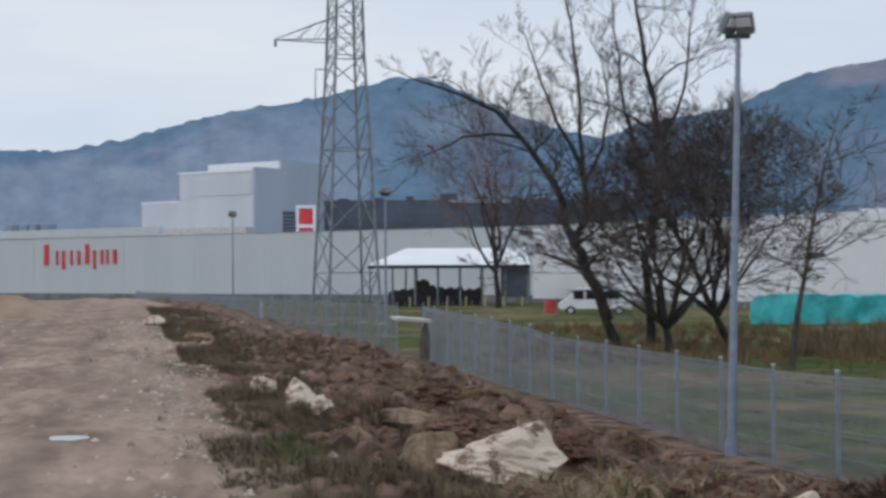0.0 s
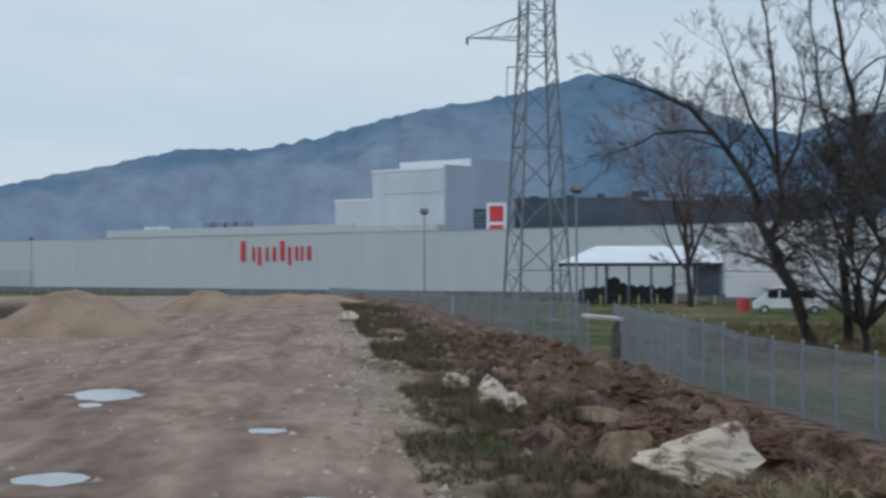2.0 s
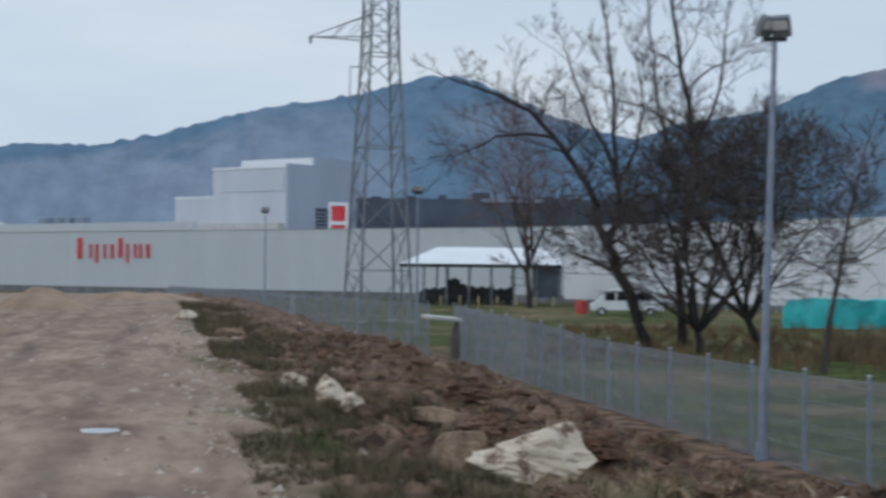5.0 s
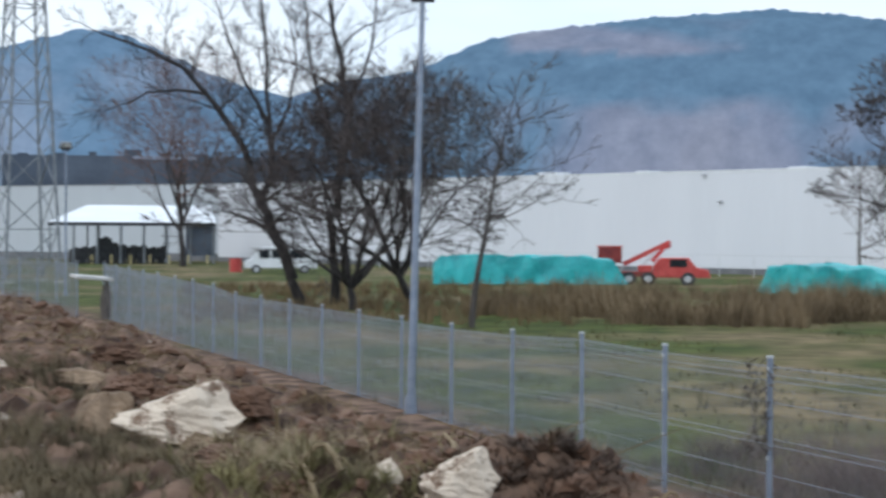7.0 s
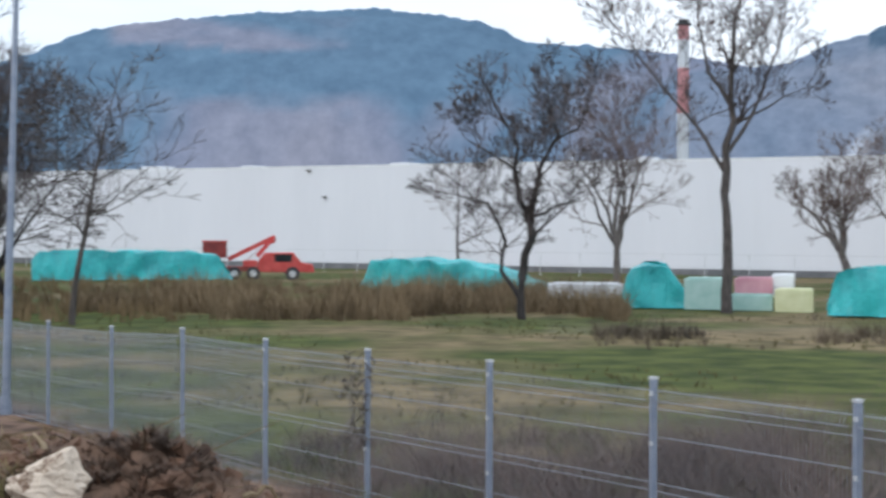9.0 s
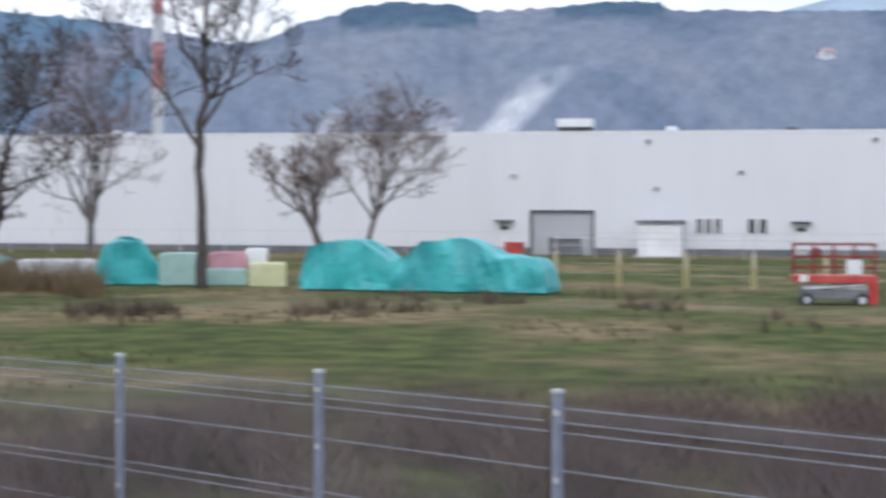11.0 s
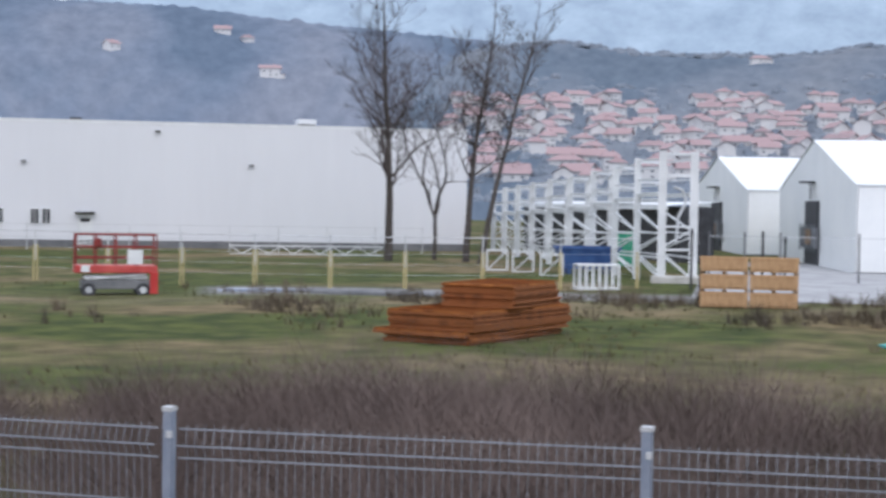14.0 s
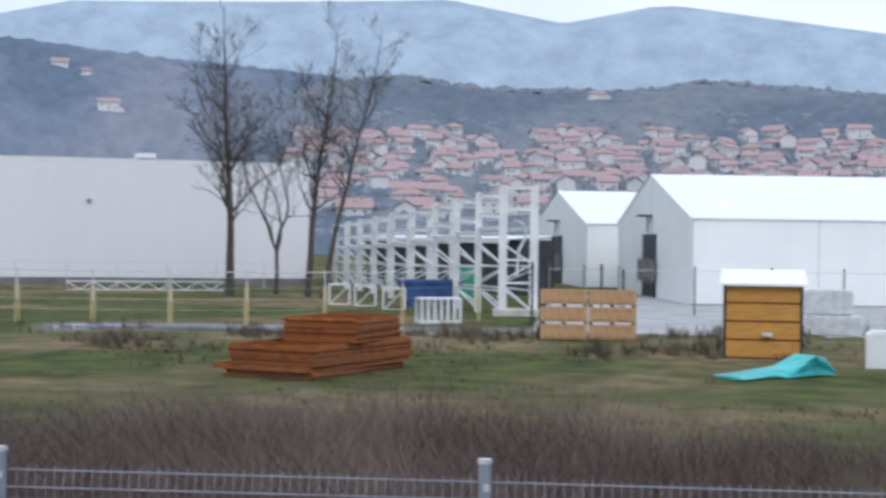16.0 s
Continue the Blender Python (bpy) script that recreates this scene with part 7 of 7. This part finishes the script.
def village():
    rnd = random.Random(21)
    masters = []
    for i in range(8):
        w, l, h, r = rnd.uniform(5.5, 11), rnd.uniform(5, 7.2), rnd.choice((2.6, 3.2, 4.4, 5.0)), rnd.uniform(1.4, 2.2)
        t = thing("house", "rendered village house with red tiled roof", "house", (0, 0, 0), 0, "village houses")
        hip = w * 0.28 if i % 2 else 0.0
        g = Geo().span((-w / 2, -l / 2, -4), (w / 2, l / 2, h))
        if not hip:
            k = len(g.v)
            g.v += [(-w / 2, -l / 2, h), (-w / 2, l / 2, h), (-w / 2, 0, h + r), (w / 2, -l / 2, h), (w / 2, l / 2, h), (w / 2, 0, h + r)]
            g.f += [(k, k + 2, k + 1), (k + 3, k + 4, k + 5)]
        part("wall", g, RENDER_WALL, t)
        e = 0.7
        roof = Geo()
        roof.v = [(-w / 2 - e, -l / 2 - e, h - 0.3), (w / 2 + e, -l / 2 - e, h - 0.3), (w / 2 + e, l / 2 + e, h - 0.3), (-w / 2 - e, l / 2 + e, h - 0.3), (-w / 2 - e + hip, 0, h + r + 0.15), (w / 2 + e - hip, 0, h + r + 0.15)]
        roof.f = [(0, 1, 5, 4), (2, 3, 4, 5)] + ([(1, 2, 5), (3, 0, 4)] if hip else [])
        part("roof", roof, TILE_RED, t)
        part("chimney", Geo().box((w * 0.2, 0.8, h + r), (0.7, 0.7, 1.4)), TILE_RED, t)
        for fl in range(2 if h > 3.5 else 1):
            for u in (-0.30, 0.02, 0.31):
                if rnd.random() < 0.8:
                    part("window", Geo().span((u * w - 0.45, -l / 2 - 0.06, 0.8 + fl * 1.9), (u * w + 0.45, -l / 2 - 0.004, 1.7 + fl * 1.9)), FAR_WINDOW, t)
        if i % 3 == 0:
            part("annexe", Geo().span((w / 2, -l / 2 + 1, -4), (w / 2 + 2.5, l / 2 - 1, 1.9)), RENDER_WALL, t)
            part("annexe_roof", Geo().span((w / 2 - 0.2, -l / 2 + 0.6, 1.9), (w / 2 + 2.8, l / 2 - 0.6, 2.1)), TILE_RED, t)
        masters.append(t)
    n = tries = 0
    while n < 200 and tries < 9000:
        tries += 1
        az = 67.0 + 23 * rnd.random()
        low = 0.012 if az < 76 else 0.030
        slope = rnd.uniform(low, 0.064 + 0.006 * noise.noise((az * 0.6, 0, 4)))
        if rnd.random() > 0.35 + 1.2 * smooth01((slope - 0.015) / 0.04) or noise.noise((az * 0.9, slope * 55, 2)) < -0.16:
            continue
        d = village_spot(az, slope, village_height)
        if any(abs(az - a) * d / 57.3 < 8.5 and abs(d - dd) < 13 for a, dd in HOMES):
            continue
        HOMES.append((az, d))
        x, y = polar(az, d)
        m = pose(x, y, village_height(az, d) - 0.5, 0, 0, -az + rnd.choice((0, 12, -14, 28, -32, 90, 60, -65)))
        if n < 8:
            masters[n].matrix_world = m
        else:
            copy_thing(masters[rnd.randrange(8)], m)
        n += 1
    # single houses higher up the slopes
    for i, (az, slope) in enumerate(((59.65, 0.1000), (60.5, 0.096), (55.9, 0.0885), (61.3, 0.074))):
        d = village_spot(az, slope, slope_height)
        x, y = polar(az, d)
        copy_thing(masters[(2, 5, 4, 6)[i]], pose(x, y, slope_height(az, d), 0, 0, -az + 20 * (i % 3)))
    d = village_spot(78.2, 0.087, village_height)
    copy_thing(masters[3], pose(*polar(78.2, d), village_height(78.2, d), 0, 0, -60))


village()


def tree_clump(g, rnd, x, y, z, radius, height, lobes):
    """An uneven bushy crown: several overlapping lobes of different size."""
    for _ in range(lobes):
        a, k = rnd.uniform(0, 6.283), rnd.random() ** 0.6
        c = Vector((x + radius * 0.75 * k * math.cos(a), y + radius * 0.75 * k * math.sin(a), z + height * rnd.uniform(-0.45, 0.05)))
        r, up = radius * rnd.uniform(0.35, 0.65), height * rnd.uniform(0.45, 0.75)
        rows = []
        for i in range(5):
            th = 0.12 + 1.75 * i / 4
            rows.append([c + Vector((r * math.sin(th) * math.cos(b), r * math.sin(th) * math.sin(b), up * math.cos(th))) * (1 + 0.35 * noise.noise((c.x + 3 * math.cos(b), c.y + 3 * math.sin(b), th * 2))) for b in (0, 0.9, 1.8, 2.7, 3.6, 4.5, 5.4, 0)])
        g.sheet(rows)


def village_trees():
    """Bare trees and bushes between the houses, and woods up to the crest."""
    rnd = random.Random(31)
    g = Geo()
    for az, d in HOMES:
        for _ in range(3):
            a, dd = az + rnd.uniform(-0.9, 0.9), d - rnd.uniform(6, 15)
            tree_clump(g, rnd, *polar(a, dd), village_height(a, dd) - 0.3, rnd.uniform(1.4, 2.8), rnd.uniform(2.4, 4.4), 5)
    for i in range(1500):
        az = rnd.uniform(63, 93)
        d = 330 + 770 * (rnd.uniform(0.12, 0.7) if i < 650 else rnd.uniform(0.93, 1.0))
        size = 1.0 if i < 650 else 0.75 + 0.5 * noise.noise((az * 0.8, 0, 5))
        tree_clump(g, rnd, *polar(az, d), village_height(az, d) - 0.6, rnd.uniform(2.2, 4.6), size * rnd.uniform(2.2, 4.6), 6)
    # bluish tree tone carries painted haze, like the slope behind
    single("village_trees", g, surface("hazed_far_trees", (0.150, 0.185, 0.230), (0.215, 0.243, 0.285), 0.06, 1.0), "leafless trees and bushes among village houses", "trees", kind="stuff", smooth=True)


village_trees()


# ---- steam over the hall roof ----
def steam():
    m = bpy.data.materials.new("thin_steam")
    m.use_nodes = True
    b = m.node_tree.nodes["Principled BSDF"]
    b.inputs["Base Color"].default_value = (0.85, 0.87, 0.9, 1)
    b.inputs["Roughness"].default_value, b.inputs["Specular IOR Level"].default_value = 1.0, 0.0
    b.inputs["Alpha"].default_value = 0.16
    n, l = m.node_tree.nodes, m.node_tree.links
    at, cloud, ramp = n.new("ShaderNodeTexCoord"), n.new("ShaderNodeTexNoise"), n.new("ShaderNodeValToRGB")
    cloud.inputs["Scale"].default_value, cloud.inputs["Detail"].default_value = 0.8, 5.0
    ramp.color_ramp.elements[0].position, ramp.color_ramp.elements[0].color = 0.33, (0.05, 0.05, 0.05, 1)
    ramp.color_ramp.elements[1].position, ramp.color_ramp.elements[1].color = 0.75, (0.75, 0.75, 0.75, 1)
    l.new(at.outputs["Object"], cloud.inputs["Vector"])
    l.new(cloud.outputs[0], ramp.inputs[0])
    fading, product = n.new("ShaderNodeAttribute"), n.new("ShaderNodeMath")
    fading.attribute_name, product.operation = "thin", "MULTIPLY"
    l.new(ramp.outputs[0], product.inputs[0])
    l.new(fading.outputs["Fac"], product.inputs[1])
    l.new(product.outputs[0], b.inputs["Alpha"])
    for az, d, slope0, dx, dz, w0, w1, seed in ((44.2, 128, 0.046, 6.0, 5.8, 1.2, 3.0, 1), (44.6, 131, 0.046, 3.6, 4.2, 1.4, 2.4, 5), (42.4, 128, 0.046, 1.6, 1.8, 0.8, 1.5, 2), (38.5, 126, 0.045, 1.8, 2.6, 0.9, 1.6, 3), (28.9, 150, 0.0435, 0.8, 1.6, 0.5, 0.8, 4)):
        x, y = polar(az, d)
        g = Geo()
        fade = []
        right = Vector((math.cos(radians(az)), -math.sin(radians(az)), 0))
        back = Vector((math.sin(radians(az)), math.cos(radians(az)), 0))
        for turn in (-0.5, 0.1, 0.7):
            rows = []
            for i in range(19):
                k = i / 18
                mid = right * (dx * k + 0.5 * noise.noise((k * 3, turn, seed))) + Vector((0, 0, dz * k))
                row = []
                for j in range(13):
                    v = j / 6 - 1
                    w = (w0 + (w1 - w0) * k) * (1 + 0.3 * noise.noise((k * 4, v, seed)))
                    side = right * math.cos(turn) + back * math.sin(turn)
                    row.append(mid + side * (v * w) + back * (0.5 * noise.noise((k * 5, v * 2, seed + turn))) + Vector((0, 0, 0.3 * noise.noise((v * 2, k * 4, seed + 7)))))
                    fade.append((1 - v * v) ** 1.5 * min(1, k * 6 + 0.3) * (1 - k) ** 0.7)
                rows.append(row)
            g.sheet(rows)
        ob = single("steam_plume", g, m, "thin white steam drifting above the hall", "steam", (x, y, EYE + slope0 * d - 0.6), 0, kind="stuff", smooth=True)
        thin = ob.data.attributes.new("thin", "FLOAT", "POINT")
        thin.data.foreach_set("value", fade)


steam()
